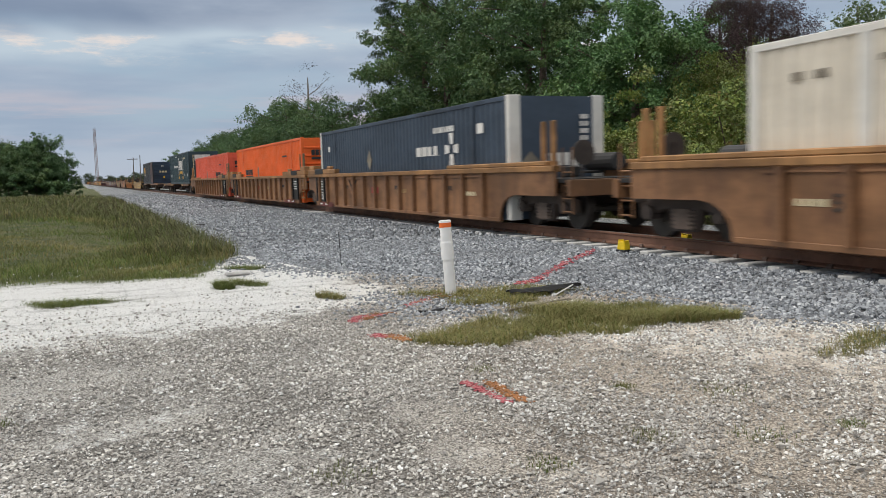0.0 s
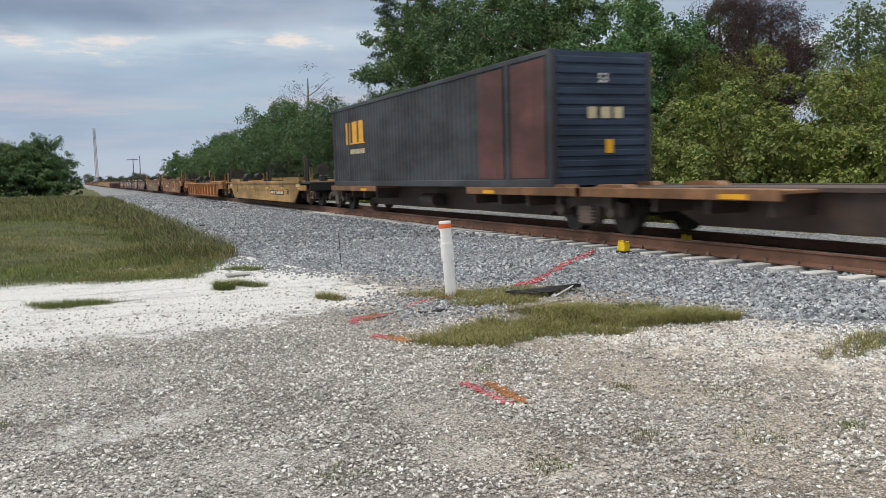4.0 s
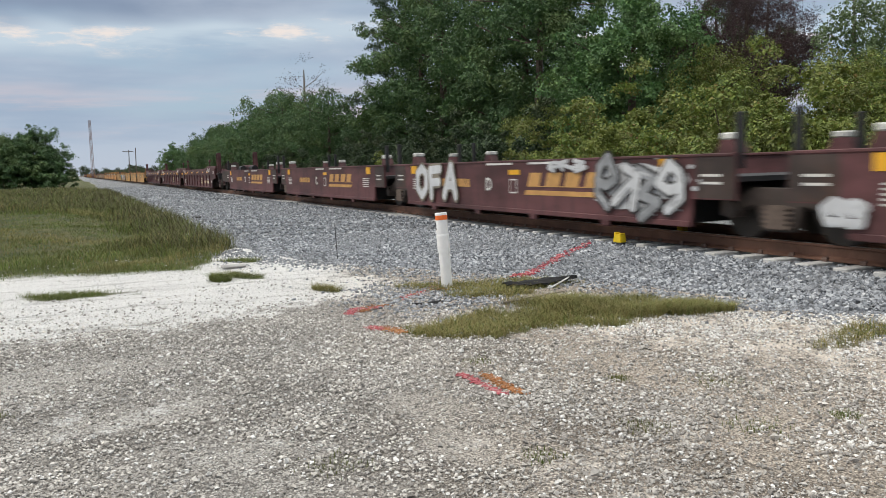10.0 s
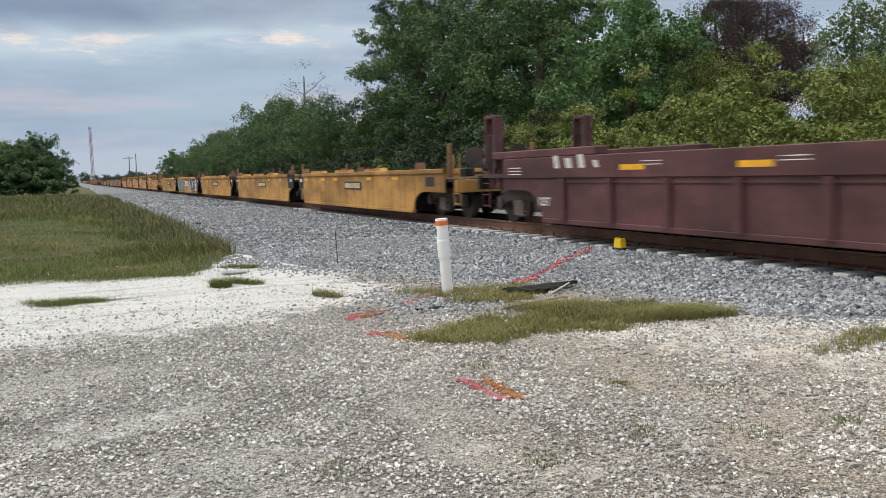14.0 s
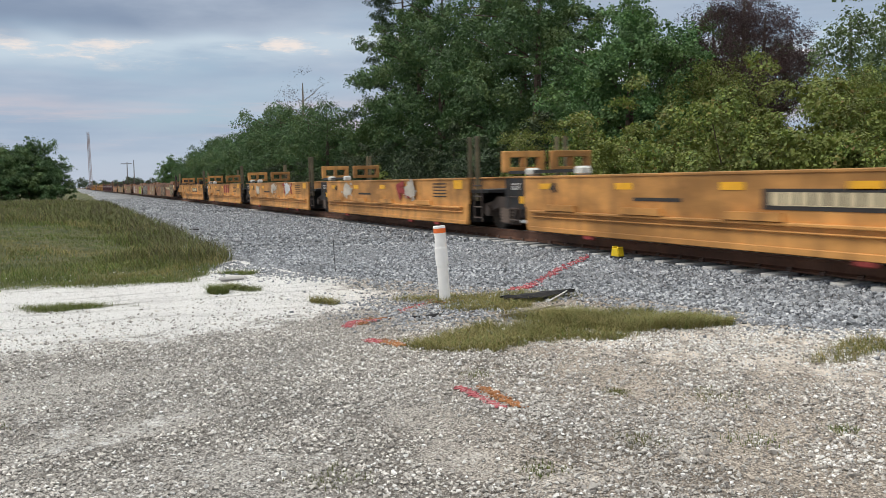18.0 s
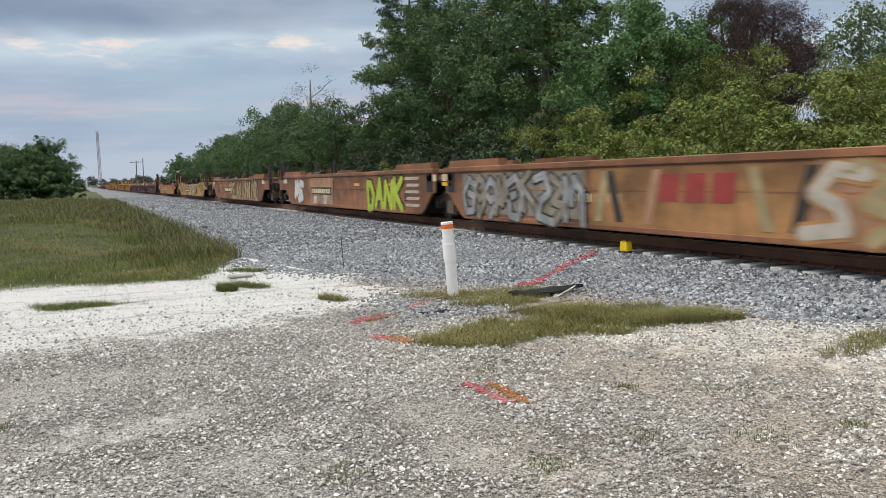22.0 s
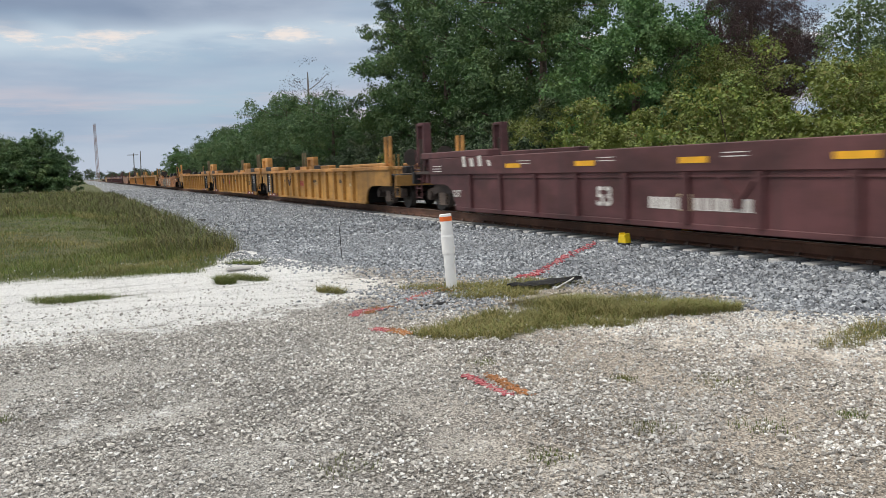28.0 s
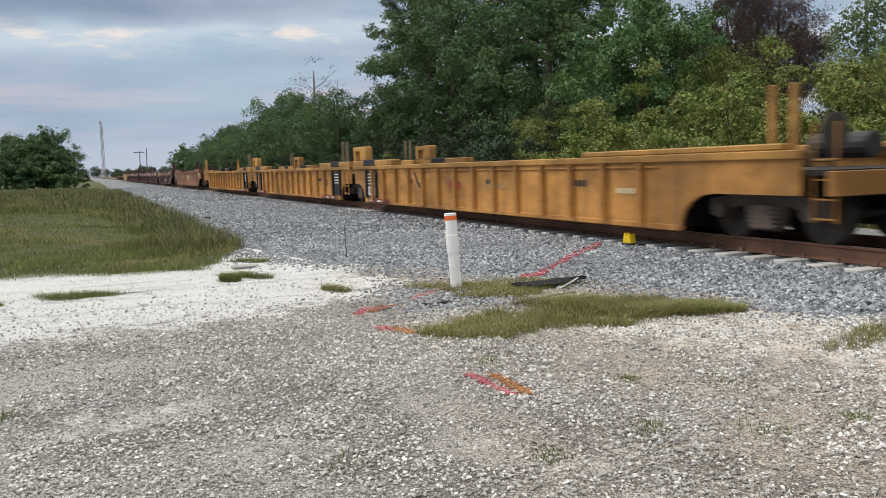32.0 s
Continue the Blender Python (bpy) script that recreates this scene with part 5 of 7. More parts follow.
STEEL_SPRAY = plain("spray_steel", (0.30, 0.31, 0.32), 0.8, 0.3, 3)
LOW_TOP = 1.13
GREY_SPRAY = plain("spray_grey", (0.24, 0.21, 0.165), 0.8, 0.25, 3)
WHITE_SPRAY = plain("spray_white", (0.62, 0.63, 0.64), 0.8, 0.12, 3)
PALE_SPRAY = plain("spray_pale", (0.50, 0.45, 0.38), 0.8, 0.2, 3)
SAND_SPRAY = plain("spray_sand", (0.36, 0.29, 0.155), 0.8, 0.25, 3)
LIME_SPRAY = plain("spray_lime", (0.42, 0.52, 0.05), 0.8, 0.15, 3)
BLUE_SPRAY = plain("spray_blue", (0.22, 0.47, 0.60), 0.8, 0.2, 3)
PURPLE_SPRAY = plain("spray_purple", (0.19, 0.055, 0.15), 0.8, 0.2, 3)
TEAL_SPRAY = plain("spray_teal", (0.05, 0.25, 0.22), 0.8, 0.2, 3)
PINK_SPRAY = plain("spray_pink", (0.38, 0.21, 0.13), 0.8, 0.2, 3)

def dress_first(car, h, cl, cr, zb, zt):
    dress_smooth(7, -4.9)(car, h, cl, cr, zb, zt)
    plate("repaint_panel", car, 1.85, 4.35, zb + 0.09, zt - 0.14, paint("tan"), -1.4305, "ochre repainted panel", 0.04, 0.004)
    for k in range(3):
        plate("owner_mark", car, 2.0 + k * 0.64, 2.46 + k * 0.64, 0.52, 1.05, RED, -1.436, "dark red block-shaped owner mark", 0.05)


def dress_piece(car, h, cl, cr, zb, zt):
    dress_smooth(9, -4.9)(car, h, cl, cr, zb, zt)
    plate("graffiti_base", car, -1.9, 4.85, 0.14, 0.62, SAND_SPRAY, -1.434, "flat sand-coloured sprayed ground", 0.1)
    graffiti(car, -2.1, 4.9, 0.16, 1.2, [SAND_SPRAY, SAND_SPRAY, GREY_SPRAY], DARK, 6, 15, -1.442)
    for k, (x, z) in enumerate(((-1.6, 1.2), (0.0, 1.28), (2.0, 1.32), (3.8, 1.24), (5.3, 0.6), (5.2, 0.3))):
        plate("spray_stroke", car, x, x + 0.16, z - 0.2, z, PINK_SPRAY, -1.434, "thin pinkish spray stroke", 0.28 * (1 if k % 2 else -1))


# 1. brown ribbed cars with containers
consist([-8.6, 11.2], ribbed("brown", "rusty brown ribbed well car carrying a white container", "ochre", False, 1))
consist([15.8, 35.1, 54.95, 73.75], ribbed("brown", "rusty brown ribbed well car unit carrying a container", "ochre", True, 2))
# 2. spine cars
consist([78.15, 95.8, 114.9, 132.4], lambda i, h, cl, cr: spine_unit(h, cl, cr, "dark rusty spine car, empty deck" if i == 1 else "dark rusty spine car carrying a container", i))
# 3. empty wells
consist([136.9, 155.5], smooth("tan", "empty tan smooth-sided well car with tapered ends", seed=4, marks=3.0, top=LOW_TOP))
consist([159.51, 178.98], lambda i, h, cl, cr: well_unit("lowribbed", "orange", h, cl, cr, "empty orange-brown ribbed well car with a yellow top edge", "amber", dress_ribbed(6, False, "brown", False, True, False)))
consist([183.3, 202.6], lambda i, h, cl, cr: well_unit("smooth", "rust", h, cl, cr, "empty rusty brown smooth-sided well car with a repainted ochre panel", None, dress_first))
consist([206.9, 226.1], lambda i, h, cl, cr: well_unit("smooth", "rust", h, cl, cr, "empty rusty brown well car with a sand-coloured graffiti piece", None, dress_piece))
# 4. maroon five-unit car
consist([230.45, 245.75, 261.05, 276.4, 291.7, 307.0], lambda i, h, cl, cr: well_unit("plated", "maroon", h, cl, cr, "empty maroon smooth-sided well car unit with white corner caps" + (", spray-painted" if i in (1, 2) else ""), None, dress_plated(i, "AEDCB"[i], {
    1: lambda car, h: (graffiti(car, 2.0, 6.3, 0.3, 1.28, [SAND_SPRAY, PALE_SPRAY], GREY_SPRAY, 5, 11), graffiti(car, -6.5, -5.9, 0.36, 0.74, WHITE_SPRAY, WHITE_SPRAY, 2, 17, label="small white scribble")),
    2: lambda car, h: (graffiti(car, -5.4, -2.5, 0.4, 1.3, WHITE_SPRAY, GREY_SPRAY, 3, 12, word="OFA", label="white spray-painted letters"), blot(car, 4.85, 0.82, 1.2, 0.42, WHITE_SPRAY, 14, -1.4345, "white sprayed ground"), graffiti(car, 3.65, 6.05, 0.3, 1.3, [STEEL_SPRAY, WHITE_SPRAY], DARK, 4, 13), graffiti(car, 1.9, 3.3, 1.1, 1.32, WHITE_SPRAY, WHITE_SPRAY, 3, 16, label="small white scribble")),
}.get(i))))
# 5. maroon ribbed cars
consist([311.38, 330.7, 350.15, 369.49], fascia("maroon", "empty maroon ribbed well car unit with yellow reflectors", 20))
# 6. yellow slab-sided five-unit car
consist([373.8, 389.3, 404.8, 420.3, 435.8, 451.25], lambda i, h, cl, cr: well_unit("slab", "yellow", h, cl, cr, "empty yellow slab-sided well car unit" + (" covered in colourful graffiti" if i == 3 else ""), None, dress_slab(i, {
    3: lambda car, h: (blot(car, -h + 3.4, 0.74, 2.0, 0.5, SAND_SPRAY, 33, -1.434, "yellow sprayed ground"), graffiti(car, -h + 1.6, -h + 5.3, 0.2, 1.28, [BLUE_SPRAY, SAND_SPRAY, BLUE_SPRAY, DARK], DARK, 7, 38, -1.44),
                       blot(car, 4.3, 0.74, 2.1, 0.5, PURPLE_SPRAY, 34, -1.434, "purple sprayed ground"), blot(car, 5.0, 0.9, 0.6, 0.3, TEAL_SPRAY, 35, -1.438, "teal sprayed patch"), blot(car, 3.2, 0.5, 0.5, 0.24, TEAL_SPRAY, 36, -1.438, "teal sprayed patch"), graffiti(car, 2.1, h - 1.4, 0.24, 1.24, [WHITE_SPRAY, PURPLE_SPRAY, WHITE_SPRAY, TEAL_SPRAY, PINK_SPRAY], DARK, 6, 39, -1.445)),
    4: lambda car, h: [plate("spray_stroke", car, x, x + 0.09, 0.3 + 0.12 * (k % 2), 1.2 - 0.1 * (k % 3), DARK, -1.434 - 0.001 * k, "thin black sprayed stroke", (0.5, -0.35, 0.1)[k % 3]) for k, x in enumerate((1.9, 2.5, 2.9, 3.2, 3.9, 3.7, 4.5))],
}.get(i))))
# 7. yellow five-unit car with guide frames
consist([455.5, 470.83, 486.15, 501.45, 516.65, 532.03], lambda i, h, cl, cr: well_unit("shelf", "gold", h, cl, cr, "empty golden-yellow well car unit with upright guide frames", None, dress_shelf(i, {
    1: lambda car, h: (blot(car, -h + 4.0, 0.95, 0.5, 0.22, PALE_SPRAY, 41), graffiti(car, 1.5, 2.3, 0.72, 1.2, RED, RED, 1, 42), blot(car, 2.5, 0.98, 0.4, 0.24, PALE_SPRAY, 42, -1.49)),
    2: lambda car, h: (blot(car, -4.0, 0.94, 0.42, 0.2, PALE_SPRAY, 43), blot(car, -0.15, 1.03, 0.5, 0.18, PALE_SPRAY, 44), blot(car, -0.5, 0.95, 0.22, 0.16, PALE_SPRAY, 48, -1.441),
                       plate("owner_mark", car, 1.7, 2.3, 1.12, 1.24, RED, -1.433, "part of a red owner mark"), plate("owner_mark", car, 1.92, 2.1, 0.76, 1.118, RED, -1.433), blot(car, 2.62, 1.0, 0.46, 0.25, WHITE_SPRAY, 45, -1.44),
                       plate("owner_mark", car, 3.25, 3.45, 0.76, 1.02, RED, -1.433, "part of a red owner mark", -0.12), plate("owner_mark", car, 3.13, 3.33, 1.024, 1.24, RED, -1.433, "", 0.22)),
    3: lambda car, h: [plate("owner_mark", car, 0.6 + k * 0.7, 1.05 + k * 0.7, 0.72, 1.2, RED, -1.429, "red block-shaped owner mark", 0.06) for k in range(3)],
}.get(i), i in (0, 4))))
# 8. rusty smooth cars with graffiti


def smooth_sprayed(key, label, spray, seed, top=None):
    def build(i, h, cl, cr):
        base = dress_smooth(seed + i, -4.1)

        def both(car, h, cl, cr, zb, zt):
            base(car, h, cl, cr, zb, zt)
            spray(i, car, h)
        return well_unit("smooth", key, h, cl, cr, label, None, both, top=top)
    return build


LIME_X = 5.0


def spray_three(i, car, h):
    if i == 0:
        graffiti(car, -3.7, 1.5, 0.25, 1.2, [paint("ochre"), GREY_SPRAY], paint("grime"), 6, 51, label="faded dull spray-painted letters")
        plate("mark_band", car, 2.35, 5.4, 0.82, 1.1, paint("grime"), -1.4335, "dark band with a stencilled mark", t=0.004)
        bars("reporting_mark", car, 2.5, 5.3, 0.86, 1.05, CREAM, 9, -1.439, 4)
        graffiti(car, 5.6, 8.7, 0.3, 1.35, [SAND_SPRAY, GREY_SPRAY], DARK, 4, 52, -1.444)
    elif i == 1:
        plate("sprayed_ground", car, -h + 1.5, -2.5, 0.3, 1.28, GREY_SPRAY, -1.432, "grey sprayed ground")
        graffiti(car, -h + 1.6, -2.6, 0.2, 1.3, [STEEL_SPRAY, GREY_SPRAY], DARK, 9, 53, -1.444)
        plate("sprayed_ground", car, -2.4, 2.9, 0.2, 1.3, paint("ochre"), -1.432, "ochre sprayed ground", 0.1)
        for k in range(3):
            plate("owner_mark", car, -0.25 + k * 0.64, 0.25 + k * 0.64, 0.7, 1.17, RED, -1.438, "dark red block-shaped owner mark", 0.05)
        for k, x in enumerate((-2.2, -1.5, -0.7, 2.1, 2.6)):
            plate("spray_stroke", car, x, x + 0.22, 0.3, 1.25, (SAND_SPRAY, DARK, PINK_SPRAY)[k % 3], -1.440, "slanting sprayed stroke", 0.3 * (-1) ** k)
        plate("sprayed_ground", car, 2.95, h - 1.4, 0.2, 1.32, PINK_SPRAY, -1.432, "pinkish sprayed ground", 0.1)
        graffiti(car, 3.0, h - 1.5, 0.2, 1.3, [PALE_SPRAY, SAND_SPRAY, PINK_SPRAY, GREY_SPRAY], paint("ochre"), 7, 55, -1.444)
    else:
        plate("sprayed_ground", car, -4.45, -0.95, 0.2, 1.3, PINK_SPRAY, -1.4335, "pale sprayed ground", 0.05, 0.004)
        for k, x in enumerate((-4.0, -3.2, -2.4, -1.6)):
            plate("spray_stroke", car, x, x + 0.5, 0.24, 0.55 + 0.1 * k, (PALE_SPRAY, GREY_SPRAY)[k % 2], -1.437, "patchy sprayed stroke", 0.15)
        bars("reporting_mark", car, -4.1, -1.3, 0.68, 0.86, CREAM, 9, -1.446, 5, label="stencilled reporting mark on a black band")
        plate("mark_band", car, -4.2, -1.2, 0.62, 0.92, DARK, -1.441, t=0.004)
        graffiti(car, -7.1, -5.7, 0.35, 1.22, WHITE_SPRAY, WHITE_SPRAY, 2, 61, -1.434, "white scribbled strokes")
        graffiti(car, LIME_X - 1.75, LIME_X + 1.75, 0.2, 1.22, LIME_SPRAY, DARK, 4, 57, -1.434, "lime green spray-painted word", "DANK")
        for k in range(5):
            plate("spray_stroke", car, LIME_X + 1.9 + 0.1 * (k % 2), LIME_X + 3.0, 0.35 + 0.2 * k, 0.44 + 0.2 * k, PALE_SPRAY, -1.434, "pale sprayed smear", 0.1)


consist([536.68, 555.95, 575.3, 594.5], smooth_sprayed("rust", "empty rusty well car unit covered in graffiti", spray_three, 60))


def spray_relax(i, car, h):
    graffiti(car, -1.7, 2.2, 0.2, 1.22, SAND_SPRAY, paint("grime"), 5, 58, -1.437, "sand-coloured spray-painted word", "RELAX")
    graffiti(car, 2.9, 7.4, 0.2, 1.22, SAND_SPRAY, paint("grime"), 6, 59, -1.437, "sand-coloured spray-painted word", "UNWIND")


consist([598.7, 617.75], smooth_sprayed("rust", "empty rusty well car with a spray-painted slogan", spray_relax, 64))
consist([622.2, 641.15], smooth_sprayed("tan", "empty tan well car with pale graffiti letters", lambda i, car, h: graffiti(car, -0.5, 4.0, 0.25, 1.0, [PALE_SPRAY, SAND_SPRAY], GREY_SPRAY, 4, 66), 66, LOW_TOP))
consist([645.35, 664.2], smooth("orange", "empty orange-brown smooth-sided well car", seed=69, marks=-5.5, logo=-1.4, logo_mat=PALE_SPRAY, top=LOW_TOP))
# 9. maroon, then yellow ribbed cars
consist([668.6, 688.0, 707.4, 726.9], fascia("wine", "empty dark maroon ribbed well car unit with yellow reflectors", 24))
consist([731.35, 750.5, 769.5, 788.41], ribbed("yellow", "empty yellow ribbed well car unit with black end panels", "gold", True, 75))
consist([793.1, 811.75], smooth_sprayed("orange", "empty orange-brown well car with grey graffiti", lambda i, car, h: (graffiti(car, -4.6, -0.6, 0.2, 1.02, GREY_SPRAY, DARK, 4, 71), graffiti(car, -0.2, 4.6, 0.3, 0.98, [PINK_SPRAY, PALE_SPRAY], PINK_SPRAY, 5, 72)), 71, LOW_TOP))
consist([815.93, 835.8, 855.65, 875.5], ribbed("amber", "empty amber ribbed well car unit with upright guide frames", "yellow", True, 81))
# 10. the tail
consist([879.6, 900.0], smooth("rust", "empty brown smooth-sided well car", seed=84, logo=0.5, logo_mat=PALE_SPRAY))
consist([904.0, 923.6, 943.2, 962.8], fascia("wine", "empty dark maroon ribbed well car unit", 28))
consist([966.8, 986.4, 1006.0], fascia("wine", "empty dark maroon ribbed well car unit", 31))
consist([1010.0, 1029.0], smooth("tan", "empty tan smooth-sided well car", seed=88))
consist([1033.0, 1051.0, 1069.0, 1087.0], lambda i, h, cl, cr: spine_unit(h, cl, cr, "dark rusty spine car, empty deck", i))


# containers
def load_containers():
    frame_w = plain("container_white", (0.70, 0.68, 0.63), 0.6, 0.08, 3)
    c = container(painted("box_white", (0.66, 0.60, 0.50), 0.03, 0.6, 0.2, 0.0, 0.1), frame_w, "cream-white 53-foot container in a well car", "doors")
    put(c, 9.5 - 8.075, 0.10)
    plate("red_corner", c, -2.2, -1.95, 2.76, 2.9, RED, -1.30, "red corner patch")
    for x in (-6.9, -7.3):
        bars("stencil", c, x, x + 0.25, 2.3, 2.42, GREY_SPRAY, 3, -1.283)
    plate("stencil", c, -5.9, -5.3, 2.42, 2.5, GREY_SPRAY, -1.283)

    navy = painted("box_navy", (0.036, 0.056, 0.086), 0.02, 0.5, 0.2, 0.0, 0.15)
    c = container(navy, painted("box_navy_frame", (0.03, 0.047, 0.074), 0.05, 0.5, 0.3), "dark blue 53-foot container with white corner posts", "plain", frame_w)
    put(c, 16.95 + 8.075, 0.12)
    bars("owner_mark", c, 2.3, 4.0, 1.64, 1.9, WHITE, 4, -1.284, 2, label="white block-shaped owner mark")
    bm = fresh()
    for k in range(4):
        a = k * math.pi / 2
        prism(bm, [(4.8 + 0.16 * math.cos(a + 0.6), 1.78 + 0.16 * math.sin(a + 0.6)), (4.8 + 0.45 * math.cos(a + 0.3), 1.78 + 0.45 * math.sin(a + 0.3)), (4.8 + 0.45 * math.cos(a - 0.3), 1.78 + 0.45 * math.sin(a - 0.3)), (4.8 + 0.16 * math.cos(a - 0.6), 1.78 + 0.16 * math.sin(a - 0.6))], -1.29, -1.284)
    part("emblem", bm, WHITE, c, "white four-armed emblem")
    bars("box_mark", c, 3.6, 5.0, 2.25, 2.4, WHITE, 8, -1.284, 4)
    plate("placard", c, 6.35, 6.7, 2.1, 2.35, WHITE, -1.284)
    bm = fresh()
    prism(bm, [(-2.0, 1.3), (-1.75, 1.65), (-2.0, 2.0), (-2.25, 1.65)], -1.29, -1.284)
    part("placard", bm, GREY_SPRAY, c, "grey diamond placard holder")
    plate("placard", c, -7.0, -6.8, 2.1, 2.3, WHITE, -1.284)
    bm = fresh()
    for v in ((8.085, -0.75, 0.9), (8.085, -0.4, 1.25), (8.085, -0.75, 1.6), (8.085, -1.1, 1.25)):
        bm.verts.new((v[0] + 0.01, v[1], v[2]))
    bm.faces.new(bm.verts)
    part("placard", bm, GREY_SPRAY, c, "grey diamond placard holder")
    end_bars("owner_mark", c, -0.45, 0.35, 1.25, 1.55, WHITE, 4, 3)
    end_bars("emblem", c, 0.35, 0.62, 1.2, 1.6, WHITE, 1, 3)
    for k in range(8):
        end_bars("box_mark", c, 0.62, 0.86, 2.35 - k * 0.17, 2.46 - k * 0.17, WHITE, 2, k)

    for s, key, col, style in ((36.3, "orange", (0.86, 0.135, 0.012), "ribs"), (55.95, "salmon", (0.76, 0.12, 0.06), "doors")):
        m = painted("box_" + key, col, 0.0, 0.5, 0.12, 0.0, 0.1)
        c = container(m, painted("box_%s_frame" % key, tuple(v * 0.92 for v in col), 0.03, 0.5, 0.15, 0.0, 0.1), "%s 53-foot container in a well car" % ("bright orange" if key == "orange" else "faded coral-red"), style)
        put(c, s + 8.075, 0.12)
        x = -5.4 if key == "orange" else 2.6
        bars("owner_mark", c, x, x + 2.1, 1.35, 1.65, DARK, 8, -1.284, 6, label="dark block-shaped owner mark")
        plate("owner_rule", c, x, x + 2.1, 1.2, 1.3, DARK, -1.284)
        bars("box_mark", c, 4.2, 5.2, 2.12, 2.2, DARK, 9, -1.284, 3)
        bm = fresh()
        bmesh.ops.create_cone(bm, cap_ends=True, segments=16, radius1=0.24, radius2=0.24, depth=0.008, matrix=Matrix.Translation((-1.7, -1.288, 1.5)) @ Matrix.Rotation(radians(90), 4, "X") @ Matrix.Diagonal((0.7, 1.2, 1, 1)))
        part("placard", bm, GREY_SPRAY, c, "round grey placard")
        end_bars("owner_mark", c, -0.85, 0.85, 2.1, 2.35, DARK, 9, 2, "dark block-shaped owner mark")
        end_bars("owner_rule", c, -0.85, 0.85, 1.92, 2.02, DARK, 1)

    green = painted("box_green", (0.022, 0.052, 0.065), 0.02, 0.55, 0.2, 0.0, 0.15)
    c = container(green, painted("box_green_frame", (0.02, 0.045, 0.056), 0.05, 0.55, 0.25), "dark green 53-foot container with a white bracketed emblem", "plain")
    put(c, 76.9 + 8.075, 0.92)
    bars("owner_mark", c, 0.6, 3.1, 1.35, 2.2, WHITE, 3, -1.284, 8, label="large white block-shaped owner mark")
    bars("owner_rule", c, 0.7, 3.0, 1.0, 1.22, SIGNAL, 9, -1.284, 3)
    for x, e in ((-0.05, 1), (3.5, -1)):
        bm = fresh()
        prism(bm, [(x, 0.85), (x + e * 0.42, 0.85), (x + e * 0.42, 1.0), (x + e * 0.16, 1.0), (x + e * 0.16, 2.35), (x + e * 0.42, 2.35), (x + e * 0.42, 2.5), (x, 2.5)], -1.29, -1.284)
        part("bracket_emblem", bm, WHITE, c, "white bracket with a yellow foot")
        plate("bracket_foot", c, min(x, x + e * 0.42), max(x, x + e * 0.42), 0.85, 1.0, SIGNAL, -1.294)
        for k in (0, 0.36):
            bm = fresh()
            rod(bm, (x + e * (0.1 + k), -1.29, 0.62), (x + e * (0.1 + k), -1.284, 0.62), 0.15, 16)
            part("emblem_dot", bm, SIGNAL, c, "yellow dot")
    lettering("slogan", "How tomorrow moves", 0.44, WHITE, c, -2.3, 1.72, -1.288, 0.92, "white lettered slogan")
    bars("box_mark", c, -2.6, -1.2, 2.62, 2.7, WHITE, 12, -1.284, 5)
    bars("box_mark", c, 3.9, 5.3, 2.3, 2.45, CREAM, 8, -1.284, 6)
    for x in (-7.4, -6.7, 4.5, 6.6):
        plate("placard", c, x, x + 0.3, 0.7, 0.95, WHITE, -1.284)
    bm = fresh()
    box(bm, 8.08, 8.09, -0.75, 0.62, 2.05, 2.6)
    part("white_panel", bm, WHITE, c, "plain white panel")
    for k in range(14):
        end_bars("box_mark", c, -0.92, -0.8, 2.5 - k * 0.14, 2.6 - k * 0.14, CREAM, 1, k)

    grey = painted("box_slate", (0.04, 0.045, 0.055), 0.25, 0.6, 0.3)
    c = container(grey, painted("box_slate_frame", (0.035, 0.04, 0.05), 0.2, 0.6, 0.3), "dark slate 53-foot container with a slatted blue end", "slats")
    put(c, 115.9 + 8.075, 0.92)
    for ob in c.children:
        if ob.name.startswith(("end_slat", "end_wall")):
            ob.data.materials[0] = painted("box_blue", (0.022, 0.04, 0.075), 0.1, 0.55, 0.2)
    plate("rust_panel", c, 4.6, 5.9, 0.2, 2.75, painted("rust_panel", (0.10, 0.035, 0.03), 0.5), -1.281, "rust-red repaired panel")
    plate("rust_panel", c, 6.25, 7.8, 0.2, 2.75, painted("rust_panel", (0.10, 0.035, 0.03), 0.5), -1.281, "rust-red repaired panel")
    bars("owner_mark", c, -6.4, -4.2, 1.5, 2.3, SIGNAL, 3, -1.285, 3, label="yellow block-shaped owner mark")
    bars("owner_rule", c, -6.2, -4.3, 1.15, 1.32, CREAM, 8, -1.284, 3)
    st = lettering("size_stencil", "53", 0.28, WHITE, c, 0, 0, 0)
    st.matrix_basis = Matrix.Translation((8.11, 0, 2.3)) @ Matrix.Rotation(radians(90), 4, "Z")
    end_bars("owner_mark", c, -0.4, 0.6, 1.45, 1.7, CREAM, 3, 3)
    end_bars("placard", c, 0.05, 0.35, 0.7, 1.0, SIGNAL, 1, 3)


load_containers()


def motions():
    for thing, s, z in MOVING:
        walk(thing, [(t, pose(SPEED * t - s, TRACK_Y, RAIL_Z + z)) for t in (0.0, 8.0, 16.0, 24.0, 32.0)])

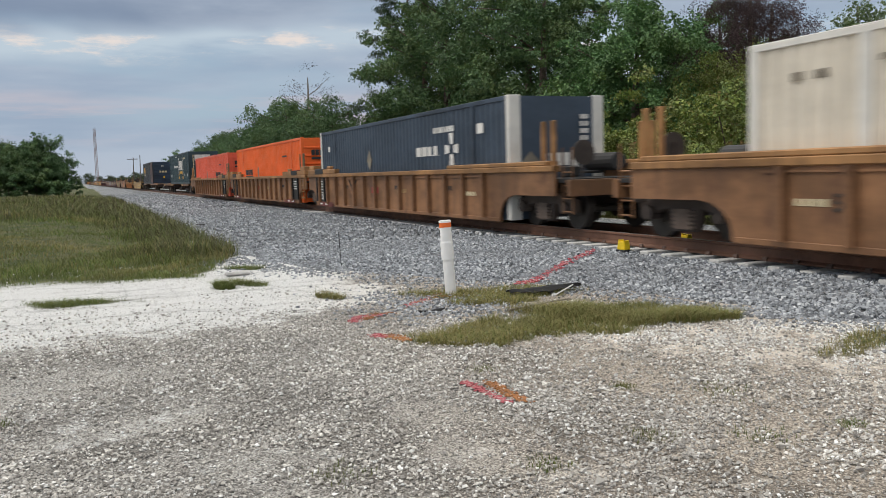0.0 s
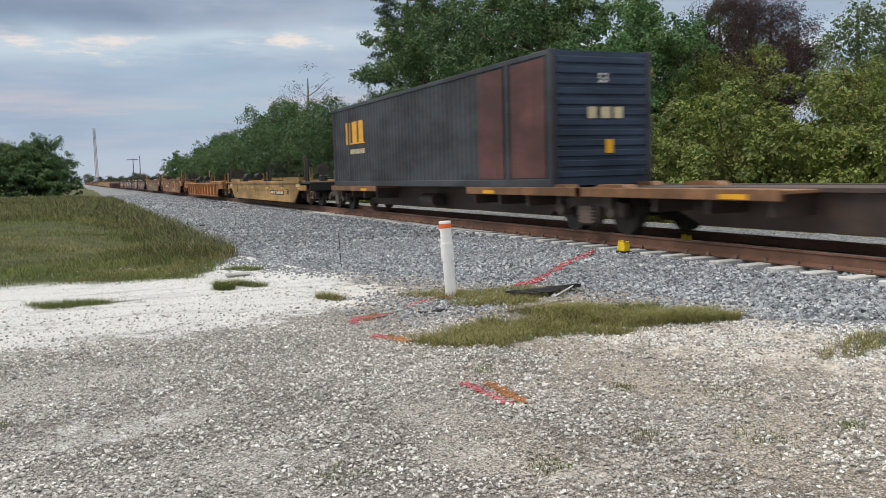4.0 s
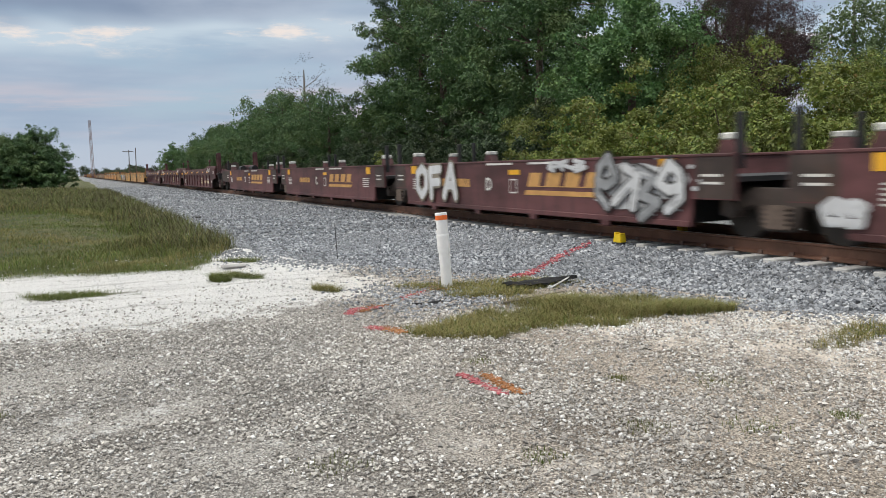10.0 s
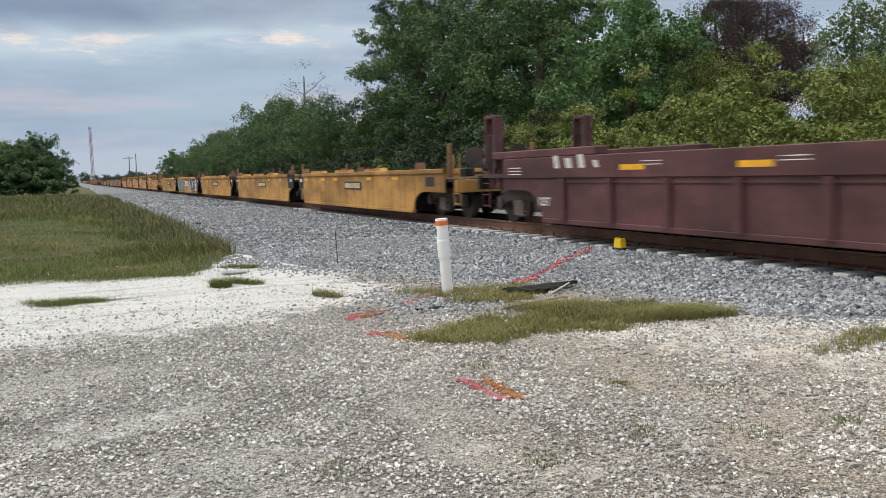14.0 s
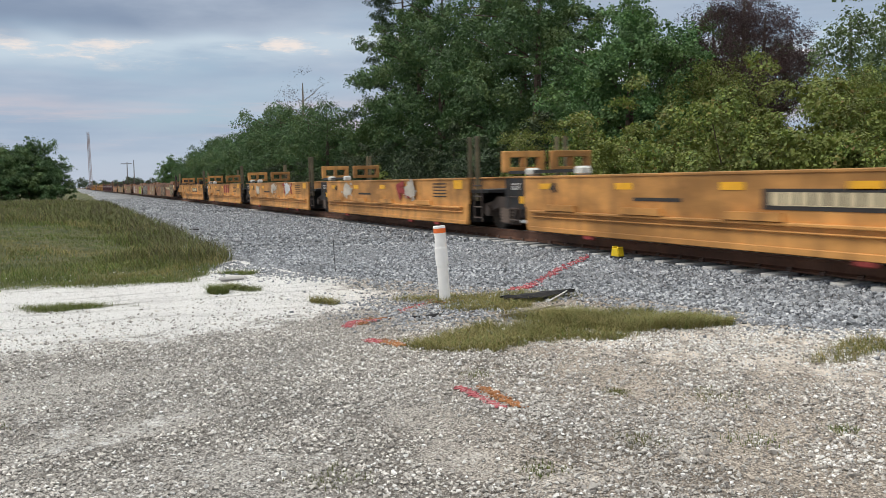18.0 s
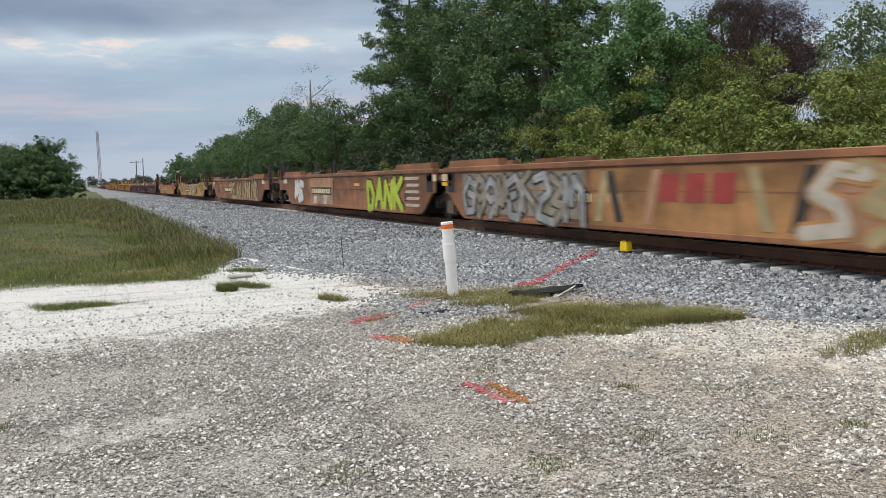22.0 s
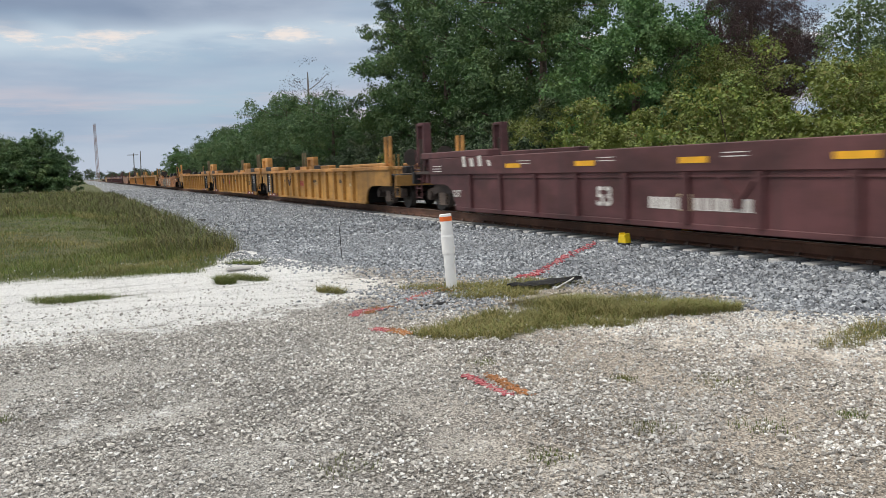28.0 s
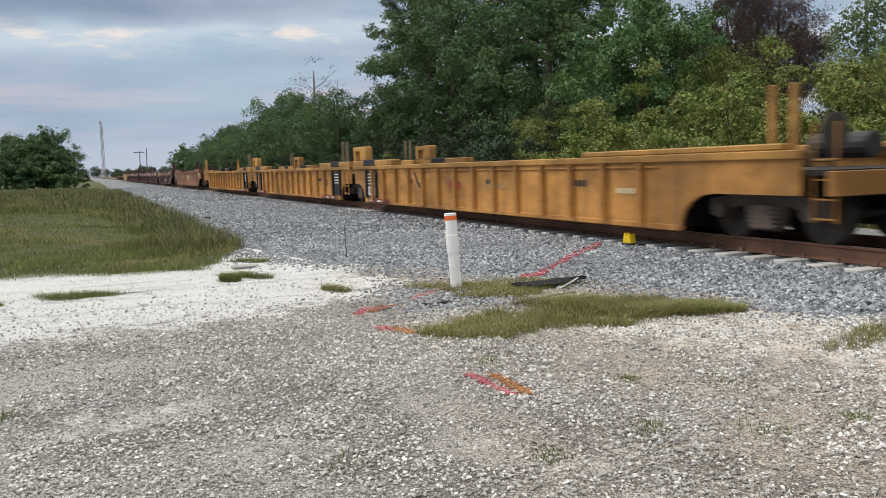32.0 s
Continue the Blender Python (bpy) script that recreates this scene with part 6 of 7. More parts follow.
# ---- plants ----
LEAF = {
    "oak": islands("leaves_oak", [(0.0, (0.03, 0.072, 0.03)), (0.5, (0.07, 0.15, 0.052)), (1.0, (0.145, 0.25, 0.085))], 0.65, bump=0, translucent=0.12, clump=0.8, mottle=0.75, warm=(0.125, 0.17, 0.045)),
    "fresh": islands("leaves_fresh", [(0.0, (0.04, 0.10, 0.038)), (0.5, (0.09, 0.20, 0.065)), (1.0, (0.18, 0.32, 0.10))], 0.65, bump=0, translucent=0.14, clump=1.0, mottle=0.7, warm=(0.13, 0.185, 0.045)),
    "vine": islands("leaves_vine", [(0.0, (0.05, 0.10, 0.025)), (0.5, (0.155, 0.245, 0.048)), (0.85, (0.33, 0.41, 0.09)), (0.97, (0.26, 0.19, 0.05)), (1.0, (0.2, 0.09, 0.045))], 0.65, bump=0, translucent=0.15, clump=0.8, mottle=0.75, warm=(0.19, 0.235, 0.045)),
    # darker leaves: shade at the wood's foot is painted into their colour
    "shaded": islands("leaves_shaded", [(0.0, (0.013, 0.03, 0.014)), (0.6, (0.03, 0.062, 0.024)), (1.0, (0.075, 0.125, 0.04))], 0.65, bump=0, translucent=0.06, clump=0.8, mottle=0.8, warm=(0.07, 0.085, 0.03)),
    "pine": islands("needles_pine", [(0.0, (0.028, 0.058, 0.026)), (1.0, (0.075, 0.12, 0.05))], 0.65, bump=0, translucent=0.1),
    "dead": islands("leaves_dry", [(0.0, (0.04, 0.028, 0.032)), (1.0, (0.115, 0.072, 0.072))], 0.8, bump=0, translucent=0.1, clump=1.2, warm=(0.085, 0.04, 0.035)),
    "thin": islands("leaves_thin", [(0.0, (0.09, 0.145, 0.055)), (1.0, (0.19, 0.25, 0.11))], 0.65, bump=0, translucent=0.22),
    "distant": islands("leaves_distant", [(0.0, (0.035, 0.06, 0.03)), (1.0, (0.085, 0.115, 0.05))], 0.8, bump=0, translucent=0.1),
}
BARK = plain("bark", (0.10, 0.075, 0.058), 0.95, 0.35, 6, 0.6)
PALE_BARK = plain("bark_pale", (0.24, 0.21, 0.18), 0.95, 0.3, 6, 0.5)


def leaf_cloud(rng, centres, radii, per, size, mat, flat=1.0, droop=0.0, needle=False):
    """Folded leaves in tilted sprays: each clump is a ragged heap of sprays whose leaves face up and out."""
    radii = np.asarray(radii)
    counts = np.maximum(6, (per * (radii / radii.mean()) ** 1.6)).astype(int)
    c, r = np.repeat(np.asarray(centres), counts, axis=0), np.repeat(radii, counts)[:, None]
    n = len(c)
    k = 9
    # the sprays of each clump: small leafy twigs on its upper shell
    own = np.repeat(np.arange(len(counts)), counts)
    sd = rng.normal(size=(len(counts), k, 3))
    sd /= np.linalg.norm(sd, axis=2, keepdims=True)
    sd[..., 2] = np.abs(sd[..., 2]) * 1.35 - 0.45
    reach = rng.uniform(0.45, 1.1, (len(counts), k, 1))
    pick = rng.integers(0, k, n)
    d = sd[own, pick]
    j = rng.normal(size=(n, 3)) * np.array([0.25, 0.25, 0.2])
    j[:, 2] -= 0.3 * np.hypot(j[:, 0], j[:, 1])
    p = c + (d * reach[own, pick] + j) * r * np.array([1, 1, flat])
    out = d * 0.9 + rng.normal(size=(n, 3)) * 0.5
    out[:, 2] += 0.4 - droop
    out /= np.linalg.norm(out, axis=1, keepdims=True)
    side = np.cross(out, rng.normal(size=(n, 3)))
    side /= np.linalg.norm(side, axis=1, keepdims=True) + 1e-9
    fwd = np.cross(side, out)
    s = size * rng.uniform(0.55, 1.3, (n, 1))
    w = s * (0.13 if needle else 0.42)
    fold = out * s * 0.16
    a, b = p - fwd * s * 0.5, p + fwd * s * 0.5
    l, q = p + side * w + fold, p - side * w + fold
    V = np.stack([a, l, b, q], 1).reshape(-1, 3)
    i = np.arange(n)[:, None] * 4
    F = np.concatenate([i + np.array([[0, 1, 2]]), i + np.array([[0, 2, 3]])], 1).reshape(-1, 3)
    return raw_mesh("crown", V, F, mat)


def limb_mesh(name, pieces, mat):
    bm = fresh()
    for p, q, r, r2 in pieces:
        rod(bm, p, q, r, 7, r2)
    me = bpy.data.meshes.new(name)
    bm.to_mesh(me)
    bm.free()
    me.materials.append(mat)
    return me


def make_tree(seed, kind, height, spread, leaf, label, clumps=60, per=90, size=0.22, low=0.25, bark=BARK, clump_r=0.9, gaps=0.0):
    """A tapered trunk, forked limbs, and a ragged crown of leaf clumps; its foot is at the origin."""
    rng = np.random.default_rng(seed)
    t = tagged(empty("tree"), label, "tree", "trees beside the track")
    r0 = 0.022 * height + 0.05
    lean = rng.uniform(-0.04, 0.04, 2) * height
    mid = (lean[0] * 0.5, lean[1] * 0.5, height * 0.45)
    top = (lean[0], lean[1], height * 0.9)
    part("trunk", limb_mesh("trunk", [((0, 0, -0.6), (0, 0, 0.25), r0 * 1.5, r0), ((0, 0, 0.2), mid, r0, r0 * 0.62), (mid, top, r0 * 0.62, r0 * 0.15)], bark), None, t)
    tips = []
    for i in range(9):
        z = height * rng.uniform(max(low, 0.18), 0.8)
        a = i * 2.4 + rng.uniform(-0.4, 0.4)
        f = z / height
        reach = spread * math.sqrt(max(0.1, 1 - ((f - 0.5) / 0.62) ** 2)) * rng.uniform(0.65, 0.98)
        s = np.array([lean[0] * f, lean[1] * f, z])
        m = s + np.array([math.cos(a) * reach * 0.5, math.sin(a) * reach * 0.5, height * 0.05])
        e = s + np.array([math.cos(a) * reach, math.sin(a) * reach, height * rng.uniform(0.04, 0.16)])
        r = r0 * 0.4 * (1.1 - f)
        part("limb", limb_mesh("limb", [(s, m, r, r * 0.65), (m, e, r * 0.65, r * 0.2)], bark), None, t)
        tips += [m, e]
    cs, rs = [], []
    while len(cs) < clumps:
        u = rng.normal(size=3)
        u /= np.linalg.norm(u)
        k = rng.uniform(0.38, 1.05)
        z = height * (low + (1 - low) * 0.5) + u[2] * k * height * (1 - low) * 0.5
        f = (z / height - low) / (1 - low)
        prof = math.sqrt(max(0.05, 1 - abs(2 * f - 0.85) ** 2.2)) if f < 0.97 else 0.3
        x, y = u[0] * k * spread * prof * 1.15 + lean[0] * z / height, u[1] * k * spread * prof * 1.15 + lean[1] * z / height
        if gaps and math.sin(x * 1.7 + seed) * math.sin(z * 1.3 + seed * 2) + math.sin(y * 1.5) * 0.5 > 1.0 - gaps:
            continue
        cs.append((x, y, z))
        rs.append(clump_r * rng.choice((0.6, 0.8, 1.0, 1.35)) * (1.3 - 0.5 * k))
    for e in tips:
        cs.append(tuple(e))
        rs.append(clump_r * 0.8)
    part("crown", leaf_cloud(rng, cs, rs, per, size, LEAF[leaf], 0.95, needle=kind in ("dead", "twig")), None, t)
    return t


def make_pine(seed, height, label):
    """A leaning trunk with long crooked boughs that end in round tufts of needles."""
    rng = np.random.default_rng(seed)
    t = tagged(empty("pine_tree"), label, "pine tree", "trees beside the track")
    r0 = 0.2
    part("trunk", limb_mesh("trunk", [((0, 0, -0.6), (0.3, 0, height * 0.5), r0, r0 * 0.7), ((0.3, 0, height * 0.5), (0, 0.2, height), r0 * 0.7, 0.05)], BARK), None, t)
    cs, rs = [], []
    for i in range(46):
        z = height * (0.30 + 0.69 * i / 46)
        a = i * 2.4 + rng.uniform(-0.6, 0.6)
        reach = (1 - (z / height - 0.3) * 1.1) * 5.4 * rng.uniform(0.5, 1.15) + 0.9
        s = np.array([0.2, 0, z])
        m = s + np.array([math.cos(a) * reach * 0.5, math.sin(a) * reach * 0.5, rng.uniform(-0.5, 0.4)])
        e = s + np.array([math.cos(a + 0.25) * reach, math.sin(a + 0.25) * reach, rng.uniform(0.0, 1.6)])
        part("limb", limb_mesh("limb", [(s, m, 0.06, 0.04), (m, e, 0.04, 0.015)], BARK), None, t)
        for k in np.linspace(0.1, 1.0, 8):
            c = m + (e - m) * k + rng.normal(size=3) * 0.42
            cs.append(c)
            rs.append(rng.uniform(0.35, 0.75))
    part("crown", leaf_cloud(rng, cs, rs, 110, 0.26, LEAF["pine"], 0.85, needle=True), None, t)
    return t


def make_bush(seed, leaf, label, w=2.4, hgt=3.2, clumps=46, per=75, size=0.17, name="bush", category="bush"):
    """A rounded heap of stems and leaf clumps with an uneven top."""
    rng = np.random.default_rng(seed)
    b = tagged(empty(name), label, category, "undergrowth beside the track")
    pieces = []
    cs, rs = [], []
    for i in range(clumps):
        a, k = rng.uniform(0, 6.28), rng.random() ** 0.5
        x, y = math.cos(a) * k * w, math.sin(a) * k * w * 0.8
        lim = hgt * (1 - 0.6 * k * k) * (0.78 + 0.32 * math.sin(2.3 * x + seed) * math.cos(2.1 * y + seed))
        z = lim * (0.08 + 0.92 * rng.random() ** 0.55)
        cs.append((x, y, z))
        rs.append(rng.uniform(0.22, 0.5))
        if i % 24 == 0:
            pieces.append(((x * 0.25, y * 0.25, -0.5), (x, y, z), 0.035, 0.012))
    for p in pieces:
        part("stem", limb_mesh("stem", [p], BARK), None, b)
    part("crown", leaf_cloud(rng, cs, rs, per, size, LEAF[leaf], 0.8), None, b)
    return b


def stand(thing, x, y, s=1.0, turn=0.0, sz=None):
    z = float(ground_z(np.array([x]), np.array([y]))[0])
    thing.matrix_basis = Matrix.LocRotScale((x, y, z), Euler((0, 0, turn)), (s, s, sz or s))
    return thing


def again(thing, x, y, s=1.0, turn=0.0, sz=None):
    z = float(ground_z(np.array([x]), np.array([y]))[0])
    c = copy_thing(thing, Matrix.Identity(4))
    c.matrix_basis = Matrix.LocRotScale((x, y, z), Euler((0, 0, turn)), (s, s, sz or s))
    return c


def plant_woods():
    rng = random.Random(12)
    oak = [make_tree(100 + i, "oak", 13, 4.6, "oak", "tall dark green broadleaf tree with a dense crown", 175, 210, 0.15, 0.05, clump_r=0.66, gaps=0.8) for i in range(3)]
    fresh_t = make_tree(110, "fresh", 10.2, 3.5, "fresh", "mid-green leafy tree with billowing foliage", 160, 200, 0.14, 0.04, clump_r=0.68, gaps=0.15)
    dead = make_tree(120, "dead", 10.5, 3.3, "dead", "half-bare tree with dry dark brown twigs", 120, 230, 0.11, 0.2, clump_r=0.7, gaps=0.35)
    thin = make_tree(130, "thin", 9.6, 1.7, "thin", "slender pale green tree with sparse leaves", 44, 110, 0.14, 0.2, PALE_BARK, 0.75, 0.4)
    pine = make_pine(140, 24.0, "tall pine with long ragged branches")
    low = [make_tree(150 + i, "low", 9.0, 4.2, "oak", "dense green roadside tree leafy to the ground", 130, 150, 0.16, 0.02, clump_r=0.85, gaps=0.15) for i in range(3)]
    twig = make_tree(160, "twig", 12.5, 3.0, "dead", "thin bare-topped tree with few leaves", 40, 16, 0.2, 0.55, PALE_BARK, 0.8, 0.5)
    # the tall ones behind the vines
    stand(oak[0], -57, 25.5, 1.3, 0.4)
    stand(oak[1], -41.5, 24.5, 1.12, 1.9)
    stand(fresh_t, -31.5, 23.5, 1.02, 0.6)
    stand(oak[2], -48.5, 28.0, 1.28, 2.6)
    stand(dead, -31.5, 30.5, 1.12, 0.3)
    again(dead, -29.6, 29.5, 0.98, 2.2)
    again(dead, -34.5, 33.0, 1.12, 4.0)
    stand(pine, -70.0, 28.0, 0.95, 2.1)
    stand(thin, -25.5, 31.0, 0.98, 0.2)
    again(thin, -24.0, 33.0, 1.05, 1.4)
    again(thin, -21.5, 30.0, 1.0, 2.7)
    again(thin, -22.5, 36.0, 1.15, 3.9)
    again(oak[2], -64.5, 27.0, 1.22, 3.3)
    again(oak[1], -38.0, 35.0, 0.9, 5.0)
    again(oak[2], -35.5, 27.0, 0.86, 4.4)
    again(thin, -29.0, 38.0, 1.05, 5.0)
    again(thin, -27.0, 37.0, 1.1, 0.9)
    again(fresh_t, -12.0, 27.5, 1.0, 4.0)
    again(oak[1], -7.0, 31.0, 0.8, 0.0)
    # the wood's edge that runs off along the line: place and height
    edge = ((-72, 9.8), (-79, 10.4), (-85, 11.0), (-91, 11.5), (-96, 11.7), (-102, 10.5), (-109, 9.2), (-116, 9.6), (-123, 10.1), (-130, 9.4), (-138, 9.0), (-146, 8.8), (-155, 8.3), (-163, 7.6))
    for i, (x, tall) in enumerate(edge):
        (stand if i < 3 else again)(low[i % 3], x, 20.9 + rng.uniform(-0.8, 1.2), tall / 9.8, rng.uniform(0, 6))
    stand(twig, -92.7, 24.5, 1.17, 0.0)
    again(fresh_t, -194.0, 20.6, 0.88, 1.0)
    again(fresh_t, -199.0, 21.5, 0.76, 2.8)
    vt = make_tree(190, "vine", 7.4, 2.3, "vine", "tree smothered in yellow-green vines", 85, 280, 0.09, 0.0, clump_r=0.75, gaps=0.1)
    stand(vt, -28.6, 26.0, 1.0, 0.5)
    again(vt, -36.5, 21.5, 0.72, 2.5)
    again(vt, -20.5, 25.5, 0.8, 4.1)
    for i in range(12):
        again(low[i % 3], -60 - i * 9.0, 27 + rng.uniform(-2, 3), rng.uniform(0.95, 1.08), rng.uniform(0, 6))
    for i in range(7):
        again(low[i % 3], -35 - i * 4.6, 31.5 + rng.uniform(-1.5, 1.5), rng.uniform(0.8, 1.0), rng.uniform(0, 6))
    # vines and undergrowth in front
    vine = [make_bush(200 + i, "vine", "sunlit vine-covered bush with yellow-green leaves", 2.5, 4.2, 95, 185, 0.105, "vine_bush", "bush") for i in range(4)]
    dark = [make_bush(210 + i, "shaded", "green bush at the wood's edge, leaf colour darkened as shade", 2.6, 4.6, 80, 180, 0.11) for i in range(3)]
    first = set()

    def drop(pool, i, x, y, s, sz=None):
        th = pool[i % len(pool)]
        if th.name in first:
            again(th, x, y, s, rng.uniform(0, 6), sz)
        else:
            first.add(th.name)
            stand(th, x, y, s, rng.uniform(0, 6), sz)

    k = 0
    for i in range(15):
        x = -31.5 + i * 2.5
        drop(vine, k, x + rng.uniform(-0.5, 0.5), 19.2 + rng.uniform(-0.8, 0.8), rng.uniform(0.95, 1.2), None)
        k += 1
        drop(vine, k, x + rng.uniform(-1, 1), 22.3 + rng.uniform(-0.8, 0.8), rng.uniform(0.95, 1.2) if i < 6 else rng.uniform(0.72, 0.9), None)
        k += 1
    for i in range(10):
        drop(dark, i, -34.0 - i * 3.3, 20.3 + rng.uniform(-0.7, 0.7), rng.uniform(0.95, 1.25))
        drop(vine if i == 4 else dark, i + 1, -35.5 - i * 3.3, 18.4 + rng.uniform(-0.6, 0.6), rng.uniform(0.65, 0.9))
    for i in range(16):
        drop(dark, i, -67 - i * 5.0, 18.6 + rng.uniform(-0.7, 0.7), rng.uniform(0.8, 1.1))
    # lone trees on the near side, and the far woods
    grove = [make_tree(170 + i, "grove", 7.2, 3.7, "oak", "round dark green tree standing in the grass", 120, 170, 0.18, 0.02, clump_r=0.8, gaps=0.1) for i in range(2)]
    skirt = make_bush(220, "oak", "dense dark green shrubs round the lone trees", 4.2, 5.2, 90, 90, 0.24, "shrub", "shrub")
    stand(skirt, -99.5, -3.9, 1.0, 0.3)
    again(skirt, -98.5, -6.6, 0.9, 1.3)
    again(skirt, -101, -1.7, 0.6, 2.2)
    again(skirt, -103, -9.5, 0.9, 3.0)
    stand(grove[0], -102, -4.0, 0.93, 0.5)
    stand(grove[1], -100, -6.0, 0.78, 1.5)
    again(grove[0], -101, -2.1, 0.64, 2.6)
    again(grove[1], -122, -8.6, 0.98, 3.6)
    again(grove[0], -104, -12.5, 0.85, 0.2)
    far = [make_tree(180 + i, "far", 8.5, 5.0, "distant", "hazy tree of the distant woods", 44, 40, 0.5, 0.0, clump_r=1.5) for i in range(3)]
    put_first = [True, True, True]
    for i in range(46):
        x = -178 - i * 18 - rng.uniform(-5, 5)
        y = 23 + rng.uniform(-2, 6) + i * 0.15
        f = far[i % 3]
        (stand if put_first[i % 3] else again)(f, x, y, rng.uniform(0.35, 0.5) + 0.006 * i, rng.uniform(0, 6))
        put_first[i % 3] = False
    for i in range(26):
        again(far[i % 3], -330 - i * 26, -10 - rng.uniform(0, 26) - i * 0.6, rng.uniform(0.6, 0.95), rng.uniform(0, 6))
    for i in range(16):
        again(far[i % 3], -1000 + rng.uniform(-30, 30), -60 + i * 12, rng.uniform(1.0, 1.5), rng.uniform(0, 6))


plant_woods()

# ---- stones, grass and small things by the track ----
def stone_sheet(name, pts, size, mat, seed, squash=0.65, gem=False):
    """Angular little stones at these points, as one mesh."""
    rng = np.random.default_rng(seed)
    n = len(pts)
    if gem:
        base = np.array([[1, 0, 0], [-1, 0, 0], [0, 1, 0], [0, -1, 0], [0, 0, 1], [0, 0, -1]], float)
        f = np.array([[0, 2, 4], [2, 1, 4], [1, 3, 4], [3, 0, 4], [2, 0, 5], [1, 2, 5], [3, 1, 5], [0, 3, 5]])
    else:
        base = np.array([[i, j, k] for i in (-1, 1) for j in (-1, 1) for k in (-1, 1)], float) * 0.66
        f = np.array([[0, 1, 3, 2], [4, 6, 7, 5], [0, 4, 5, 1], [2, 3, 7, 6], [0, 2, 6, 4], [1, 5, 7, 3]])
    c = len(base)
    V = base[None] * rng.uniform(0.7, 1.15, (n, c, 1)) + rng.normal(scale=0.13, size=(n, c, 3))
    V = V * rng.uniform(0.7, 1.15, (n, 1, 3))
    q = rng.normal(size=(n, 4))
    q /= np.linalg.norm(q, axis=1, keepdims=True)
    w, x, y, z = q.T
    Rm = np.stack([1 - 2 * (y * y + z * z), 2 * (x * y - z * w), 2 * (x * z + y * w), 2 * (x * y + z * w), 1 - 2 * (x * x + z * z), 2 * (y * z - x * w), 2 * (x * z - y * w), 2 * (y * z + x * w), 1 - 2 * (x * x + y * y)], -1).reshape(n, 3, 3)
    V = np.einsum("nij,nkj->nki", Rm, V) * (size[:, None, None] * 0.5) * np.array([1, 1, squash])
    V = V + pts[:, None, :]
    F = (np.arange(n)[:, None, None] * c + f[None]).reshape(-1, f.shape[1])
    return raw_mesh(name, V.reshape(-1, 3), F, mat)


def on_ground(x, y):
    return np.where(y > toe(x), ballast_z(x, y), ground_z(x, y))


def wedge(rng, n, r0, r1, a0, a1, power=1.0):
    """Points round the camera's standpoint between two distances and two bearings from the far end of the track."""
    r = r0 + (r1 - r0) * rng.random(n) ** power
    a = np.radians(rng.uniform(a0, a1, n))
    return -r * np.cos(a), r * np.sin(a)


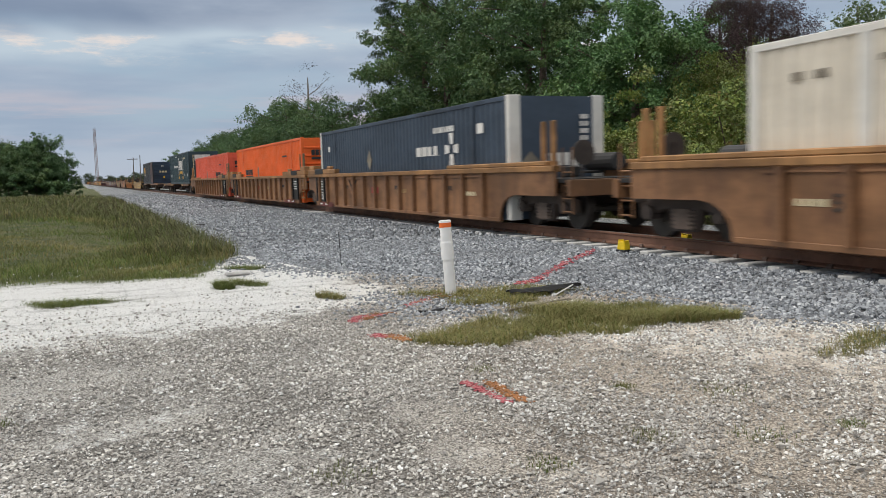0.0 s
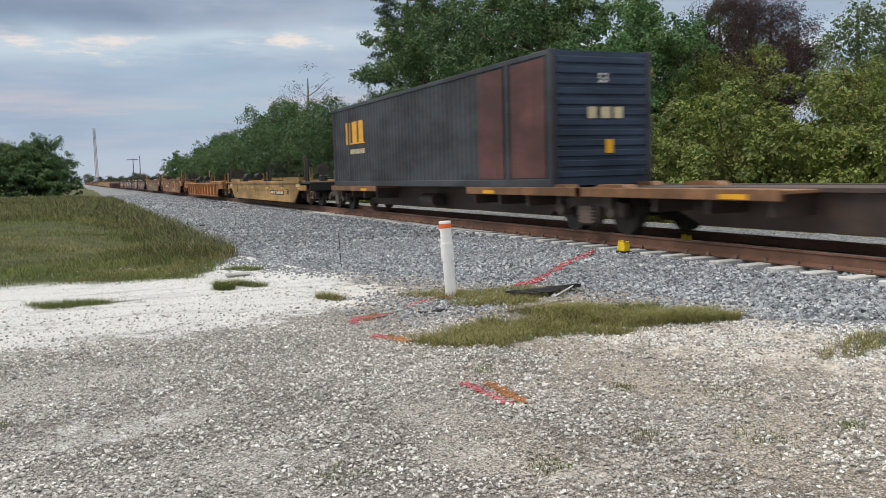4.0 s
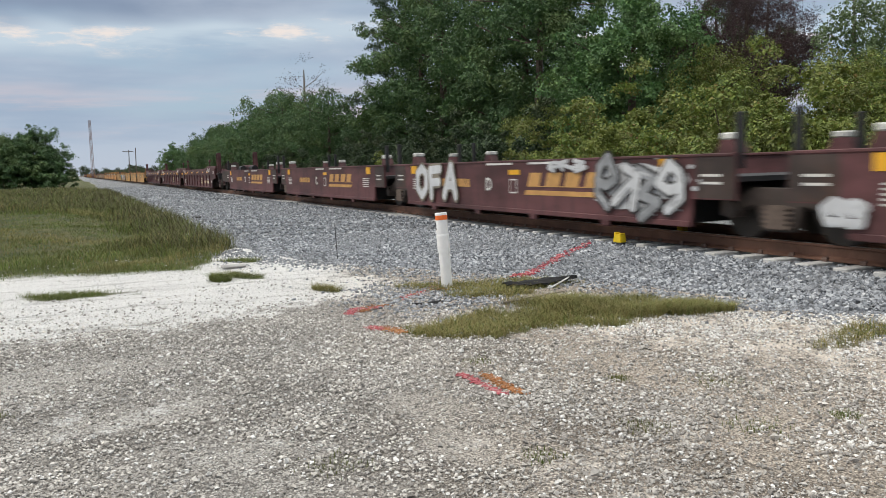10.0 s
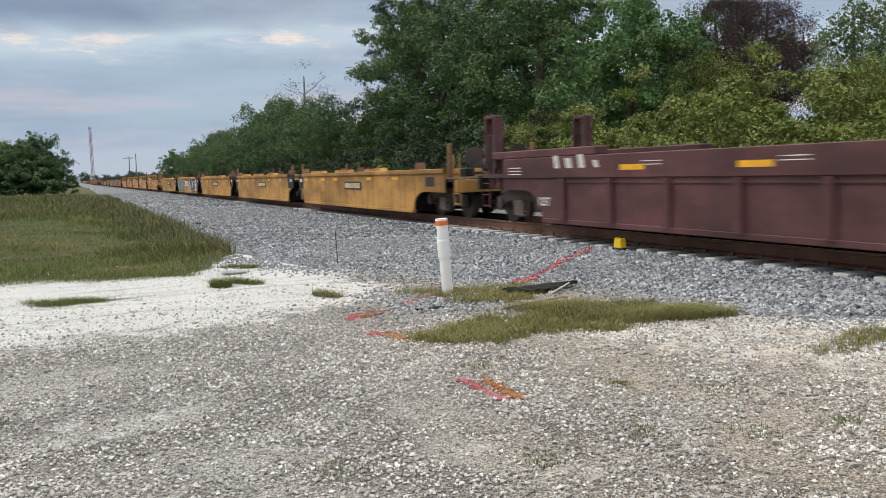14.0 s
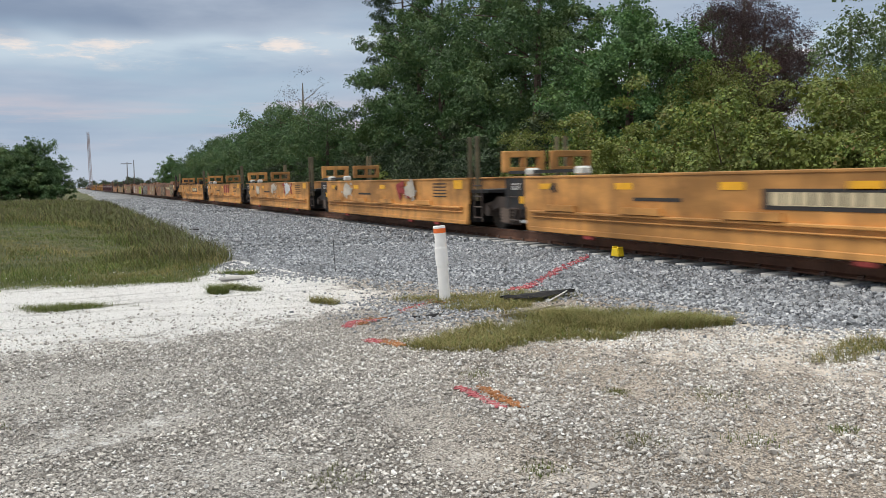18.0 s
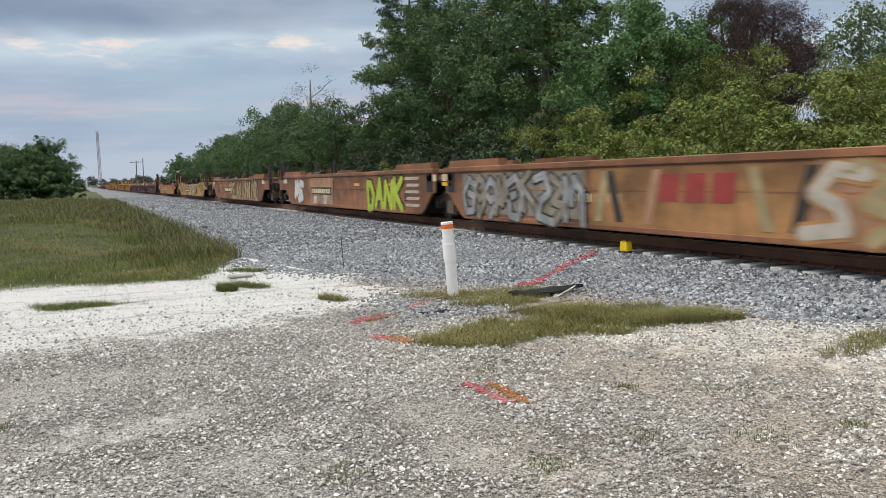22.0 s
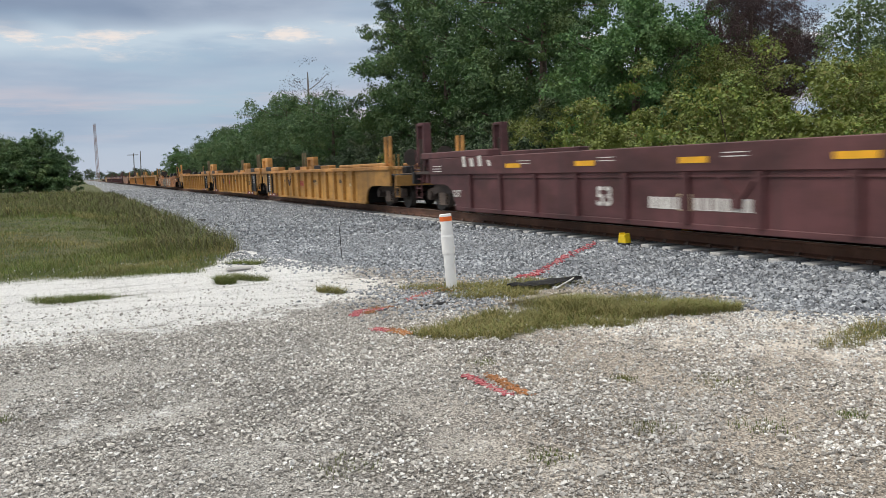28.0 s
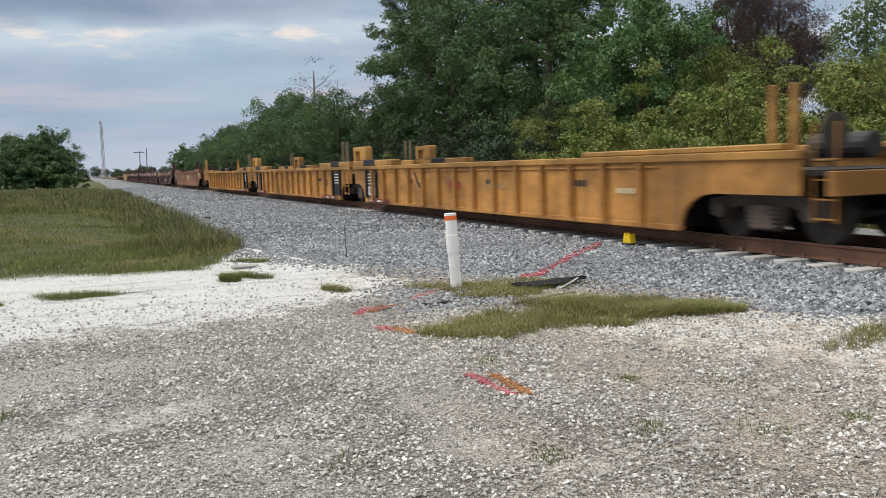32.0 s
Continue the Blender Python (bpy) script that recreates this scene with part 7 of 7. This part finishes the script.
def scatter():
    rng = np.random.default_rng(5)
    grey = islands("gravel_stones", [(0.0, (0.12, 0.11, 0.098)), (0.4, (0.38, 0.357, 0.326)), (0.78, (0.60, 0.572, 0.53)), (1.0, (0.86, 0.83, 0.78))], 0.92, bump=0.3, scale=90)
    pale = islands("limestone_stones", [(0.0, (0.62, 0.608, 0.58)), (0.6, (0.86, 0.845, 0.81)), (1.0, (0.95, 0.945, 0.93))], 0.92, bump=0.3, scale=90)
    rock = islands("ballast_stones", [(0.0, (0.055, 0.059, 0.065)), (0.4, (0.235, 0.25, 0.27)), (0.8, (0.41, 0.432, 0.462)), (1.0, (0.66, 0.675, 0.69))], 0.9, bump=0.3, scale=60)
    # the lot's gravel, finer near by, coarser and sparser with distance
    for n, r0, r1, lo, hi, seed in ((165000, 3.4, 9.0, 0.010, 0.040, 1), (36000, 8.4, 17.0, 0.016, 0.045, 2)):
        x, y = wedge(rng, n, r0, r1, -5.5, 53.5, 0.8)
        keep = (y < toe(x) - 0.1)
        x, y = x[keep], y[keep]
        V = np.stack([x, y, on_ground(x, y)], -1)
        w, s, d = zones(V)
        d = 2 * d - 1
        dens = 0.45 + 0.35 * wave(x, y, 1.7, 2.0) + 0.3 * wave(x, y, 4.9, 6.0) + 0.35 * np.clip(d, -1, 1) * (d < 0) + 0.2 * (d > 0.3)
        keep = (rng.random(len(x)) > s * 0.8) & (rng.random(len(x)) < np.clip(dens - 0.15 * w * (x < -8), 0.12, 1))
        V, w, d = V[keep], w[keep], d[keep]
        size = lo + (hi - lo) * rng.random(len(V)) ** 2.6
        size[rng.random(len(V)) < 0.012] *= 1.7
        V[:, 2] += size * 0.22
        white = (w > rng.uniform(0.3, 0.8, len(V))) | (rng.random(len(V)) < 0.12)
        for m, k, lab in ((pale, white, "scattered white limestone chips"), (grey, ~white, "scattered grey-brown gravel")):
            tagged(new("gravel", stone_sheet("gravel", V[k], size[k], m, seed, 0.8, True)), lab, "gravel", kind="stuff")
    # the ballast, near and far
    for n, r0, r1, a0, a1, lo, hi, seed in ((70000, 7.0, 20, 5, 56, 0.036, 0.075, 7), (26000, 19, 46, 2.5, 32, 0.06, 0.10, 8), (15000, 45, 110, 1.0, 15, 0.10, 0.18, 11)):
        x, y = wedge(rng, n, r0, r1, a0, a1, 0.75)
        on_tie = (np.abs((x - 4.4) / 0.61 - np.round((x - 4.4) / 0.61)) < 0.26) & (y > 9.12)
        keep = (y > toe(x) - 0.25 + rng.normal(scale=0.25, size=n)) & (y < 12.2) & ~on_tie
        x, y = x[keep], y[keep]
        size = rng.uniform(lo, hi, len(x))
        z = ballast_z(x, np.maximum(y, toe(x)))
        tagged(new("ballast_stones", stone_sheet("ballast_stones", np.stack([x, y, z + size * 0.25], -1), size, rock, seed, 0.95)), "loose grey crushed ballast stones", "ballast", kind="stuff")
    x, y = wedge(rng, 5200, 8.2, 13.0, -6, 25, 1.5)
    keep = (y < toe(x) - 0.2) & (rng.random(5200) < np.clip((x + 12.5) / 3.5, 0.04, 1)) & (x > -14.2)
    x, y = x[keep], y[keep]
    size = 0.015 + 0.035 * rng.random(len(x)) ** 2.2
    tagged(new("gravel", stone_sheet("gravel", np.stack([x, y, on_ground(x, y) + size * 0.2], -1), size, grey, 12, 0.75, True)), "grey stones strewn over white limestone", "gravel", kind="stuff")
    x = rng.uniform(-17, -4, 2600)
    y = toe(x) - np.abs(rng.normal(scale=0.45, size=2600))
    size = rng.uniform(0.03, 0.06, 2600)
    tagged(new("ballast_stones", stone_sheet("ballast_stones", np.stack([x, y, on_ground(x, y) + size * 0.15], -1), size, rock, 9, 0.8)), "strayed grey ballast stones at the slope's foot", "ballast", kind="stuff")
    x, y = rng.normal(-9.2, 0.75, 1500), rng.normal(3.9, 0.5, 1500)
    size = rng.uniform(0.025, 0.055, 1500)
    tagged(new("ballast_stones", stone_sheet("ballast_stones", np.stack([x, y, on_ground(x, y) + size * 0.15], -1), size, rock, 14, 0.8)), "grey ballast stones spilt round the marker post", "ballast", kind="stuff")
    # sprayed survey marks: chips that took the paint
    red = islands("paint_red", [(0.0, (0.33, 0.02, 0.045)), (0.55, (0.42, 0.05, 0.075)), (0.8, (0.52, 0.18, 0.18)), (1.0, (0.6, 0.45, 0.43))], 0.85, bump=0.1)
    ora = islands("paint_orange", [(0.0, (0.92, 0.38, 0.10)), (0.6, (0.95, 0.55, 0.24)), (1.0, (0.92, 0.72, 0.5))], 0.85, bump=0.1)

    def line(pts, width, n, mat, label, sz=0.026):
        P = np.array(pts)
        seg = rng.integers(0, len(P) - 1, n)
        t = rng.random((n, 1))
        q = P[seg] + (P[seg + 1] - P[seg]) * t + rng.normal(scale=width, size=(n, 2))
        x, y = q[:, 0], q[:, 1]
        size = rng.uniform(0.5, 1.25, n) * sz
        lift = np.where(y > toe(x) - 0.3, 0.04, 0.008)
        tagged(new("survey_mark", stone_sheet("survey_mark", np.stack([x, y, on_ground(x, y) + lift + size * 0.15], -1), size, mat, 3, 0.5)), label, "paint mark", kind="stuff")

    line([(-5.58, 2.59), (-5.29, 2.61), (-4.94, 2.63)], 0.022, 330, red, "dark red sprayed line on the gravel", 0.026)
    line([(-5.49, 2.74), (-5.2, 2.75), (-4.91, 2.75)], 0.026, 420, ora, "orange sprayed line on the gravel", 0.026)
    line([(-8.62, 2.68), (-8.9, 2.83), (-8.87, 3.13)], 0.035, 380, red, "red sprayed line on pale gravel")
    line([(-8.72, 2.86), (-8.98, 3.05), (-8.95, 3.24)], 0.04, 240, ora, "orange sprayed line on pale gravel")
    line([(-7.7, 2.60), (-7.49, 2.67)], 0.035, 200, red, "red sprayed dab on the gravel")
    line([(-7.6, 2.71), (-7.24, 2.77)], 0.04, 300, ora, "orange sprayed dab on the gravel")
    line([(-9.29, 3.56), (-9.68, 4.0), (-10.03, 4.34)], 0.035, 150, red, "red and orange sprayed line by the marker post")
    line([(-9.75, 4.15), (-9.75, 4.5), (-9.5, 3.75)], 0.06, 260, ora, "orange sprayed ring by the marker post")
    line([(-9.84, 5.41), (-10.33, 6.01), (-11.13, 6.84), (-12.05, 7.74), (-13.1, 8.9)], 0.05, 400, red, "long red sprayed line up the ballast slope", 0.045)


scatter()


def blades(name, x, y, z, hgt, width, mat, seed, label, lean=0.35):
    """Bent grass blades, as one mesh."""
    rng = np.random.default_rng(seed)
    n = len(x)
    a = rng.uniform(0, 2 * np.pi, n)
    d = np.stack([np.cos(a), np.sin(a), np.zeros(n)], -1)
    s = np.stack([-np.sin(a), np.cos(a), np.zeros(n)], -1) * (width * 0.5)[:, None]
    p = np.stack([x, y, z], -1)
    up = np.array([0, 0, 1.0])
    k = rng.uniform(0.2, 1.0, n)[:, None] * lean
    m = p + up * (hgt * 0.55)[:, None] + d * (hgt * 0.3)[:, None] * k
    t = p + up * (hgt * rng.uniform(0.75, 1.0, n))[:, None] + d * (hgt * 1.0)[:, None] * k
    V = np.stack([p - s, p + s, m + s * 0.8, m - s * 0.8, t], 1).reshape(-1, 3)
    i = np.arange(n)[:, None] * 5
    F = np.concatenate([i + np.array([[0, 1, 2]]), i + np.array([[0, 2, 3]]), i + np.array([[3, 2, 4]])], 1).reshape(-1, 3)
    tagged(new(name, raw_mesh(name, V, F, mat)), label, "grass", kind="stuff")


def grow_grass():
    rng = np.random.default_rng(21)
    lush = islands("grass_blades", [(0.0, (0.05, 0.095, 0.017)), (0.5, (0.125, 0.195, 0.03)), (0.85, (0.20, 0.24, 0.06)), (1.0, (0.30, 0.26, 0.11))], 0.8, bump=0, translucent=0.2, clump=1.1, mottle=0.75, warm=(0.16, 0.145, 0.055))
    dry = islands("grass_dry", [(0.0, (0.13, 0.13, 0.04)), (0.5, (0.28, 0.245, 0.08)), (1.0, (0.44, 0.36, 0.16))], 0.8, bump=0, translucent=0.2, warm=(0.12, 0.13, 0.035))
    weed = islands("weed_stalks", [(0.0, (0.035, 0.042, 0.016)), (0.6, (0.078, 0.082, 0.032)), (1.0, (0.185, 0.145, 0.07))], 0.8, bump=0, translucent=0.15, clump=0.9, mottle=0.7, warm=(0.085, 0.11, 0.03))
    # the verge: short grass in front, weeds along the ballast and over the back
    n = 150000
    x = -14 - 78 * rng.random(n) ** 1.9
    y = 3.4 - (9 + 0.28 * (-x - 14)) * rng.random(n)
    V = np.stack([x, y, ground_z(x, y)], -1)
    w, s, d = zones(V)
    keep = (rng.random(n) < s) & (y < toe(x) + 0.1)
    x, y, V = x[keep], y[keep], V[keep]
    far = np.clip((-x - 15) / 60, 0, 1)
    rank = sstep(0.4, 2.4, y + 0.5 * wave(x, y, 0.9, 2.0)) * sstep(-15.8, -19.0, x) + 0.75 * sstep(-27, -40, x + 4 * wave(x, y, 0.4, 1.0))
    rank = np.clip(rank + 0.35 * wave(x, y, 1.9, 5.0) * (rank > 0.05), 0, 1)
    h = (0.035 + 0.06 * rng.random(len(x)) + 0.12 * np.clip(wave(x, y, 0.6, 6.0) + 0.5 * wave(x, y, 2.2, 1.0), 0, 1)) * (1 + 0.6 * far) + 0.46 * rank * (0.35 + 0.65 * rng.random(len(x)))
    lot = rng.random(len(x))
    kind = np.where(lot < 0.75 * rank, 2, np.where(wave(x, y, 0.8, 2.0) + 0.4 * wave(x, y, 2.7, 4.0) + rng.normal(scale=0.3, size=len(x)) > 0.5, 1, 0))
    for k, m, lab in ((0, lush, "green grass on the trackside verge"), (1, dry, "dry brownish grass on the trackside verge"), (2, weed, "tall olive weeds along the ballast's edge")):
        k = kind == k
        blades("grass", x[k], y[k], V[k, 2] - 0.02, h[k], 0.009 + 0.020 * far[k], m, 4, lab, 1.2)
    # tufts in the gravel
    n = 120000
    pick = rng.integers(0, len(PATCHES), n)
    pick[: n // 3] = 0
    pick[n // 3: n // 2] = rng.integers(1, 8, n // 2 - n // 3)
    pa = np.array(PATCHES)[pick]
    u, v = rng.uniform(-1.5, 1.5, n) * pa[:, 2], rng.uniform(-1.5, 1.5, n) * pa[:, 3]
    x, y = pa[:, 0] + u * np.cos(pa[:, 4]) - v * np.sin(pa[:, 4]), pa[:, 1] + u * np.sin(pa[:, 4]) + v * np.cos(pa[:, 4])
    V = np.stack([x, y, ground_z(x, y)], -1)
    keep = (rng.random(n) < zones(V)[1] ** 1.5) & (y < toe(x) + 0.3) & (x > -15.2)
    x, y, z = x[keep], y[keep], on_ground(x, y)[keep]
    h = 0.03 + 0.08 * rng.random(len(x)) ** 1.3 + 0.11 * np.clip(wave(x, y, 1.9, 2.0), 0, 1)
    k = (rng.random(len(x)) < 0.74) & (x > -11.0)
    blades("grass", x[k], y[k], z[k] - 0.01, h[k], np.full(k.sum(), 0.005), dry, 5, "low tufts of dry grass in the gravel", 1.8)
    blades("grass", x[~k], y[~k], z[~k] - 0.01, h[~k], np.full((~k).sum(), 0.005), lush, 6, "low tufts of green grass in the gravel", 1.8)
    # sprigs on the lot and between the tracks, tall grass behind the train
    spots = np.array([(-4.89, 3.56), (-3.77, 2.24), (-3.6, 3.6), (-4.49, 4.09), (-3.5, 4.2), (-5.9, 2.9), (-4.2, 1.2), (-9.29, 4.5), (-6.2, -0.6), (-3.9, 3.0)])
    k = rng.integers(0, len(spots), 1500)
    x, y = (spots[k] + rng.normal(scale=1.0, size=(1500, 2)) * (0.05 + 0.02 * (k % 4))[:, None]).T
    blades("grass", x, y, ground_z(x, y), 0.012 + 0.03 * rng.random(len(x)), np.full(len(x), 0.0045), lush, 7, "sparse green sprigs in the gravel", 0.8)
    n = 16000
    x, y = rng.uniform(-40, 6, n), 16.6 + 2.4 * rng.random(n)
    tall = 0.5 + 0.6 * np.clip(wave(x, y, 0.5, 3.0), 0, 1) + 0.3 * rng.random(n)
    pale = islands("grass_tall", [(0.0, (0.11, 0.14, 0.04)), (0.6, (0.20, 0.21, 0.07)), (1.0, (0.33, 0.30, 0.13))], 0.8, bump=0, translucent=0.25)
    blades("grass", x, y, ground_z(x, y), tall, np.full(n, 0.018), pale, 8, "tall pale grass behind the track")


grow_grass()


def small_things():
    # the marker post
    post = tagged(empty("marker_post"), "white plastic pipe marker post with an orange band", "marker post")
    pvc = plain("pvc_white", (0.90, 0.90, 0.89), 0.4, 0.05, 6, 0.05)
    band = plain("band_orange", (0.85, 0.17, 0.03), 0.45, 0.08, 9, 0.05)
    bm = fresh()
    rod(bm, (0, 0, -0.1), (0, 0, 0.62), 0.073, 28)
    part("lower_pipe", bm, pvc, post)
    bm = fresh()
    rod(bm, (0, 0, 0.46), (0, 0, 0.68), 0.084, 28)
    rod(bm, (0, 0, 0.68), (0, 0, 0.70), 0.084, 28, 0.078)
    part("sleeve", bm, pvc, post)
    bm = fresh()
    rod(bm, (0, 0, 0.66), (0, 0, 0.90), 0.078, 28)
    part("upper_pipe", bm, pvc, post)
    bm = fresh()
    rod(bm, (0, 0, 0.885), (0, 0, 0.945), 0.0805, 28)
    part("band", bm, band, post, "orange band")
    bm = fresh()
    rod(bm, (0, 0, 0.945), (0, 0, 0.972), 0.081, 28)
    rod(bm, (0, 0, 0.972), (0, 0, 0.978), 0.081, 28, 0.07)
    part("cap", bm, pvc, post, "white cap")
    bm = fresh()
    for k, (dz, ln) in enumerate(((0.80, 0.05), (0.76, 0.02))):
        box(bm, -0.0785 - 0.002, -0.0765, -0.012, 0.012, dz, dz + ln)
    mark = part("scribble", bm, DARK, post, "small dark scribbled mark")
    mark.rotation_euler.z = radians(78)
    post.matrix_basis = Matrix.Translation((-9.85, 4.42, 0.0)) @ Matrix.Rotation(radians(2.4), 4, "X") @ Matrix.Rotation(radians(-2.5), 4, "Y")

    # yellow markers clamped by the rails
    yel = plain("marker_yellow", (0.85, 0.60, 0.02), 0.5, 0.1, 10, 0.05)
    for i, (x, y) in enumerate(((-12.45, 9.08), (-12.75, 10.78))):
        m = tagged(empty("track_marker"), "bright yellow boxy marker beside the rail", "track marker", "yellow markers at the rails")
        bm = fresh()
        prism(bm, [(-0.11, 0.0), (0.11, 0.0), (0.085, 0.155), (-0.085, 0.155)], -0.07, 0.07)
        bmesh.ops.bevel(bm, geom=list(bm.edges), offset=0.012, segments=2, affect="EDGES")
        part("housing", bm, yel, m)
        bm = fresh()
        box(bm, -0.085, -0.05, -0.06, 0.06, 0.15, 0.185, 0.006)
        part("lug", bm, yel, m)
        bm = fresh()
        box(bm, 0.05, 0.085, -0.06, 0.06, 0.15, 0.175, 0.006)
        part("lug", bm, yel, m)
        bm = fresh()
        box(bm, -0.13, 0.13, -0.08, 0.08, -0.03, 0.003, 0.005)
        part("foot", bm, BLACK, m)
        m.matrix_basis = Matrix.Translation((x, y, 0.085)) @ Matrix.Rotation(radians(6), 4, "Z")

    # a torn sheet of black plastic, a stick, a rag
    film = plain("black_film", (0.006, 0.006, 0.007), 0.9, 0.2, 5, 0.1)
    bm = fresh()
    rng = random.Random(4)
    rows = []
    for i in range(15):
        t = i / 14
        w = 0.15 * math.sin(math.pi * min(1, t * 0.9 + 0.1)) + 0.015
        cx, cy = -9.25 + 0.1 * t, 4.95 + 1.03 * t
        rows.append([bm.verts.new((cx + (k - 1.5) * w / 1.5, cy, float(on_ground(np.array([cx]), np.array([cy]))[0]) + 0.05 + rng.uniform(0, 0.02) + (0.03 if k in (1, 2) else 0))) for k in range(4)])
    for a, b in zip(rows, rows[1:]):
        for k in range(3):
            bm.faces.new((a[k], a[k + 1], b[k + 1], b[k]))
    sheet = part("plastic_sheet", bm, film)
    sheet.modifiers.new("thick", "SOLIDIFY").thickness = 0.006
    tagged(sheet, "torn crumpled strip of black plastic on the ground", "plastic sheet")
    bm = fresh()
    rod(bm, (-8.15, 4.35, 0.03), (-8.2, 5.0, 0.07), 0.012, 6)
    rod(bm, (-8.2, 5.0, 0.07), (-8.3, 5.25, 0.06), 0.009, 6)
    tagged(part("stick", bm, PALE_BARK), "thin pale stick lying in the grass", "stick")
    bm = fresh()
    rod(bm, (-8.72, 5.31, 0.04), (-9.2, 5.93, 0.09), 0.011, 6)
    tagged(part("stick", bm, plain("stick_white", (0.6, 0.6, 0.58), 0.7)), "thin white stick over the black plastic", "stick")
    bm = fresh()
    rows = []
    for i in range(9):
        t = i / 8
        rows.append([bm.verts.new((-8.85 + 0.05 * math.sin(3 * t) + (k - 1) * (0.07 * math.sin(math.pi * t) + 0.01), 3.52 + 0.36 * t, float(ground_z(np.array([-8.85]), np.array([3.52 + 0.36 * t]))[0]) + 0.006 + rng.uniform(0, 0.025))) for k in range(3)])
    for a, b in zip(rows, rows[1:]):
        for k in range(2):
            bm.faces.new((a[k], a[k + 1], b[k + 1], b[k]))
    rag = part("rag", bm, film)
    rag.modifiers.new("thick", "SOLIDIFY").thickness = 0.008
    tagged(rag, "small crumpled black rag on the gravel", "rag")
    bm = fresh()
    rod(bm, (-13.9, 4.15, -0.1), (-13.93, 4.13, 0.62), 0.006, 6)
    tagged(part("survey_stake", bm, BLACK), "thin dark wire stake in the ballast", "stake")
    bm = fresh()
    box(bm, -0.17, 0.17, -0.1, 0.1, 0, 0.07, 0.02)
    blk = part("debris_block", bm, BLACK)
    blk.matrix_basis = Matrix.Translation((-30.0, 3.9, -0.02)) @ Matrix.Rotation(0.5, 4, "Z")
    tagged(blk, "small black block lying on the ballast", "debris")
    bm = fresh()
    box(bm, -0.2, 0.2, -0.09, 0.09, 0.0, 0.05, 0.02)
    slab = part("concrete_slab", bm, plain("slab_concrete", (0.42, 0.41, 0.39), 0.9, 0.2, 8, 0.4))
    slab.matrix_basis = Matrix.Translation((-13.9, 2.35, 0.0)) @ Matrix.Rotation(1.7, 4, "Z")
    tagged(slab, "broken flat piece of pale concrete on the ground", "concrete piece")

    # far off: the lattice mast and two utility poles
    steel = plain("mast_steel", (0.30, 0.22, 0.21), 0.7, 0.15, 0.5, 0.05)
    mast = tagged(empty("radio_mast"), "tall thin red and white lattice mast far away", "radio mast")
    for k in range(3):
        a = k * 2.094
        bm = fresh()
        rod(bm, (1.1 * math.cos(a), 1.1 * math.sin(a), -1), (0.75 * math.cos(a), 0.75 * math.sin(a), 38), 0.16, 5)
        part("leg", bm, steel, mast)
    bm = fresh()
    for i in range(24):
        z, r = i * 1.55, 1.1 - 0.35 * i / 24
        for k in range(3):
            a, b = k * 2.094, (k + 1) * 2.094
            rod(bm, (r * math.cos(a), r * math.sin(a), z), (r * math.cos(b), r * math.sin(b), z + 1.55), 0.07, 4)
    part("lattice", bm, steel, mast)
    mast.location = (-599.5, 12.6, 0)
    wood = plain("pole_wood", (0.13, 0.11, 0.095), 0.9, 0.2, 2, 0.2)
    for x, y, hgt, arm in ((-330.0, 19.4, 10.5, True), (-345.0, 22.8, 11.8, False)):
        p = tagged(empty("utility_pole"), "distant dark wooden utility pole" + (" with a crossarm" if arm else ""), "utility pole")
        bm = fresh()
        rod(bm, (0, 0, -1), (0.1, 0.3, hgt), 0.22, 8, 0.14)
        part("pole", bm, wood, p)
        if arm:
            bm = fresh()
            box(bm, -0.1, 0.1, -1.9, 1.9, hgt - 0.7, hgt - 0.45)
            part("crossarm", bm, wood, p)
        p.location = (x, y, 0)


small_things()


motions()
